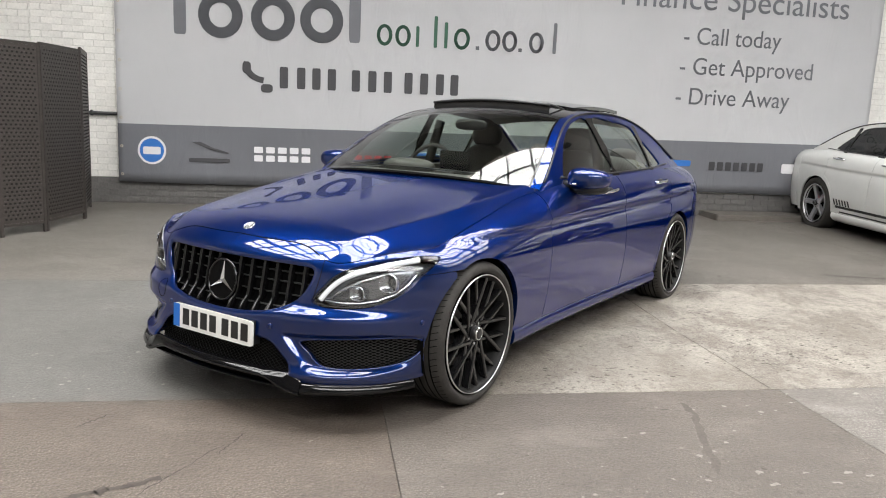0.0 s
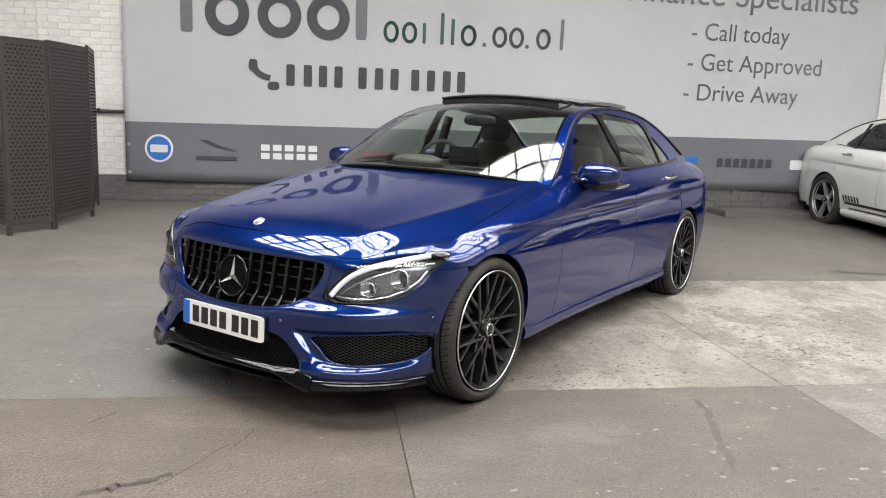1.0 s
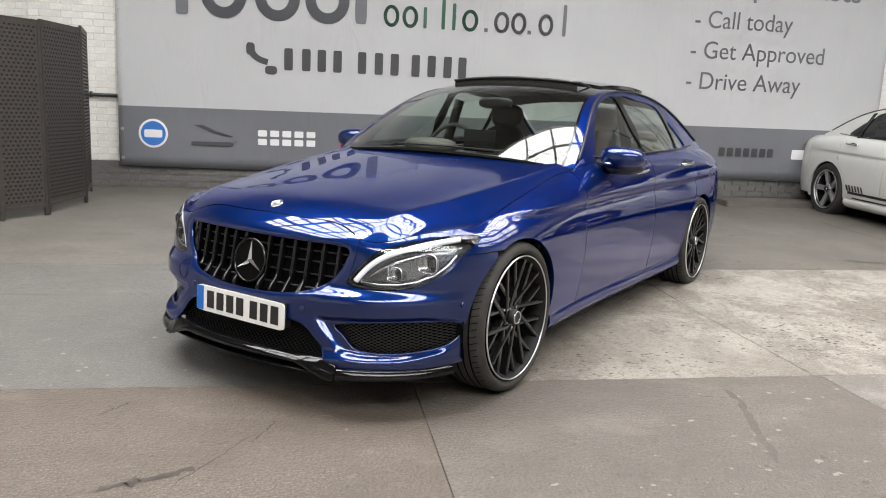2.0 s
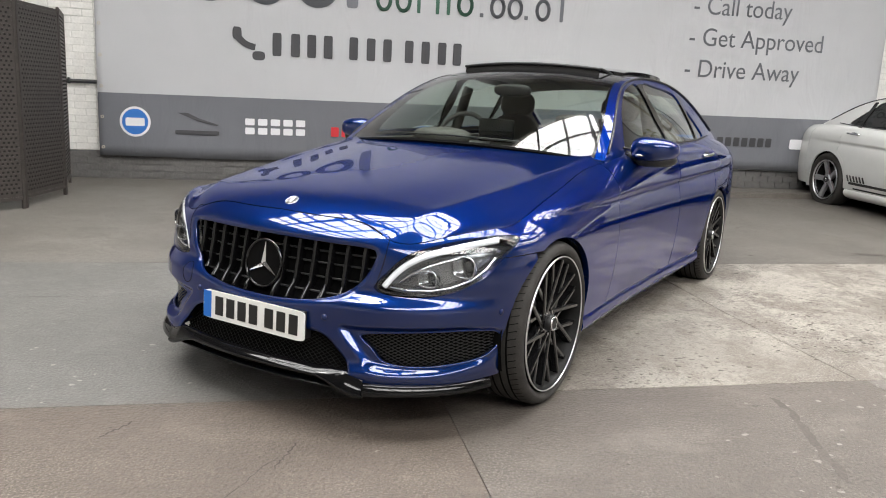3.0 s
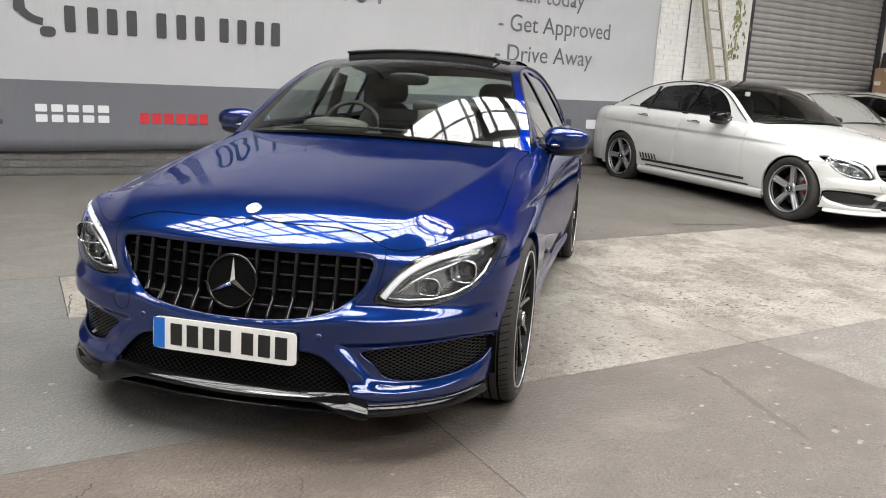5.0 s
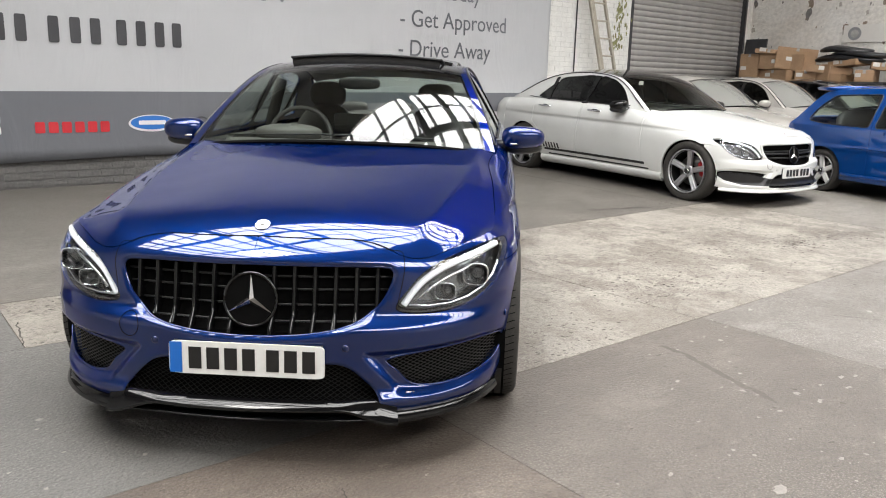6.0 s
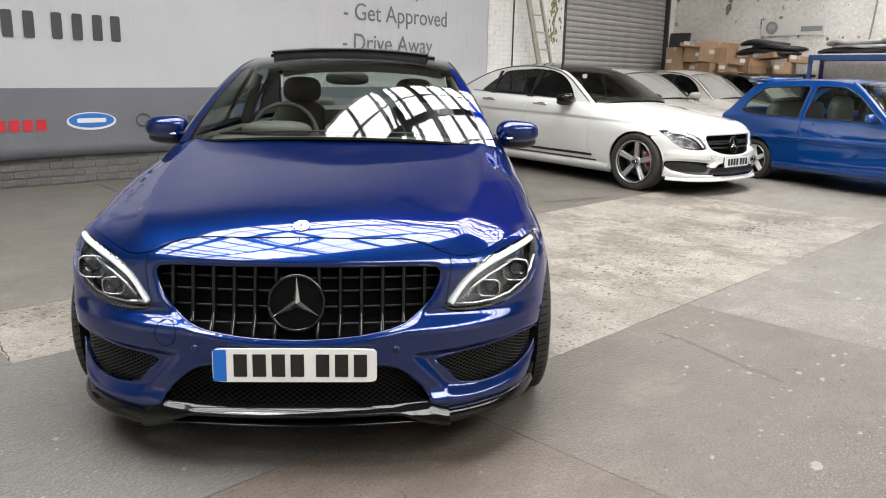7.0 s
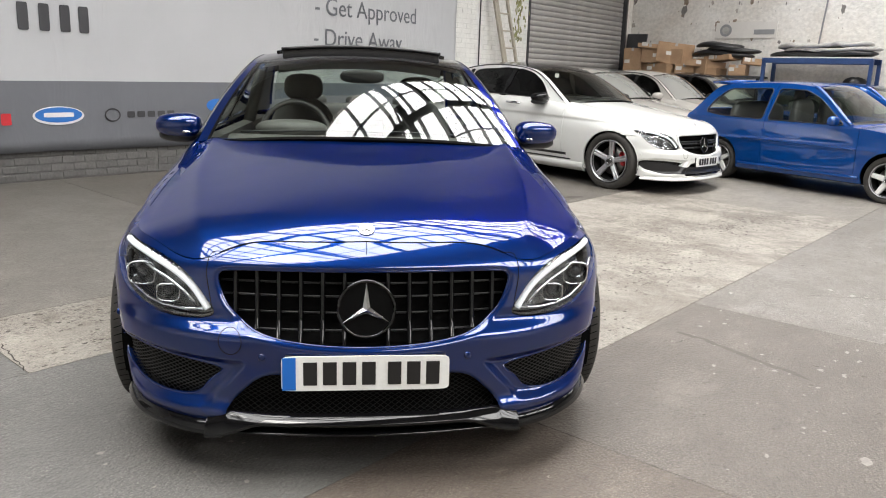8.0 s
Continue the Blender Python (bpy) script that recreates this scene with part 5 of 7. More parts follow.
def wheel(parent, x, y, z, style, side, spin=0.0, radius=0.333):
    """Tyre, rim, spokes, hub cap, brake disc and caliper; side is +1 on the car's left."""
    k = radius / 0.333
    hub = new("wheel")
    hub.parent = parent
    hub.matrix_basis = pose(x, y, z, 0, 0, 0 if side > 0 else 180) @ Matrix.Rotation(spin, 4, "X") @ Matrix.Scale(k, 4)
    rr = 0.276 if style == "mesh" else 0.248
    prof = [(rr - 0.004, 0.075), (rr + 0.006, 0.098), (rr + 0.02, 0.108), (0.305, 0.108), (0.322, 0.098), (0.331, 0.078), (0.333, 0.04), (0.3335, 0.0), (0.333, -0.04), (0.331, -0.078), (0.315, -0.103), (rr, -0.1), (rr - 0.01, -0.08)]
    tyre = lathe("tyre", prof, M["rubber"], hub, "black low-profile rubber tyre", 72)
    if style == "mesh":
        # tread grooves as near-black facets laid on, shade without depth
        bm = bmesh.new()
        for gx in (-0.052, -0.018, 0.018, 0.052):
            ring_pts = 72
            vs = [[bm.verts.new((gx + dx, r * math.cos(2 * math.pi * i / ring_pts), r * math.sin(2 * math.pi * i / ring_pts))) for i in range(ring_pts)] for dx, r in ((-0.004, 0.3338), (0.004, 0.3338))]
            for i in range(ring_pts):
                bm.faces.new((vs[0][i], vs[0][(i + 1) % ring_pts], vs[1][(i + 1) % ring_pts], vs[1][i]))
        for i in range(72):
            w = 2 * math.pi * i / 72
            m = Matrix.Rotation(w, 4, "X")
            for x0, x1, sk in ((0.055, 0.09, 0.012), (-0.09, -0.055, 0.012)):
                q = [m @ Vector(c) for c in ((x0, -0.0016, 0.3338), (x1, sk - 0.0016, 0.3295), (x1, sk + 0.0016, 0.3295), (x0, 0.0016, 0.3338))]
                bm.faces.new([bm.verts.new(c) for c in q])
        part("tread_groove", bm, M["shade_black"], tyre)
    lathe("rim", [(rr - 0.001, 0.101), (rr - 0.002, 0.1075), (rr - 0.005, 0.107), (rr - 0.006, 0.104)] if style == "mesh" else [(rr - 0.003, 0.101), (rr - 0.005, 0.106), (rr - 0.012, 0.105), (rr - 0.016, 0.094), (rr - 0.024, 0.07), (rr - 0.03, -0.02), (rr - 0.026, -0.09), (rr, -0.1)],
          M["lip_silver"] if style == "mesh" else M["rim_silver"], hub, "polished silver rim lip" if style == "mesh" else "silver alloy rim")
    lathe("barrel", [(rr - 0.0055, 0.1045), (rr - 0.012, 0.098), (rr - 0.018, 0.09), (rr - 0.026, 0.06), (rr - 0.034, -0.02), (rr - 0.03, -0.085)], M["barrel_black"], hub, "black inner barrel")
    lathe("brake_disc", [(0.06, 0.0), (0.165, 0.0), (0.168, -0.014), (0.165, -0.028), (0.06, -0.028)], M["disc_iron"], hub, "grey steel brake disc", 48)
    bm = bmesh.new()
    box(bm, -0.05, 0.018, 0.10, 0.185, -0.085, 0.085, bevel=0.015)
    part("caliper", bm, M["red_paint"] if style == "star" else M["satin_black"], hub, "red brake caliper" if style == "star" else "", True)
    # near-black plate puts shade behind the spokes
    lathe("back_plate", [(0.002, -0.05), (0.2, -0.06), (rr - 0.03, -0.075)], M["shade_black"], hub)
    spokes = 10 if style == "mesh" else 5
    for i in range(spokes):
        w = 2 * math.pi * i / spokes
        bm = bmesh.new()
        if style == "mesh":
            for sgn in (-1, 1):
                a, b = w + sgn * 0.58, w - sgn * 0.16
                bar3(bm, (0, 0.052 * math.cos(a), 0.052 * math.sin(a)), (0, (rr - 0.02) * math.cos(b), (rr - 0.02) * math.sin(b)), 0.0105, 0.0095, 0.07 + 0.003 * sgn, 0.088 + 0.003 * sgn)
        elif style == "star":
            for sgn in (-1, 1):
                a, b = w + sgn * 0.22, w + sgn * 0.075
                bar3(bm, (0, 0.055 * math.cos(a), 0.055 * math.sin(a)), (0, (rr - 0.02) * math.cos(b), (rr - 0.02) * math.sin(b)), 0.014, 0.014, 0.06, 0.085)
        else:
            bar3(bm, (0, 0.04 * math.cos(w), 0.04 * math.sin(w)), (0, (rr - 0.02) * math.cos(w), (rr - 0.02) * math.sin(w)), 0.035, 0.03, 0.06, 0.08)
        bmesh.ops.recalc_face_normals(bm, faces=bm.faces)
        part("spoke", bm, M["rim_black"] if style == "mesh" else (M["rim_silver"] if style == "star" else M["white_paint"]), hub)
    cap = lathe("hub_cap", [(0.0, 0.098), (0.02, 0.098), (0.03, 0.094), (0.034, 0.085), (0.034, 0.06)], M["satin_black"], hub, "dark hub cap with a silver ring", 28)
    lathe("cap_ring", [(0.024, 0.099), (0.027, 0.102), (0.031, 0.099), (0.03, 0.094)], M["chrome"], cap)
    lathe("hub_plate", [(0.0, 0.07), (0.05, 0.072), (0.064, 0.066), (0.068, 0.05)], M["rim_black"] if style == "mesh" else M["rim_silver"], hub, "", 40)
    for i in range(5):
        w = 2 * math.pi * (i + 0.5) / 5
        rod_bm = rod(bmesh.new(), (0.06, 0.05 * math.cos(w), 0.05 * math.sin(w)), (0.076, 0.05 * math.cos(w), 0.05 * math.sin(w)), 0.009, 8)
        part("wheel_bolt", rod_bm, M["satin_chrome"], hub)
    return hub


def star_badge(parent, c, r, ring_mat, disc_mat, star_mat, tilt=90.0, thick=0.012):
    """A ring with a three-armed star on a disc; it faces the way its tilt turns it."""
    hold = part("badge", prism(bmesh.new(), oval(0, 0, r * 0.94, r * 0.94, 40), 0, thick * 0.4), disc_mat, parent, "round black badge with a silver star", m=Matrix.Translation(c) @ pose(0, 0, 0, tilt - 90, 0, 0))
    w = np.linspace(0, 2 * math.pi, 40, endpoint=False)
    tube("badge_ring", [(0.94 * r * math.cos(q), 0, 0.94 * r * math.sin(q)) for q in w], r * 0.065, ring_mat, hold, "", 8, True)
    bm = bmesh.new()
    mid = bm.verts.new((0, -thick * 1.1, 0))
    rim_v = []
    for i in range(6):
        w = math.pi / 2 + i * math.pi / 3
        q = r * (0.92 if i % 2 == 0 else 0.14)
        rim_v.append(bm.verts.new((q * math.cos(w), -thick * 0.15, q * math.sin(w))))
    for i in range(6):
        bm.faces.new((mid, rim_v[i], rim_v[(i + 1) % 6]))
    bmesh.ops.recalc_face_normals(bm, faces=bm.faces)
    part("star", bm, star_mat, hold, "silver three-armed star")
    return hold


def number_plate(parent, m, band=True):
    """A plate with its blue band; the characters are plain bars."""
    pl = part("number_plate", prism(bmesh.new(), oval(0, 0, 0.26, 0.0555, 48, 14), 0, 0.006), M["plate"], parent, "white number plate with black bars", m=m)
    if band:
        part("blue_band", prism(bmesh.new(), [(-0.257, -0.052), (-0.216, -0.052), (-0.216, 0.052), (-0.257, 0.052)], -0.002, 0.0), M["plate_blue"], pl, "blue band on the plate")
    for i, x in enumerate((-0.172, -0.112, -0.052, 0.008, 0.088, 0.148, 0.208)):
        part("character_bar", prism(bmesh.new(), [(x - 0.021, -0.037), (x + 0.021, -0.037), (x + 0.021, 0.037), (x - 0.021, 0.037)], -0.002, 0.0), M["plate_black"], pl)
    return pl


WINDOWS = [
    rounded([(1.03, 1.003), (1.12, 0.995), (1.70, 1.006), (1.70, 1.15), (1.675, 1.325), (1.5, 1.312), (1.35, 1.265), (1.18, 1.165)], 6),
    rounded([(1.80, 1.008), (2.30, 1.016), (2.43, 1.018), (2.43, 1.20), (2.36, 1.295), (2.05, 1.328), (1.775, 1.332), (1.79, 1.15)], 6),
    rounded([(2.48, 1.02), (2.63, 1.026), (2.70, 1.034), (2.65, 1.085), (2.56, 1.155), (2.49, 1.20), (2.475, 1.12)], 6),
]


def line_fn(a, b, ax):
    """Signed distance to a line in two axes."""
    a, b = np.array(a, float), np.array(b, float)
    d = (b - a) / np.linalg.norm(b - a)
    n = np.array([-d[1], d[0]])
    return lambda v: (v[:, ax] - a) @ n


def arch(yc, r=0.358, zc=0.345):
    return lambda v: r - np.hypot(v[:, 1] - yc, (v[:, 2] - zc) * np.where(v[:, 2] > zc, 1.06, 0.9))


XZ, YZ = [0, 2], [1, 2]


def near(table, x, z):
    return table[int(round((x + 0.9) * 200)), int(round((z - 0.15) * 200))]


_made = {}


def memo(key, fn):
    """Works a surface out once and keeps it for the next car."""
    if key not in _made:
        _made[key] = fn()
    return _made[key]


def saloon(name, label, paint, m, style="mesh", roof_mat=None, windows="clear", detail=True, group=""):
    """A four-door saloon with all its panels."""
    car = thing(name, label, "car", group, m=m)
    pm, gb = M[paint], M["gloss_black"]
    fa, ra = arch(0.0), arch(2.84)
    lamp_face = inside(LAMP, XZ)
    in_lamp = lambda v: np.minimum(lamp_face(v), -0.222 - v[:, 1] - 0.10 * np.clip(0.70 - v[:, 2], 0, 1))
    in_grille, in_int, in_cen = inside(GRILLE, XZ), inside(INTAKE, XZ), inside(CENTRE, XZ)
    nose_only = lambda v: v[:, 1] < -0.12
    tA, tB = float(t_at_y(-0.2)), float(t_at_y(0.72))
    nose = memo(("nose", detail), lambda: flank(0, tA, 230 if detail else 60, 130 if detail else 34, 0.205))

    # bumper: everything of the nose below the lamps' seam and ahead of the wheel
    b = memo(("bumper", detail), lambda: both(clips(nose, minus(in_grille), minus(where(in_lamp, nose_only), 0.002), minus(in_int), minus(in_cen), minus(fa, 0.0), lambda v: np.where(v[:, 0] > 0.70, 0.650 - v[:, 2], 1.0))))
    bumper = panel("front_bumper", b, pm, car, "", 0.03)
    # wing
    def make_wing():
        w = flank(0.70, tB, 110 if detail else 40, 60 if detail else 26, 0.205)
        w = clips(w, minus(where(in_lamp, lambda v: v[:, 1] < -0.1), 0.002), minus(fa), lambda v: np.where(v[:, 1] < 0.05, v[:, 2] - 0.653, 1.0), lambda v: v[:, 1] + 0.62, lambda v: 0.699 - v[:, 1])
        return clip(w, lambda v: np.where(v[:, 1] < 0.1, v[:, 0] - 0.70, 1.0))
    w = memo(("wing", detail), make_wing)
    for sgn in (1, -1):
        panel("front_wing", w if sgn > 0 else mirrored(w), pm, car, "", 0.025)
    # doors and quarter
    flankm = memo(("flank", detail), lambda: flank(float(t_at_y(0.60)), float(t_at_y(3.3)), 200 if detail else 80, 56 if detail else 24, 0.205))
    skirt_top = lambda v: v[:, 2] - 0.272
    d1 = memo(("d1", detail), lambda: clips(flankm, lambda v: v[:, 1] - 0.703, lambda v: 1.755 - v[:, 1] + 0.10 * (0.9 - v[:, 2]) ** 1, skirt_top))
    q_line = lambda v: np.where(v[:, 2] > 0.45, 2.66 - v[:, 1] - 0.0, 2.66 - v[:, 1])
    ring_cut = lambda v: np.hypot(v[:, 1] - 2.84, (v[:, 2] - 0.345) * 1.0) - 0.395
    d2 = memo(("d2", detail), lambda: clips(flankm, lambda v: v[:, 1] - 1.761 - 0.10 * (0.9 - v[:, 2]), q_line, ring_cut, skirt_top))
    q = memo(("q", detail), lambda: clips(flankm, lambda v: np.where((v[:, 1] > 2.664), 0.02, np.where(v[:, 2] < 0.74, 0.391 - np.hypot(v[:, 1] - 2.84, v[:, 2] - 0.345), np.maximum(v[:, 1] - 2.664, -0.05))), minus(ra), lambda v: np.where(v[:, 1] < 2.84, skirt_top(v), 1.0)))
    sides = {}
    for sgn in (1, -1):
        o = (lambda q: q) if sgn > 0 else mirrored
        sides[sgn] = (panel("front_door", o(d1), pm, car, "", 0.02), panel("rear_door", o(d2), pm, car, "", 0.02))
        panel("rear_quarter", o(q), pm, car, "", 0.02)
        # side skirt
        Ts, Qs = np.meshgrid(np.linspace(float(t_at_y(0.37)), float(t_at_y(2.46)), 60), np.linspace(0, 1, 9), indexing="ij")
        p = lower(Ts, 0.27 - 0.11 * Qs)
        p[..., 0] += 0.014 * np.sin(Qs * np.pi) ** 0.7 + 0.018 * Qs - 0.05 * Qs**4
        v, f = grid_mesh(p)
        panel("side_skirt", o((v, f)), pm, car, "", 0.03)
    tail = memo("tail", lambda: both(flank(float(t_at_y(3.31)), T_END, 60, 30, 0.24)))
    panel("rear_bumper", tail, pm, car, "", 0.02)
    # bonnet and boot
    panel("bonnet", both(clip(bonnet_sheet(*((96, 64) if detail else (28, 26))), lambda v: np.minimum(wing_edge(v[:, 1]) - np.abs(v[:, 0]) - 0.0035, v[:, 1] - _nose_line(np.minimum(np.abs(v[:, 0]), 0.79)) - np.where(np.abs(v[:, 0]) < 0.465, 0.004, 0.0005)))), pm, car, "", 0.02)
    Y, Aa = np.meshgrid(np.linspace(3.2, 3.86, 16), np.linspace(-1, 1, 21), indexing="ij")
    zb = 1.012 - 0.06 * ((Y - 3.2) / 0.66) ** 2 - (0.045 + 0.02 * (Y - 3.2)) * np.abs(Aa) ** 2.4
    panel("boot_lid", grid_mesh(np.stack([Aa * (0.74 - 0.20 * np.clip((Y - 3.5) / 0.4, 0, 1) ** 2), Y - 0.1 * (np.abs(Aa) ** 2) * (Y > 3.7), zb], -1)), pm, car, "", 0.02)
    half_gap = [(x, float(_nose_line(x)) + 0.001, float(_nose_rim(x)) + 0.0005) for x in np.linspace(0, 0.45, 24)]
    turn_x, turn_z = spline(range(6), [0.45, 0.486, 0.4985, 0.4985, 0.489, 0.482]), spline(range(6), [float(_nose_rim(0.45)), 0.712, 0.68, 0.64, 0.585, 0.545])
    half_gap += [(float(turn_x(k)), nose_y(float(turn_x(k)), float(turn_z(k))) + 0.0008, float(turn_z(k))) for k in np.linspace(0.15, 5, 30)]
    # near-black tube on the surface draws the gap's shade
    tube("bonnet_gap", [(-x, y, z) for x, y, z in half_gap[:0:-1]] + half_gap, 0.0019, M["shade_black"], car, "dark line for the shaded gap along the bonnet's front edge", 6)
    # greenhouse frames, with the windows cut out
    g = memo("greenhouse", greenhouse)
    frame_m = memo("frames", lambda: clips(g, *[minus(inside(wpoly, YZ)) for wpoly in WINDOWS]))
    gm = M["side_glass"] if windows == "clear" else M["tint_glass"]
    for sgn in (1, -1):
        o = (lambda q: q) if sgn > 0 else mirrored
        pillar_cut = lambda v: v[:, 1] - (1.735 + 0.10 * (1.25 - v[:, 2]))
        band = lambda v: np.maximum(0.055 - np.abs(pillar_cut(v)), 0.034 - np.abs(v[:, 1] - 2.455))
        low = lambda v: np.where(v[:, 2] < RAIL_Z(v[:, 1]) - 0.035, 1.0, -1.0) * np.minimum(np.abs(v[:, 2] - RAIL_Z(v[:, 1]) + 0.035), 1.0)
        band_b = lambda v: 0.055 - np.abs(pillar_cut(v))
        band_c = lambda v: 0.034 - np.abs(v[:, 1] - 2.455)
        rest_a = clip(frame_m, lambda v: np.maximum(-band(v), -low(v)))
        panel("side_frame", o(rest_a), pm, car, "", 0.012)
        panel("inner_frame", o(moved(frame_m, 0.016)), M["trim"], car, "dark inner pillar trim", 0.0)
        for one in (band_b, band_c):
            panel("door_pillar", o(clips(frame_m, one, low)), gb, car, "gloss black door pillar", 0.01)
        for k, wpoly in enumerate(WINDOWS):
            gl = memo(("glass", k), lambda: moved(clip(g, inside(wpoly, YZ)), 0.008))
            ob = panel("side_window", o(gl), gm, sides[sgn][0 if k == 0 else 1] if k < 2 else car, "" if windows == "clear" else "dark tinted window", 0.0)
            ob.visible_shadow = False
        # bright strip under the glass, dark seal above
        ys = np.linspace(1.0, 2.9, 40)
        zs = np.interp(ys, [1.0, 1.1, 1.7, 2.43, 2.9], [1.002, 0.993, 1.004, 1.014, 1.034])
        tube("window_trim", [(sgn * (side_x(yy, zz) + 0.003), yy, zz - 0.004) for yy, zz in zip(ys, zs)], 0.006, M["satin_black"] if detail else M["satin_black"], car, "black strip under the side windows")
        tube("roof_seal", [(sgn * (side_x(yy, RAIL_Z(yy)) + 0.008), yy, RAIL_Z(yy) - 0.006) for yy in np.linspace(0.8, 3.15, 60)], 0.007, M["satin_black"], car, "black seal along the roof rail")
    # windscreen, roof, rear window, and the painted pillars at their edges
    ws = panel("windscreen", top_sheet(0.727, 1.42, 24, -0.938, 0.938, 40), M["screen_glass"] if style != "plain" else M["dust_glare_glass"], car, "curved laminated windscreen", 0.0)
    ws.visible_shadow = False
    rw = panel("rear_window", top_sheet(2.64, 3.18, 16, -0.93, 0.93, 30), M["screen_glass"], car, "", 0.0)
    rw.visible_shadow = False
    panel("roof", top_sheet(1.425, 2.635, 40, -0.965, 0.965, 40), M["roof_glass"] if roof_mat else pm, car, "black glass roof" if roof_mat else "", 0.02)
    for sgn in (1, -1):
        a0, a1 = (0.94, 1.0) if sgn > 0 else (-1.0, -0.94)
        panel("screen_pillar", top_sheet(0.74, 1.423, 24, a0, a1, 4), pm, car, "", 0.006)
        panel("roof_edge", top_sheet(1.424, 3.25, 40, 0.957 if sgn > 0 else -1.0, 1.0 if sgn > 0 else -0.957, 4), pm, car, "", 0.006)
        panel("screen_seal", top_sheet(0.727, 1.42, 24, 0.923 if sgn > 0 else -0.94, 0.94 if sgn > 0 else -0.923, 3), M["gloss_black"], car, "black edge seal of the windscreen", 0.004)
    panel("cowl", moved(top_sheet(0.72, 0.734, 4, -0.95, 0.95, 30), -0.002), M["shade_black"], car, "black plastic scuttle below the windscreen", 0.02)
    panel("screen_header", top_sheet(1.375, 1.424, 4, -0.94, 0.94, 30), M["gloss_black"], car, "black band along the top of the windscreen", 0.004)

    # inside of the shell, wheel housings and floor pan; near-black colour holds their shade
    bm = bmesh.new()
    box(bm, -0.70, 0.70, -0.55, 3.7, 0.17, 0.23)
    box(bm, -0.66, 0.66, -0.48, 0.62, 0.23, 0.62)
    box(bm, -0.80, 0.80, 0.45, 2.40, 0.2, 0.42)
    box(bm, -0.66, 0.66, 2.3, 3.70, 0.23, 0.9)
    part("floor_pan", bm, M["shade_black"], car, "underside and floor pan, near-black for shade")
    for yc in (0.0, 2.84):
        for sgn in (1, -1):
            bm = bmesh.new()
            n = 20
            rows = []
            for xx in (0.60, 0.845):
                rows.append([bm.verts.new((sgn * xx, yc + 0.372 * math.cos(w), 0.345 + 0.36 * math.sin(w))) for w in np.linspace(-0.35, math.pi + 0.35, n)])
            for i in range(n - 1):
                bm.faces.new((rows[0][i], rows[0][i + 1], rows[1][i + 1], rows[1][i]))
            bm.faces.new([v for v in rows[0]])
            part("wheel_housing", bm, M["shade_black"], car, "black wheel housing")
            wheel(car, sgn * 0.795, yc, 0.333, style, sgn, 0.25 if yc == 0 else 0.6)

    # grille
    gp = clip(moved(nose, 0.05), lambda v: in_grille(v) + 0.02)
    grille = panel("grille", both(gp), M["shade_black"], car, "black grille with vertical bars and a round badge", 0.0)
    n_bar = 6
    for i in range(-n_bar, n_bar + 1):
        if i == 0:
            continue
        x = i * 0.0685
        zs = [z for z in np.linspace(0.44, 0.68, 61) if float(in_grille(np.array([[x, 0, z]]))[0]) > 0.002]
        if len(zs) < 5:
            continue
        zz = np.linspace(zs[0], zs[-1], 9)
        if style == "mesh":
            bm = bmesh.new()
            sec = [[bm.verts.new((x + dx, nose_y(x, z) + dy, z)) for dx, dy in ((-0.009, 0.045), (-0.0085, 0.016), (-0.005, 0.008), (0.0, 0.005), (0.005, 0.008), (0.0085, 0.016), (0.009, 0.045))] for z in zz]
            for a, c in zip(sec, sec[1:]):
                for k in range(6):
                    bm.faces.new((a[k], a[k + 1], c[k + 1], c[k]))
            bmesh.ops.recalc_face_normals(bm, faces=bm.faces)
            part("grille_bar", bm, M["gloss_black"], grille, "", True)
    for z in ((0.628, 0.586, 0.535, 0.487) if style == "mesh" else (0.60, 0.575, 0.53)):
        xs = [x for x in np.linspace(-0.47, 0.47, 95) if float(in_grille(np.array([[x, 0, z]]))[0]) > 0.0]
        tube("grille_rail", [(x, nose_y(x, z) + (0.034 if style == "mesh" else 0.01), z) for x in np.linspace(xs[0], xs[-1], 24)], 0.0035 if style == "mesh" else 0.009, M["satin_black"], grille)
    tube("grille_rim", [(x, nose_y(x, z) + 0.004, z) for x, z in GRILLE], 0.005, pm, grille, "painted rim round the grille", closed=True)
    yb = nose_y(0, 0.56)
    star_badge(grille, (0, yb - 0.012, 0.56), 0.094, M["dark_chrome"], M["shade_black"], M["chrome"], 80)
    # bonnet badge
    star_badge(car, (0, -0.562, bonnet_z(np.array(0.0), np.array(-0.562)) + 0.003), 0.027, M["chrome"], M["satin_chrome"], M["chrome"], 30, 0.005)

    # side and centre air intakes with mesh
    for sgn in (1, -1):
        o = (lambda q: q) if sgn > 0 else mirrored
        pit = clip(moved(nose, 0.055), lambda v: in_int(v) + 0.02)
        intake = panel("side_intake", o(pit), M["shade_black"], car, "black mesh air intake in the bumper", 0.0)
        if detail:
            bm = bmesh.new()
            for fam in (1, -1):
                for k in range(-40, 60):
                    zz0 = 0.25 + k * 0.0125
                    pts = []
                    for x in np.linspace(0.45, 0.83, 58):
                        z = zz0 + fam * (x - 0.64) * 0.55
                        if 0.25 < z < 0.40 and near(int_map, x, z) > -0.004:
                            pts.append(Vector((x, nose_y(x, z) + 0.022, z)))
                        elif len(pts) > 1:
                            break
                    for a, c in list(zip(pts, pts[1:]))[::1]:
                        q = [bm.verts.new(p) for p in (a + Vector((0, 0, 0.0016)), c + Vector((0, 0, 0.0016)), c - Vector((0, 0, 0.0016)), a - Vector((0, 0, 0.0016)))]
                        bm.faces.new(q)
            for v in bm.verts:
                v.co.x *= sgn
            part("intake_mesh", bm, M["satin_black"], intake, "black honeycomb mesh")
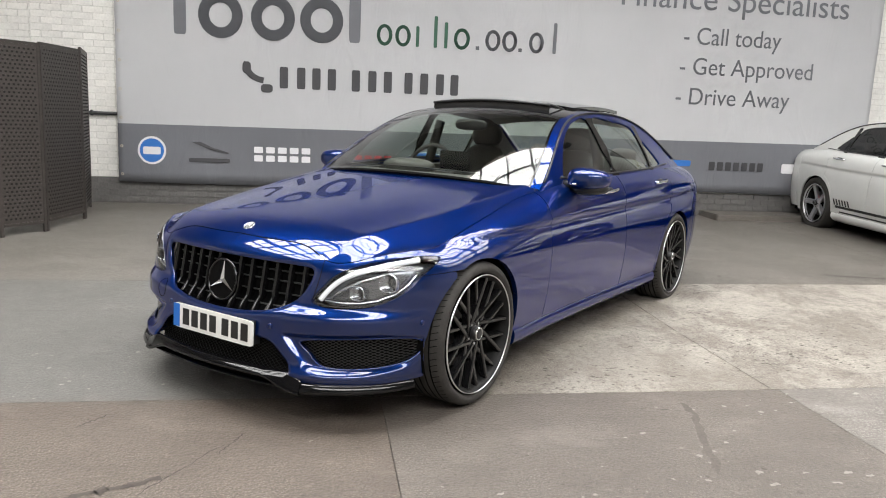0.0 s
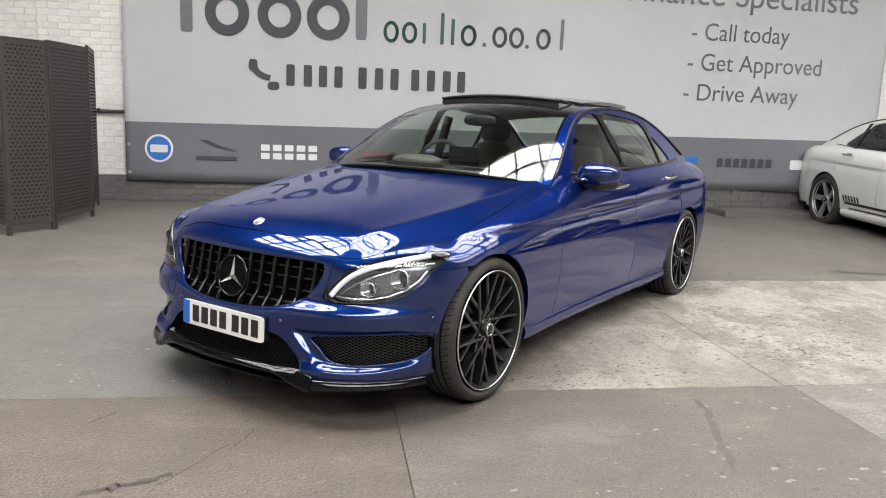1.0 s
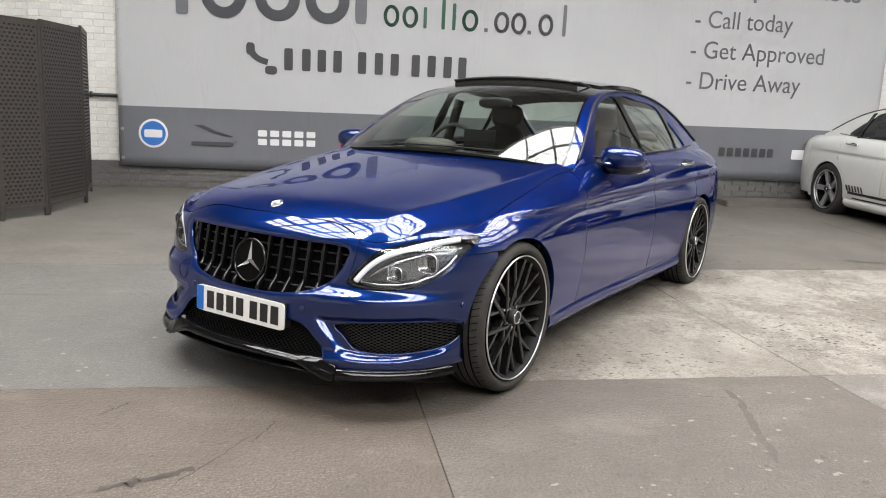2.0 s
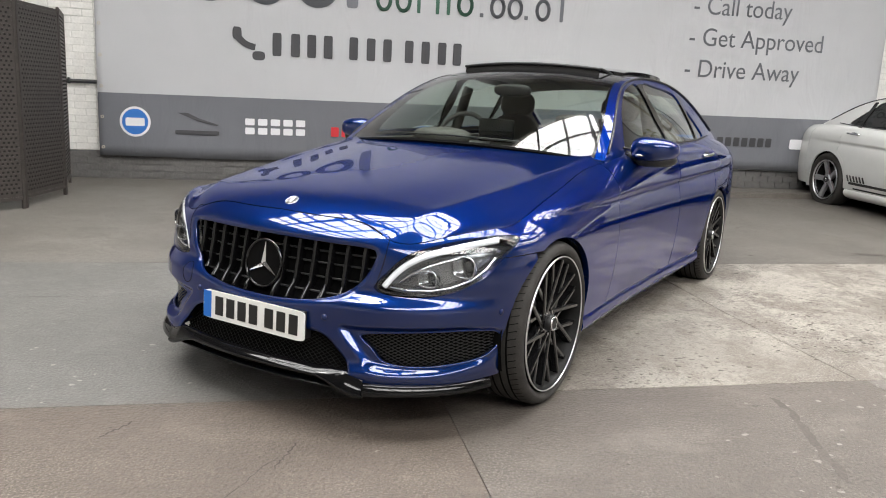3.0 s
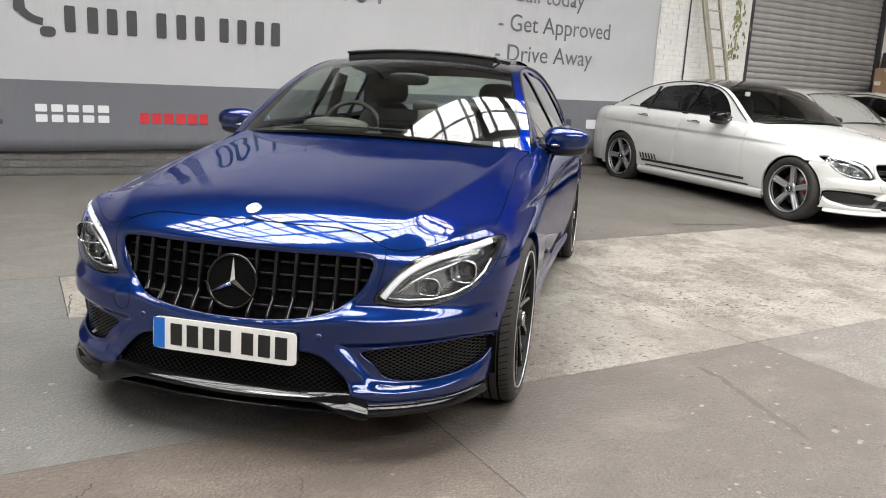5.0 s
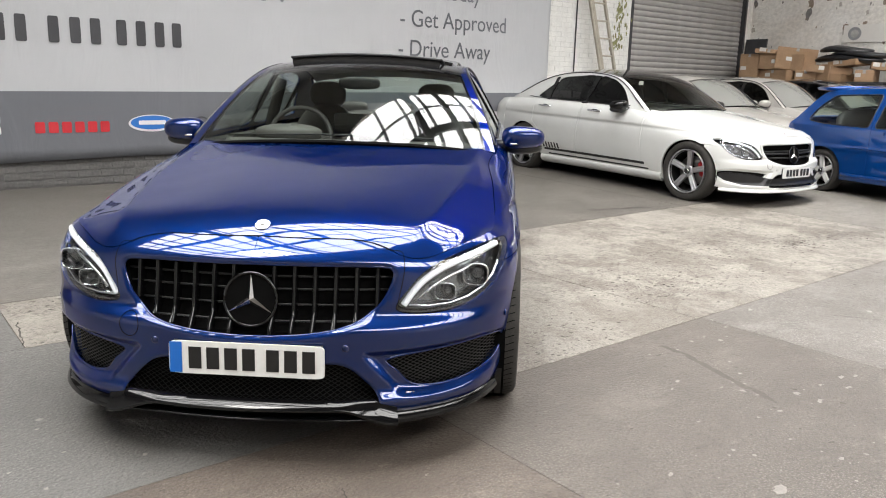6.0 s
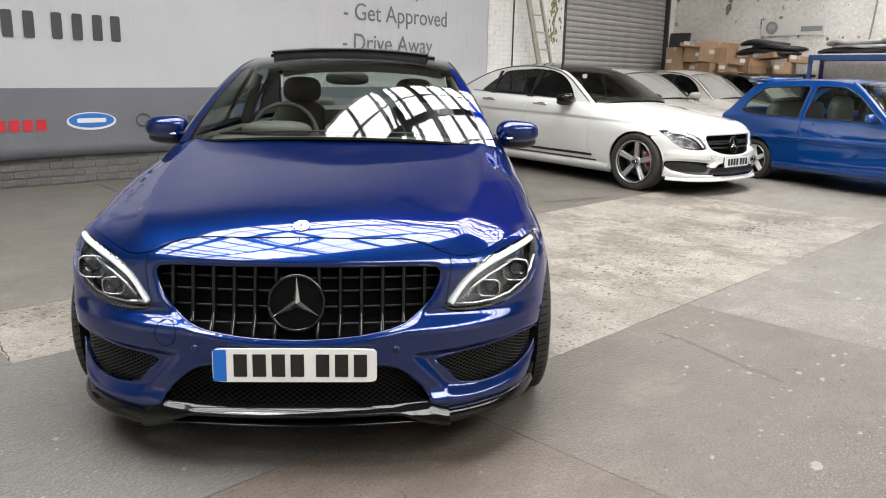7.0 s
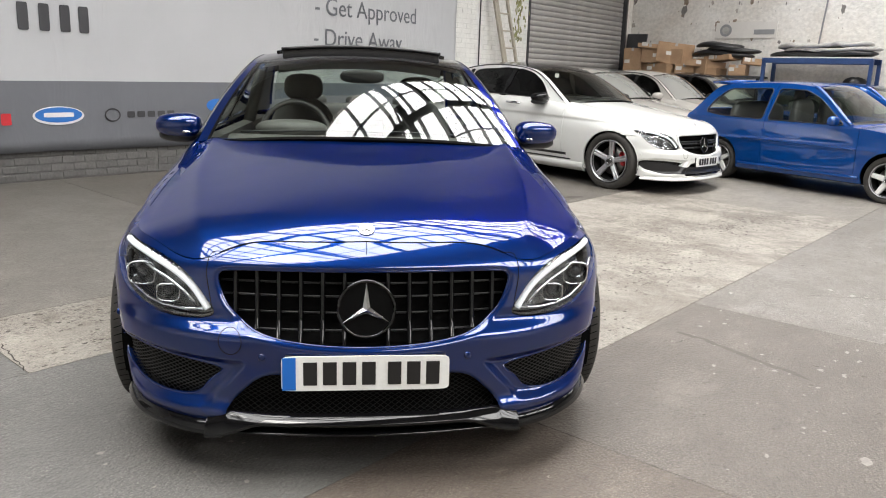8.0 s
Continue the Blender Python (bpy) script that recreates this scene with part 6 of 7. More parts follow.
            tube("intake_rim", [(sgn * x, nose_y(x, z) + 0.004, z) for x, z in INTAKE], 0.005, pm, intake, closed=True)
    pit = clip(moved(nose, 0.06), lambda v: in_cen(v) + 0.02)
    centre = panel("centre_intake", both(pit), M["shade_black"], car, "wide black centre air intake", 0.0)
    if detail:
        bm = bmesh.new()
        for fam in (1, -1):
            for k in range(-50, 60):
                pts = []
                for x in np.linspace(-0.42, 0.42, 110):
                    z = 0.28 + k * 0.014 + fam * x * 0.6
                    if 0.21 < z < 0.365 and near(cen_map, x, z) > 0:
                        pts.append(Vector((x, nose_y(x, z) + 0.035, z)))
                for a, c in zip(pts, pts[1:]):
                    if (a - c).length < 0.02:
                        bm.faces.new([bm.verts.new(p) for p in (a + Vector((0, 0, 0.0016)), c + Vector((0, 0, 0.0016)), c - Vector((0, 0, 0.0016)), a - Vector((0, 0, 0.0016)))])
        part("intake_mesh", bm, M["barrel_black"], centre, "black honeycomb mesh")

    if style == "star":
        # one wide black opening under the nose
        wide = inside(chamfered([(-0.01, 0.245), (0.40, 0.243), (0.70, 0.25), (0.80, 0.285), (0.835, 0.345), (0.80, 0.372), (0.62, 0.362), (0.50, 0.335), (0.42, 0.318), (-0.01, 0.315)], 0.02), XZ)
        for sgn in (1, -1):
            ins = clip(moved(nose, -0.003), wide)
            panel("bumper_insert", ins if sgn > 0 else mirrored(ins), M["satin_black"], car, "black air duct panel in the bumper", 0.01)
    # headlamps
    for sgn in (1, -1):
        o = (lambda q: q) if sgn > 0 else mirrored
        nose2 = memo("lamp nose", lambda: flank(0.35, float(t_at_y(-0.05)), 90, 90, 0.45))
        shape = where(in_lamp, nose_only)
        bowl = memo("bowl", lambda: clip(moved(nose2, 0.07), lambda v: shape(v) + 0.006))
        lamp = panel("headlamp", o(bowl), M["lamp_grey"], car, "clear headlamp with a bright curved light strip", 0.0)
        bez = memo("bezel", lambda: clip(moved(nose2, 0.012), lambda v: np.minimum(shape(v), 0.004 - shape(v))))
        panel("bezel", o(bez), M["lamp_dark"], lamp, "dark lamp bezel", 0.03)
        lens = panel("lens", o(memo("lens", lambda: clip(moved(nose2, 0.001), shape))), M["lens_glass"], lamp, "clear lens", 0.0)
        lens.visible_shadow = False

        def on(x, z, dep):
            q = np.linspace(0.3, 1.5, 500)
            p = lower(q, np.full(500, float(z)))
            y = float(np.interp(x, p[:, 0], p[:, 1]))
            return (sgn * x, y + dep, z)
        arc = [(0.499, 0.537), (0.520, 0.568), (0.548, 0.602), (0.585, 0.632), (0.632, 0.657), (0.682, 0.676), (0.735, 0.693), (0.80, 0.709)]
        sx = spline(range(len(arc)), [a for a, _ in arc])
        sz = spline(range(len(arc)), [b for _, b in arc])
        tube("light_strip", [on(float(sx(k)), float(sz(k)), 0.022) for k in np.linspace(0, len(arc) - 1, 48)], 0.0115, M["drl"], lamp, "white curved light guide", 8)
        tube("lower_strip", [on(x, z, 0.03) for x, z in ((0.515, 0.534), (0.58, 0.528), (0.65, 0.531), (0.71, 0.545), (0.76, 0.572), (0.795, 0.61), (0.81, 0.65))], 0.006, M["chrome"], lamp, "chrome lower edge", 6)
        # square-shouldered reflector bowls, each with a clear lens before it and a bright rim
        for cx, cz, rr, tall in ((0.735, 0.618, 0.043, 0.88), (0.635, 0.572, 0.036, 0.80)):
            c = Vector(on(cx, cz, 0.046))
            rim = [(rr * a, rr * tall * b) for a, b in oval(0, 0, 1.0, 1.0, 28, 3.4)]
            rings = [[Vector((a * k + sgn * 0.006 * j, dy, b * k)) for a, b in rim] for j, (k, dy) in enumerate(((1.0, -0.018), (0.86, 0.0), (0.62, 0.016), (0.25, 0.024)))]
            bm = bmesh.new()
            vs = [[bm.verts.new(q) for q in one] for one in rings]
            for p_, q_ in zip(vs, vs[1:]):
                for i in range(28):
                    bm.faces.new((p_[i], p_[(i + 1) % 28], q_[(i + 1) % 28], q_[i]))
            bm.faces.new(vs[-1])
            part("reflector", bm, M["satin_chrome"], lamp, "bright reflector bowl", False, Matrix.Translation(c))
            ellipsoid("projector", c + Vector((sgn * 0.006, 0.012, 0)), (rr * 0.5, rr * 0.4, rr * 0.5), M["lamp_dark"], lamp, "round projector lens", 2.0, 12)
            tube("reflector_rim", [c + Vector((a, -0.018, b)) for a, b in rim], 0.0032, M["chrome"], lamp, "", 6, True)
        for k in range(6):
            x = 0.592 + 0.025 * k
            c = Vector(on(x, 0.654 + 0.0082 * k, 0.034))
            ellipsoid("lamp_fin", c, (0.010, 0.02, 0.009), M["chrome"], lamp, "", 4, 6)
        tube("inner_blade", [on(x, z, 0.03) for x, z in ((0.545, 0.552), (0.585, 0.588), (0.635, 0.617), (0.685, 0.637), (0.74, 0.658))], 0.006, M["chrome"], lamp, "chrome blade beside the reflectors", 6)

    # splitter below the bumper: a blade with a rounded edge, an upper strip between two fins
    t = np.linspace(0, float(t_at_y(-0.40)), 80)
    e = 1e-3

    def ledge(ts, push, z):
        p = lower(ts, np.full_like(ts, 0.215))
        nrm = np.stack([PY(ts + e) - PY(ts - e), -(PX(ts + e) - PX(ts - e))], -1)
        nrm /= np.linalg.norm(nrm, axis=-1)[..., None]
        p[..., 0] += nrm[..., 0] * push
        p[..., 1] += nrm[..., 1] * push
        p[..., 2] = z
        return p
    plain_lip = style != "mesh"
    prof = [(-0.012, 0.208), (0.003, 0.203), (0.012, 0.196), (0.018, 0.185), (0.021, 0.174), (0.0195, 0.1695), (0.014, 0.168), (-0.03, 0.171)]
    blade_t = t if plain_lip else np.concatenate([np.linspace(*np.interp([0.462, 0.50], PX(t), t), 5)[:-1], t[PX(t) > 0.50]])
    dip = lambda ts: np.clip((0.66 - PX(ts)) / 0.17, 0, 1) * (0.0 if plain_lip else 0.006)
    blade = grid_mesh(np.stack([ledge(blade_t, d - 0.008 * np.clip((PX(blade_t) - 0.62) / 0.2, 0, 1), z - dip(blade_t) * (z < 0.19)) for d, z in prof], 1))
    if plain_lip:
        panel("splitter", both(blade), pm, car, "painted splitter lip", 0.0)
        tc_ = t[PX(t) < 0.30]
        prof = [(-0.01, 0.2365), (0.008, 0.2325), (0.015, 0.226), (0.012, 0.2215), (-0.01, 0.219)]
        panel("splitter_strip", both(grid_mesh(np.stack([ledge(tc_, d, z) for d, z in prof], 1))), gb, car, "gloss black strip above the splitter", 0.0)
    else:
        for sgn in (1, -1):
            panel("splitter_blade", blade if sgn > 0 else mirrored(blade), gb, car, "gloss black outer blade of the splitter", 0.0)
        # sloping middle plate that dips into a point beside each blade, with a thin lower lip under it
        tc_ = np.linspace(0, float(np.interp(0.486, PX(t), t)), 70)
        q = np.clip((PX(tc_) - 0.30) / 0.18, 0, 1)
        edge = 0.214 - 0.050 * q * q * (3 - 2 * q)
        flat = np.full_like(tc_, 0.0)
        back = 0.239 - 0.02 * np.clip((PX(tc_) - 0.42) / 0.06, 0, 1)
        rows_ = [(-0.016, back), (0.001 + 0.008 * q, back - 0.006), (0.019 + 0.009 * q, edge + 0.004), (0.022 + 0.008 * q, edge), (0.018 + 0.008 * q, edge - 0.008), (-0.02 + flat, edge - 0.004)]
        panel("splitter_plate", both(grid_mesh(np.stack([ledge(tc_, d, z) for d, z in rows_], 1))), gb, car, "gloss black sloping plate of the splitter", 0.0)
        tl_ = tc_[PX(tc_) < 0.47]
        panel("splitter_lip", both(grid_mesh(np.stack([ledge(tl_, d, np.full_like(tl_, z)) for d, z in ((-0.05, 0.186), (0.004, 0.180), (0.010, 0.1765), (0.010, 0.1735), (0.004, 0.171), (-0.06, 0.170))], 1))), gb, car, "thin black lower lip", 0.0)

    yp = -0.776
    number_plate(car, Matrix.Translation((0, yp, 0.372)) @ pose(0, 0, 0, -2, 0, 0), style != "star")
    part("plate_holder", boxed(-0.25, 0.25, yp + 0.004, yp + 0.05, 0.322, 0.424), M["satin_black"], car, "black plate holder")
    for x in (0.322, -0.322):
        c = Vector((x, nose_y(x, 0.414) - 0.001, 0.414))
        ellipsoid("parking_sensor", c, (0.012, 0.005, 0.012), pm, car, "", 2.2, 8)
    for x in (0.846, -0.846):
        ellipsoid("parking_sensor", (x, nose_y(abs(x), 0.455), 0.455), (0.006, 0.012, 0.012), pm, car, "", 2.2, 8)
    tow = [(-0.421 + 0.036 * c, 0.457 + 0.04 * s) for c, s in ((math.cos(w), math.sin(w)) for w in np.linspace(0, 2 * math.pi, 24, endpoint=False))]
    # the seam's shade drawn as a thin near-black line
    tube("tow_cover", [(x, nose_y(x, z) - 0.0005, z) for x, z in tow], 0.0013, M["shade_black"], car, "dark line for the shaded seam of the round tow cover", 5, True)

    # mirrors, handles, wipers
    for sgn in (1, -1):
        def bend(p):
            p = p.copy()
            p[..., 2] *= 1 - 0.22 * (p[..., 0] * sgn * 0.5 + 0.5)
            p[..., 1] += 0.35 * (p[..., 0] * sgn) ** 2 * (p[..., 0] * sgn > 0)
            return p
        mir = ellipsoid("door_mirror", (sgn * 0.93, 1.035, 0.998), (0.115, 0.08, 0.068), M["gloss_black"] if style == "star" else pm, sides[sgn][0], "painted door mirror with a chrome edge", 2.7, 16, bend)
        ellipsoid("mirror_base", (sgn * 0.935, 1.05, 0.948), (0.1, 0.068, 0.042), M["satin_black"], mir, "", 2.6, 12, bend)
        tube("indicator", [(sgn * (0.86 + 0.16 * q), 0.962 + 0.10 * q**2.2, 0.968 + 0.01 * q) for q in np.linspace(0, 1, 14)], 0.0065, M["chrome"], mir, "bright strip on the mirror", 6)
        bm = rod(bmesh.new(), (sgn * 0.79, 1.02, 0.962), (sgn * 0.88, 1.03, 0.955), 0.024, 10, 0.02)
        part("mirror_arm", bm, M["satin_black"], mir, "black mirror arm", True)
        for ob_door, y0 in ((sides[sgn][0], 1.40), (sides[sgn][1], 2.335)):
            zc = 0.902 if y0 < 2 else 0.917
            tq = float(t_at_y(y0 + 0.11))
            bx = float(lower(np.array(tq), np.array(zc))[0])
            tube("door_handle", [(sgn * (bx + 0.005 + 0.026 * math.sin(math.pi * q) ** 0.5), y0 + 0.23 * q, zc + 0.008 * q) for q in np.linspace(0, 1, 14)], 0.011, M["chrome"], ob_door, "chrome door handle", 8, flat=0.8)
            # black oval on the door puts in the shade behind the handle
            ellipsoid("handle_cup", (sgn * (bx + 0.0), y0 + 0.11, zc), (0.004, 0.07, 0.024), M["satin_black"], ob_door, "dark oval for the shaded handle recess", 2.2, 8)
    for x0, x1 in ((0.55, -0.02), (0.0, -0.58)):
        tube("wiper", [(x, 0.66 + 0.13 * (x / 0.7) ** 2, float(_mid(0.66)) + 0.028 - 0.03 * (x / 0.7) ** 2 + 0.004) for x in np.linspace(x0, x1, 12)], 0.005, M["satin_black"], car, "black wiper blade", 6)

    # cabin
    if windows == "clear" and detail:
        bm = bmesh.new()
        pr = [(0.80, 0.70), (0.82, 0.92), (0.98, 0.962), (1.12, 0.955), (1.22, 0.90), (1.24, 0.60)]
        rows = [[bm.verts.new((x, y - 0.12 * (1 - (x / 0.72) ** 2) * (y < 0.9), z)) for y, z in pr] for x in np.linspace(-0.67, 0.67, 13)]
        for a, c in zip(rows, rows[1:]):
            for k in range(len(pr) - 1):
                bm.faces.new((a[k], a[k + 1], c[k + 1], c[k]))
        bmesh.ops.recalc_face_normals(bm, faces=bm.faces)
        dash = part("dashboard", bm, M["trim"], car, "dark padded dashboard", True)
        ellipsoid("binnacle", (-0.37, 1.13, 0.985), (0.19, 0.1, 0.05), M["trim"], dash, "", 2.4, 10)
        bm = box(bmesh.new(), -0.11, 0.11, 1.10, 1.12, 0.97, 1.10, bevel=0.006)
        part("screen", bm, M["gloss_black"], dash, "upright black display")
        wheel_pts = [(-0.37 + 0.185 * math.cos(w), 1.36 + 0.06 * math.sin(w), 0.94 + 0.175 * math.sin(w)) for w in np.linspace(0, 2 * math.pi, 32, endpoint=False)]
        sw = tube("steering_wheel", wheel_pts, 0.014, M["leather"], car, "black leather steering wheel", 8, True)
        bm = bmesh.new()
        for a, c in (((-0.55, 1.36, 0.94), (-0.19, 1.36, 0.94)), ((-0.37, 1.36, 0.94), (-0.37, 1.31, 0.78))):
            rod(bm, a, c, 0.018, 8)
        bmesh.ops.create_uvsphere(bm, u_segments=12, v_segments=8, radius=0.065, matrix=Matrix.Translation((-0.37, 1.34, 0.94)))
        part("wheel_spokes", bm, M["leather"], sw, "", True)
        for x in (-0.37, 0.37):
            seat = ellipsoid("front_seat", (x, 1.72, 0.52), (0.25, 0.27, 0.10), M["leather"], car, "black leather front seat", 3, 12)
            bk = ellipsoid("backrest", (x, 2.02, 0.80), (0.24, 0.085, 0.32), M["leather"], seat, "", 2.8, 14, lambda p: np.stack([p[..., 0] * (1 - 0.16 * np.clip(p[..., 2], 0, 1)), p[..., 1] + 0.9 * p[..., 2], p[..., 2]], -1))
            ellipsoid("headrest", (x, 2.12, 1.185), (0.125, 0.055, 0.085), M["leather"], seat, "", 2.8, 12)
        ellipsoid("rear_seat", (0, 2.75, 0.52), (0.62, 0.25, 0.1), M["leather"], car, "black leather rear bench", 4, 12)
        ellipsoid("rear_backrest", (0, 3.02, 0.76), (0.62, 0.09, 0.30), M["leather"], car, "", 4, 12)
        for x in (-0.36, 0.0, 0.36):
            ellipsoid("rear_headrest", (x, 3.04, 1.07), (0.11, 0.045, 0.05), M["leather"], car, "", 2.8, 10)
        panel("headlining", moved(top_sheet(1.44, 2.62, 10, -0.93, 0.93, 12), 0.04), M["lining"], car, "pale roof lining", 0.0)
        mirror_c = top_point(np.array(1.30), np.array(0.0)) + np.array([0, 0.09, -0.07])
        ellipsoid("rear_view_mirror", mirror_c, (0.12, 0.02, 0.036), M["satin_black"], car, "black rear-view mirror", 3, 10)
        for sgn in (1, -1):
            box_bm = boxed(min(sgn * 0.70, sgn * 0.78), max(sgn * 0.70, sgn * 0.78), 0.85, 3.0, 0.45, 0.955)
            part("door_card", box_bm, M["trim"], car, "dark inner door trim")
            tube("belt_post", [(sgn * 0.60, 1.82, 1.28), (sgn * 0.68, 1.80, 0.98)], 0.035, M["trim"], car, "inner door post", 6)
    else:
        bm = boxed(-0.70, 0.70, 0.95, 3.05, 0.45, 0.94)
        part("cabin", bm, M["trim"], car, "dark cabin interior")
        for x in (-0.37, 0.37):
            ellipsoid("front_seat", (x, 2.05, 0.95), (0.22, 0.1, 0.3), M["leather"], car, "", 2.8, 8)
    return car


car = saloon("saloon_car", "glossy dark blue saloon car with a black barred grille, on concrete", "blue_paint", Matrix.Identity(4), "mesh", "glass")
# raised sunroof: wind deflector and the panel slid back above the roof
cx = np.linspace(-0.44, 0.44, 24)
front_arc = lambda x, dy, z: (x, 1.50 - 0.05 * (1 - (x / 0.5) ** 2) + dy, z - 0.03 * (x / 0.5) ** 2)
tube("deflector_bar", [front_arc(x, 0.012, 1.427) for x in cx], 0.009, M["satin_black"], car, "black bar along the raised wind deflector", 8, flat=1.6)
deflector = panel("sunroof_deflector", grid_mesh(np.array([[front_arc(x, 0.012 - 0.25 * (1.43 - z), z) for x in cx] for z in (1.428, 1.40, 1.37)])), M["net"], car, "brown net of the raised wind deflector", 0.0)
for sgn in (1, -1):
    tube("deflector_arm", [front_arc(sgn * 0.445, 0.012, 1.43), (sgn * 0.45, 1.60, 1.395), (sgn * 0.45, 1.74, 1.375)], 0.008, M["satin_black"], car, "", 6)
Y, Aa = np.meshgrid(np.linspace(1.72, 2.42, 14), np.linspace(-0.86, 0.86, 18), indexing="ij")
pts = top_point(Y, Aa)
pts[..., 2] += 0.014 + 0.026 * ((Y - 1.72) / 0.7) ** 1.2
sun_panel = panel("sunroof_panel", grid_mesh(pts), M["roof_glass"], car, "black glass sunroof panel slid back and raised", 0.022)
# ---- other parked cars ----
white_car = saloon("saloon_car", "white saloon car with black roof and dark tinted windows", "white_paint", pose(3.597, 6.144, 0.045, 1.2, 0, 38.2), "star", "glass", "tint", True, "parked cars")
for y0, y1, z0, z1 in ((0.62, 2.38, 0.335, 0.365), (0.55, 2.3, 0.283, 0.30)):
    Ts, Qs = np.meshgrid(np.linspace(float(t_at_y(y0)), float(t_at_y(y1)), 40), np.linspace(0, 1, 3), indexing="ij")
    p = lower(Ts, z0 + (z1 - z0) * Qs)
    p[..., 0] += 0.004
    panel("side_stripe", mirrored(grid_mesh(p)), M["satin_black"], white_car, "black stripe along the sill", 0.0)
for k in range(6):
    Ts, Qs = np.meshgrid(np.linspace(float(t_at_y(2.40 - k * 0.055)), float(t_at_y(2.37 - k * 0.055)), 3), np.linspace(0, 1, 4), indexing="ij")
    p = lower(Ts, 0.37 + 0.07 * Qs)
    p[..., 0] += 0.004
    p[..., 1] += 0.03 * Qs
    panel("stripe_block", mirrored(grid_mesh(p)), M["satin_black"], white_car, "short black slanted stripe", 0.0)
part("screen_sticker", boxed(-0.42, -0.34, 1.22, 1.225, 1.24, 1.29), M["sign_white"], white_car, "small white sticker inside the windscreen")
SMALL = Matrix.Diagonal((0.84, 0.8, 0.93, 1))
saloon("saloon_car", "dusty pale silver car parked behind a white saloon", "silver_paint", WALL @ pose(8.95, 2.8, rise(8.95, 4.0), 1.5, 0, -3) @ SMALL, "plain", None, "clear", False, "parked cars")
saloon("saloon_car", "dusty pale grey car with dark side windows", "silver_paint", WALL @ pose(10.48, 2.5, rise(10.48, 4.0), 1.5, 0, -3) @ SMALL, "plain", None, "tint", False, "parked cars")
saloon("saloon_car", "dark grey car parked at the end of the row", "dark_paint", WALL @ pose(11.98, 2.2, rise(11.98, 4.0), 1.2, 0, -3) @ SMALL, "plain", None, "tint", False, "parked cars")


def side_fn(y, z, half=0.79):
    """Half width of the small hatchback at a place on its side."""
    f = np.clip((-0.25 - y) / 0.45, 0, 1)
    r = np.clip((y - 2.7) / 0.35, 0, 1)
    x = half - 0.10 * f**2 - 0.05 * r**2 - 0.05 * np.clip((0.35 - z) / 0.2, 0, 1) ** 2
    x = x - 0.012 * np.clip((z - 0.6) / 0.3, 0, 1) - 0.40 * np.clip(z - 0.87, 0, 1) - 0.25 * np.clip(z - 0.87, 0, 1) ** 2
    return x + 0.008 * np.exp(-((z - 0.60) / 0.025) ** 2)


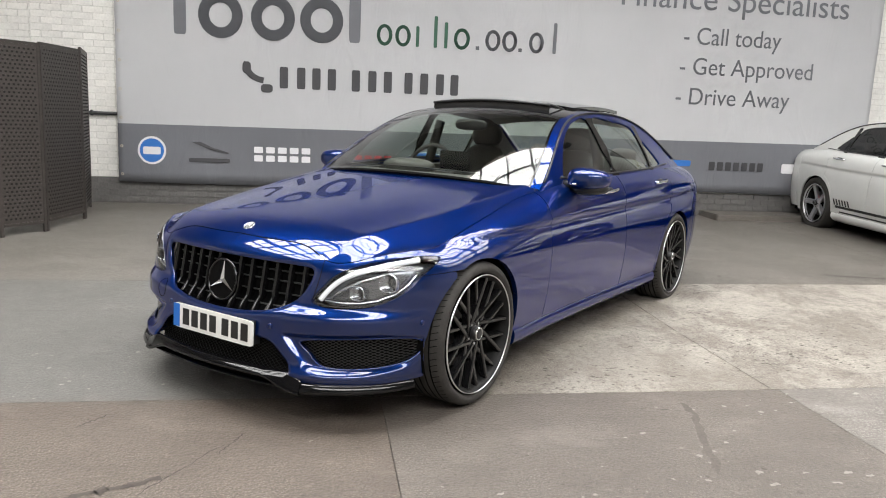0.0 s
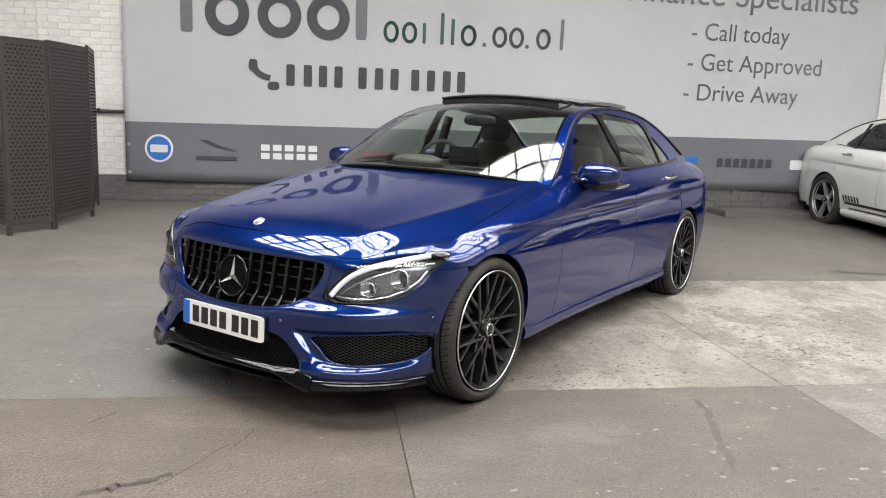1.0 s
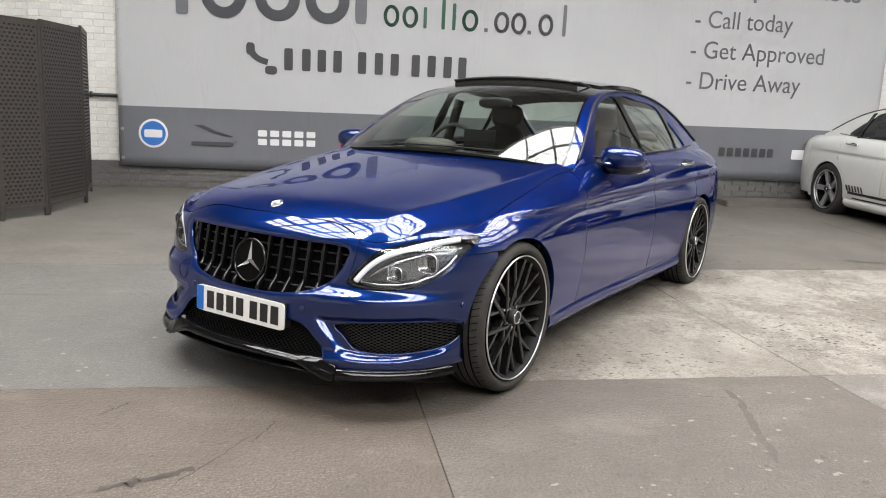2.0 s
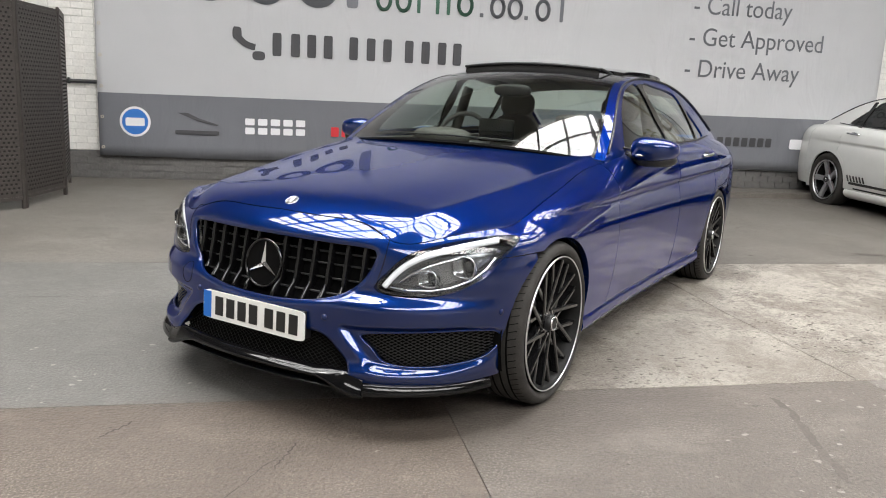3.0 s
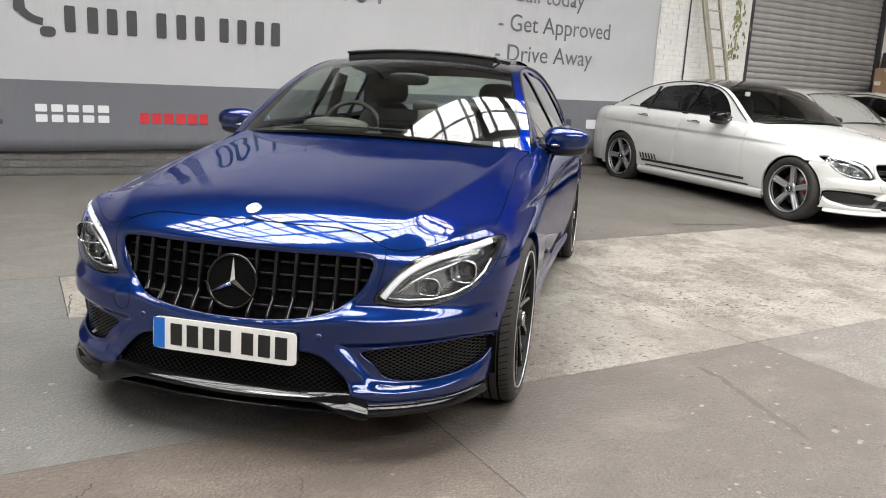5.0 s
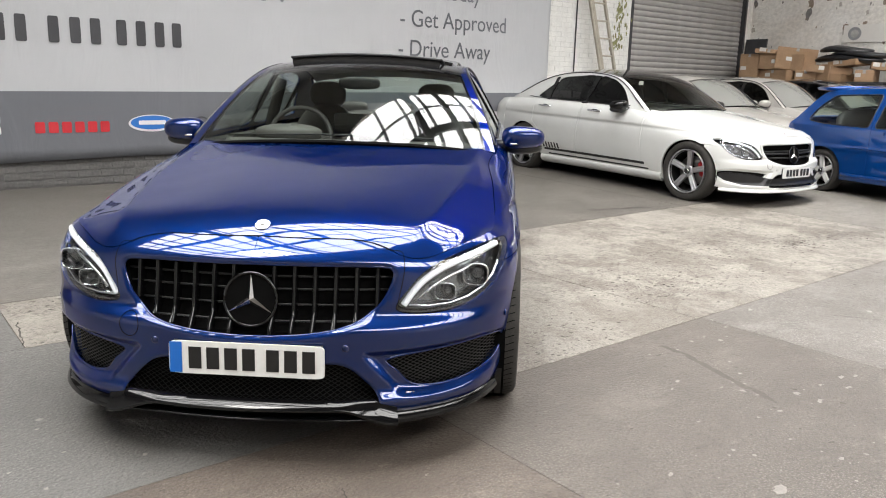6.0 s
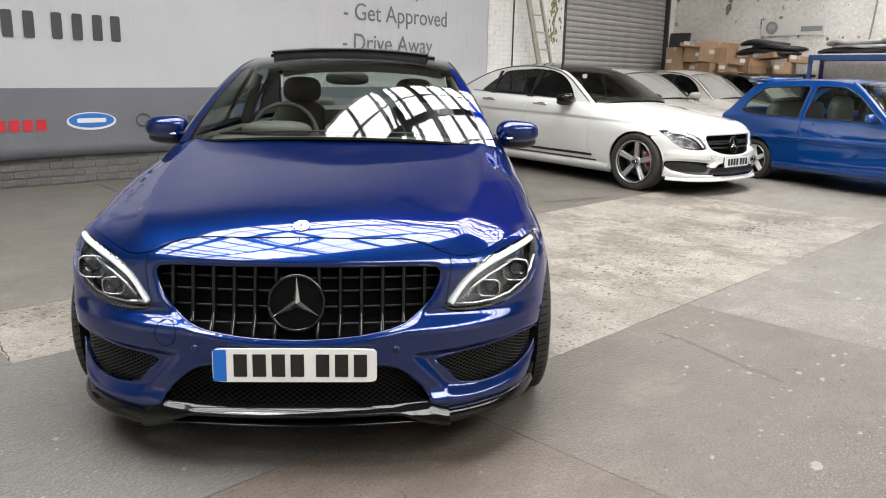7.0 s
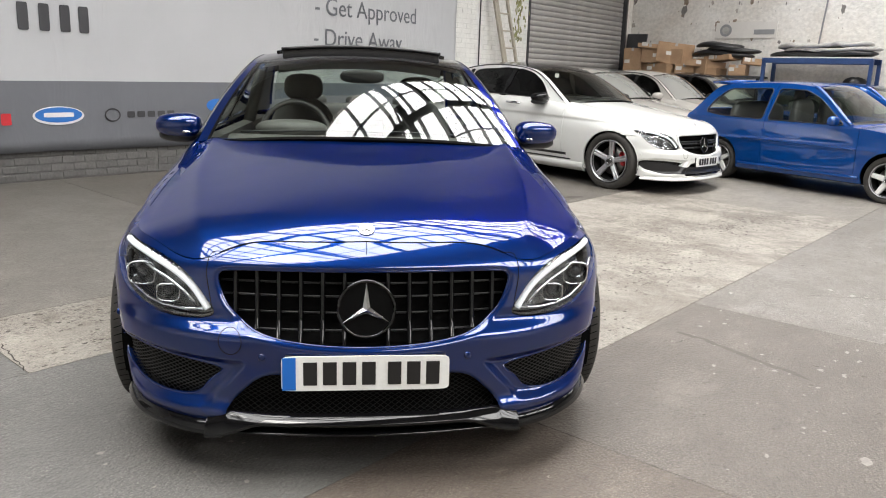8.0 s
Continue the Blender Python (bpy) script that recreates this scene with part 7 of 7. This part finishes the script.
def hatchback(m):
    car = thing("hatchback_car", "small bright blue three-door hatchback with white alloy wheels", "car", "parked cars", m=m)
    pm = M["sky_paint"]
    top_line = [(-0.66, 0.30), (-0.69, 0.50), (-0.66, 0.64), (-0.56, 0.71), (-0.2, 0.78), (0.3, 0.855), (0.52, 0.885), (0.80, 1.09), (1.08, 1.28), (1.25, 1.34), (1.6, 1.365), (2.1, 1.355), (2.52, 1.32), (2.70, 1.20), (2.90, 0.95), (3.0, 0.86), (3.02, 0.60), (2.98, 0.30)]
    sk = list(range(len(top_line)))
    sy, sz = spline(sk, [a for a, _ in top_line]), spline(sk, [b for _, b in top_line])
    q = np.linspace(0, len(sk) - 1, 120)
    outline = [(float(sy(k)), float(sz(k))) for k in q] + [(2.98, 0.2), (-0.6, 0.2)]
    Y, Z = np.meshgrid(np.linspace(-0.75, 3.1, 160), np.linspace(0.19, 1.4, 70), indexing="ij")
    v, f = grid_mesh(np.stack([side_fn(Y, Z), Y, Z], -1))
    side = clip((v, f[:, ::-1]), inside(outline, YZ))
    wins = [chamfered([(0.60, 0.885), (1.66, 0.885), (1.65, 1.295), (1.26, 1.285), (1.02, 1.185)], 0.05), chamfered([(1.74, 0.885), (2.42, 0.90), (2.68, 0.935), (2.58, 1.12), (2.42, 1.265), (1.74, 1.295)], 0.06)]
    shell = side
    for w in wins:
        shell = clip(shell, minus(inside(w, YZ)))
    ar = lambda yc: (lambda v: 0.315 - np.hypot(v[:, 1] - yc, v[:, 2] - 0.29))
    shell = clips(shell, minus(ar(0.0)), minus(ar(2.38)))
    for sgn in (1, -1):
        o = (lambda k: k) if sgn > 0 else mirrored
        wing = clip(shell, lambda v: 0.40 + 0.0 * v[:, 2] - v[:, 1])
        door = clips(shell, lambda v: v[:, 1] - 0.405, lambda v: 1.695 - v[:, 1])
        quarter = clip(shell, lambda v: v[:, 1] - 1.70)
        panel("wing", o(wing), pm, car, "", 0.02)
        dr = panel("door", o(door), pm, car, "", 0.02)
        panel("quarter_panel", o(quarter), pm, car, "", 0.02)
        for k, w in enumerate(wins):
            g = panel("side_window", o(moved(clip(side, inside(w, YZ)), 0.01)), M["side_glass"], dr if k == 0 else car, "", 0.0)
            g.visible_shadow = False
            tube("window_seal", [(sgn * (float(side_fn(np.array(a), np.array(b))) + 0.001), a, b) for a, b in w], 0.008, M["satin_black"], car, "black rubber window seal", 5, True)
        tube("rub_strip", [(sgn * (float(side_fn(np.array(a), np.array(0.60))) + 0.004), a, 0.60 + 0.012 * a) for a in np.linspace(0.42, 2.0, 20)], 0.009, pm, car, "", 6)
        tube("sill_strip", [(sgn * (float(side_fn(np.array(a), np.array(0.27))) + 0.008), a, 0.27) for a in np.linspace(0.34, 2.04, 20)], 0.022, pm, car, "painted sill moulding", 6)
        ellipsoid("door_mirror", (sgn * 0.86, 0.70, 0.93), (0.085, 0.06, 0.06), pm, car, "", 2.6, 10)
        part("door_handle", boxed(min(sgn * 0.785, sgn * 0.80), max(sgn * 0.785, sgn * 0.80), 1.50, 1.64, 0.80, 0.85, bevel=0.006), M["sky_paint"], car, "recessed door handle")
        for yc in (0.0, 2.38):
            bm = bmesh.new()
            rows = [[bm.verts.new((sgn * xx, yc + 0.325 * math.cos(w), 0.29 + 0.32 * math.sin(w))) for w in np.linspace(-0.3, math.pi + 0.3, 18)] for xx in (0.5, 0.77)]
            for i in range(17):
                bm.faces.new((rows[0][i], rows[0][i + 1], rows[1][i + 1], rows[1][i]))
            bm.faces.new(rows[0])
            part("wheel_housing", bm, M["shade_black"], car, "black wheel housing")
            wheel(car, sgn * 0.69, yc, 0.28, "plain", sgn, 0.4, 0.28)

    def strip(name, k0, k1, mat, depth=0.02, inset=0.0, n=24):
        K, Aq = np.meshgrid(np.linspace(k0, k1, n), np.linspace(-1, 1, 25), indexing="ij")
        yy, zz = sy(K), sz(K)
        p = np.stack([Aq * (side_fn(yy, zz) - inset), yy - 0.07 * (1 - Aq**2) * (K < 9) + 0.05 * (1 - Aq**2) * (K > 12.5), zz + 0.03 * (1 - np.abs(Aq) ** 2.5) * (zz > 0.6)], -1)
        return panel(name, grid_mesh(p), mat, car, "", depth)
    strip("bonnet", 3.0, 6.0, pm)
    strip("front_bumper", 0.0, 2.98, pm)
    strip("windscreen", 6.05, 8.6, M["screen_glass"], 0.0, 0.05).visible_shadow = False
    strip("scuttle", 5.9, 6.2, M["satin_black"], 0.01)
    strip("roof", 8.6, 12.0, pm)
    strip("rear_window", 12.3, 14.0, M["screen_glass"], 0.0, 0.06).visible_shadow = False
    strip("tailgate", 14.0, 17.0, pm)
    strip("spoiler", 11.8, 12.4, pm, 0.04)
    part("roof_spoiler", prism(bmesh.new(), chamfered([(-0.56, 1.325), (0.56, 1.325), (0.60, 1.365), (0.3, 1.392), (-0.3, 1.392), (-0.60, 1.365)], 0.015), 2.46, 2.74), pm, car, "painted roof spoiler", True)
    for sgn in (1, -1):
        tube("screen_post", [(sgn * (float(side_fn(sy(k), sz(k))) - 0.02), float(sy(k)), float(sz(k))) for k in np.linspace(6.0, 8.7, 16)], 0.028, pm, car, "", 8)
        part("headlamp", boxed(min(sgn * 0.4, sgn * 0.66), max(sgn * 0.4, sgn * 0.66), -0.69, -0.58, 0.53, 0.66, bevel=0.02), M["lens_glass"], car)
    # underside in near-black, its shade put into the colour
    part("floor_pan", boxed(-0.6, 0.6, -0.5, 2.9, 0.17, 0.4), M["shade_black"], car, "underside and floor pan, near-black for shade")
    part("cabin", boxed(-0.68, 0.68, 0.6, 2.85, 0.3, 0.80), M["trim"], car, "dark cabin interior")
    for x in (-0.33, 0.33):
        st = ellipsoid("front_seat", (x, 1.45, 0.92), (0.22, 0.09, 0.27), M["leather"], car, "dark cloth front seat", 2.8, 10)
        ellipsoid("headrest", (x, 1.52, 1.21), (0.11, 0.045, 0.07), M["leather"], st, "", 2.6, 8)
    ellipsoid("rear_seat", (0, 2.35, 0.88), (0.6, 0.09, 0.22), M["leather"], car, "dark cloth rear seat", 3.4, 10)
    return car


hatch = hatchback(pose(6.56, 5.22, 0.02, 0.4, 0, 27) @ Matrix.Scale(0.95, 4))
far_hatch = copy_thing(hatch, WALL @ pose(11.55, -0.55, rise(11.5, 0), 0.4, 0, -6))
tagged(far_hatch, "bright blue hatchback half hidden behind another")
# ---- bricks of the wall, last ----
lay(-3.35, -2.37, 0.462, 2.7, "white_brick")
lay(-4.6, -3.36, 1.5, 3.1, "white_brick", False)
lay(-3.35, 2.3, 0.09, 0.44, "dark_brick", True, 0.004)
lay(2.3, 9.3, 0.165, 0.44, "dark_brick", False, 0.004)
lay(7.32, 9.34, 0.462, 3.3, "white_brick", False, -0.005)
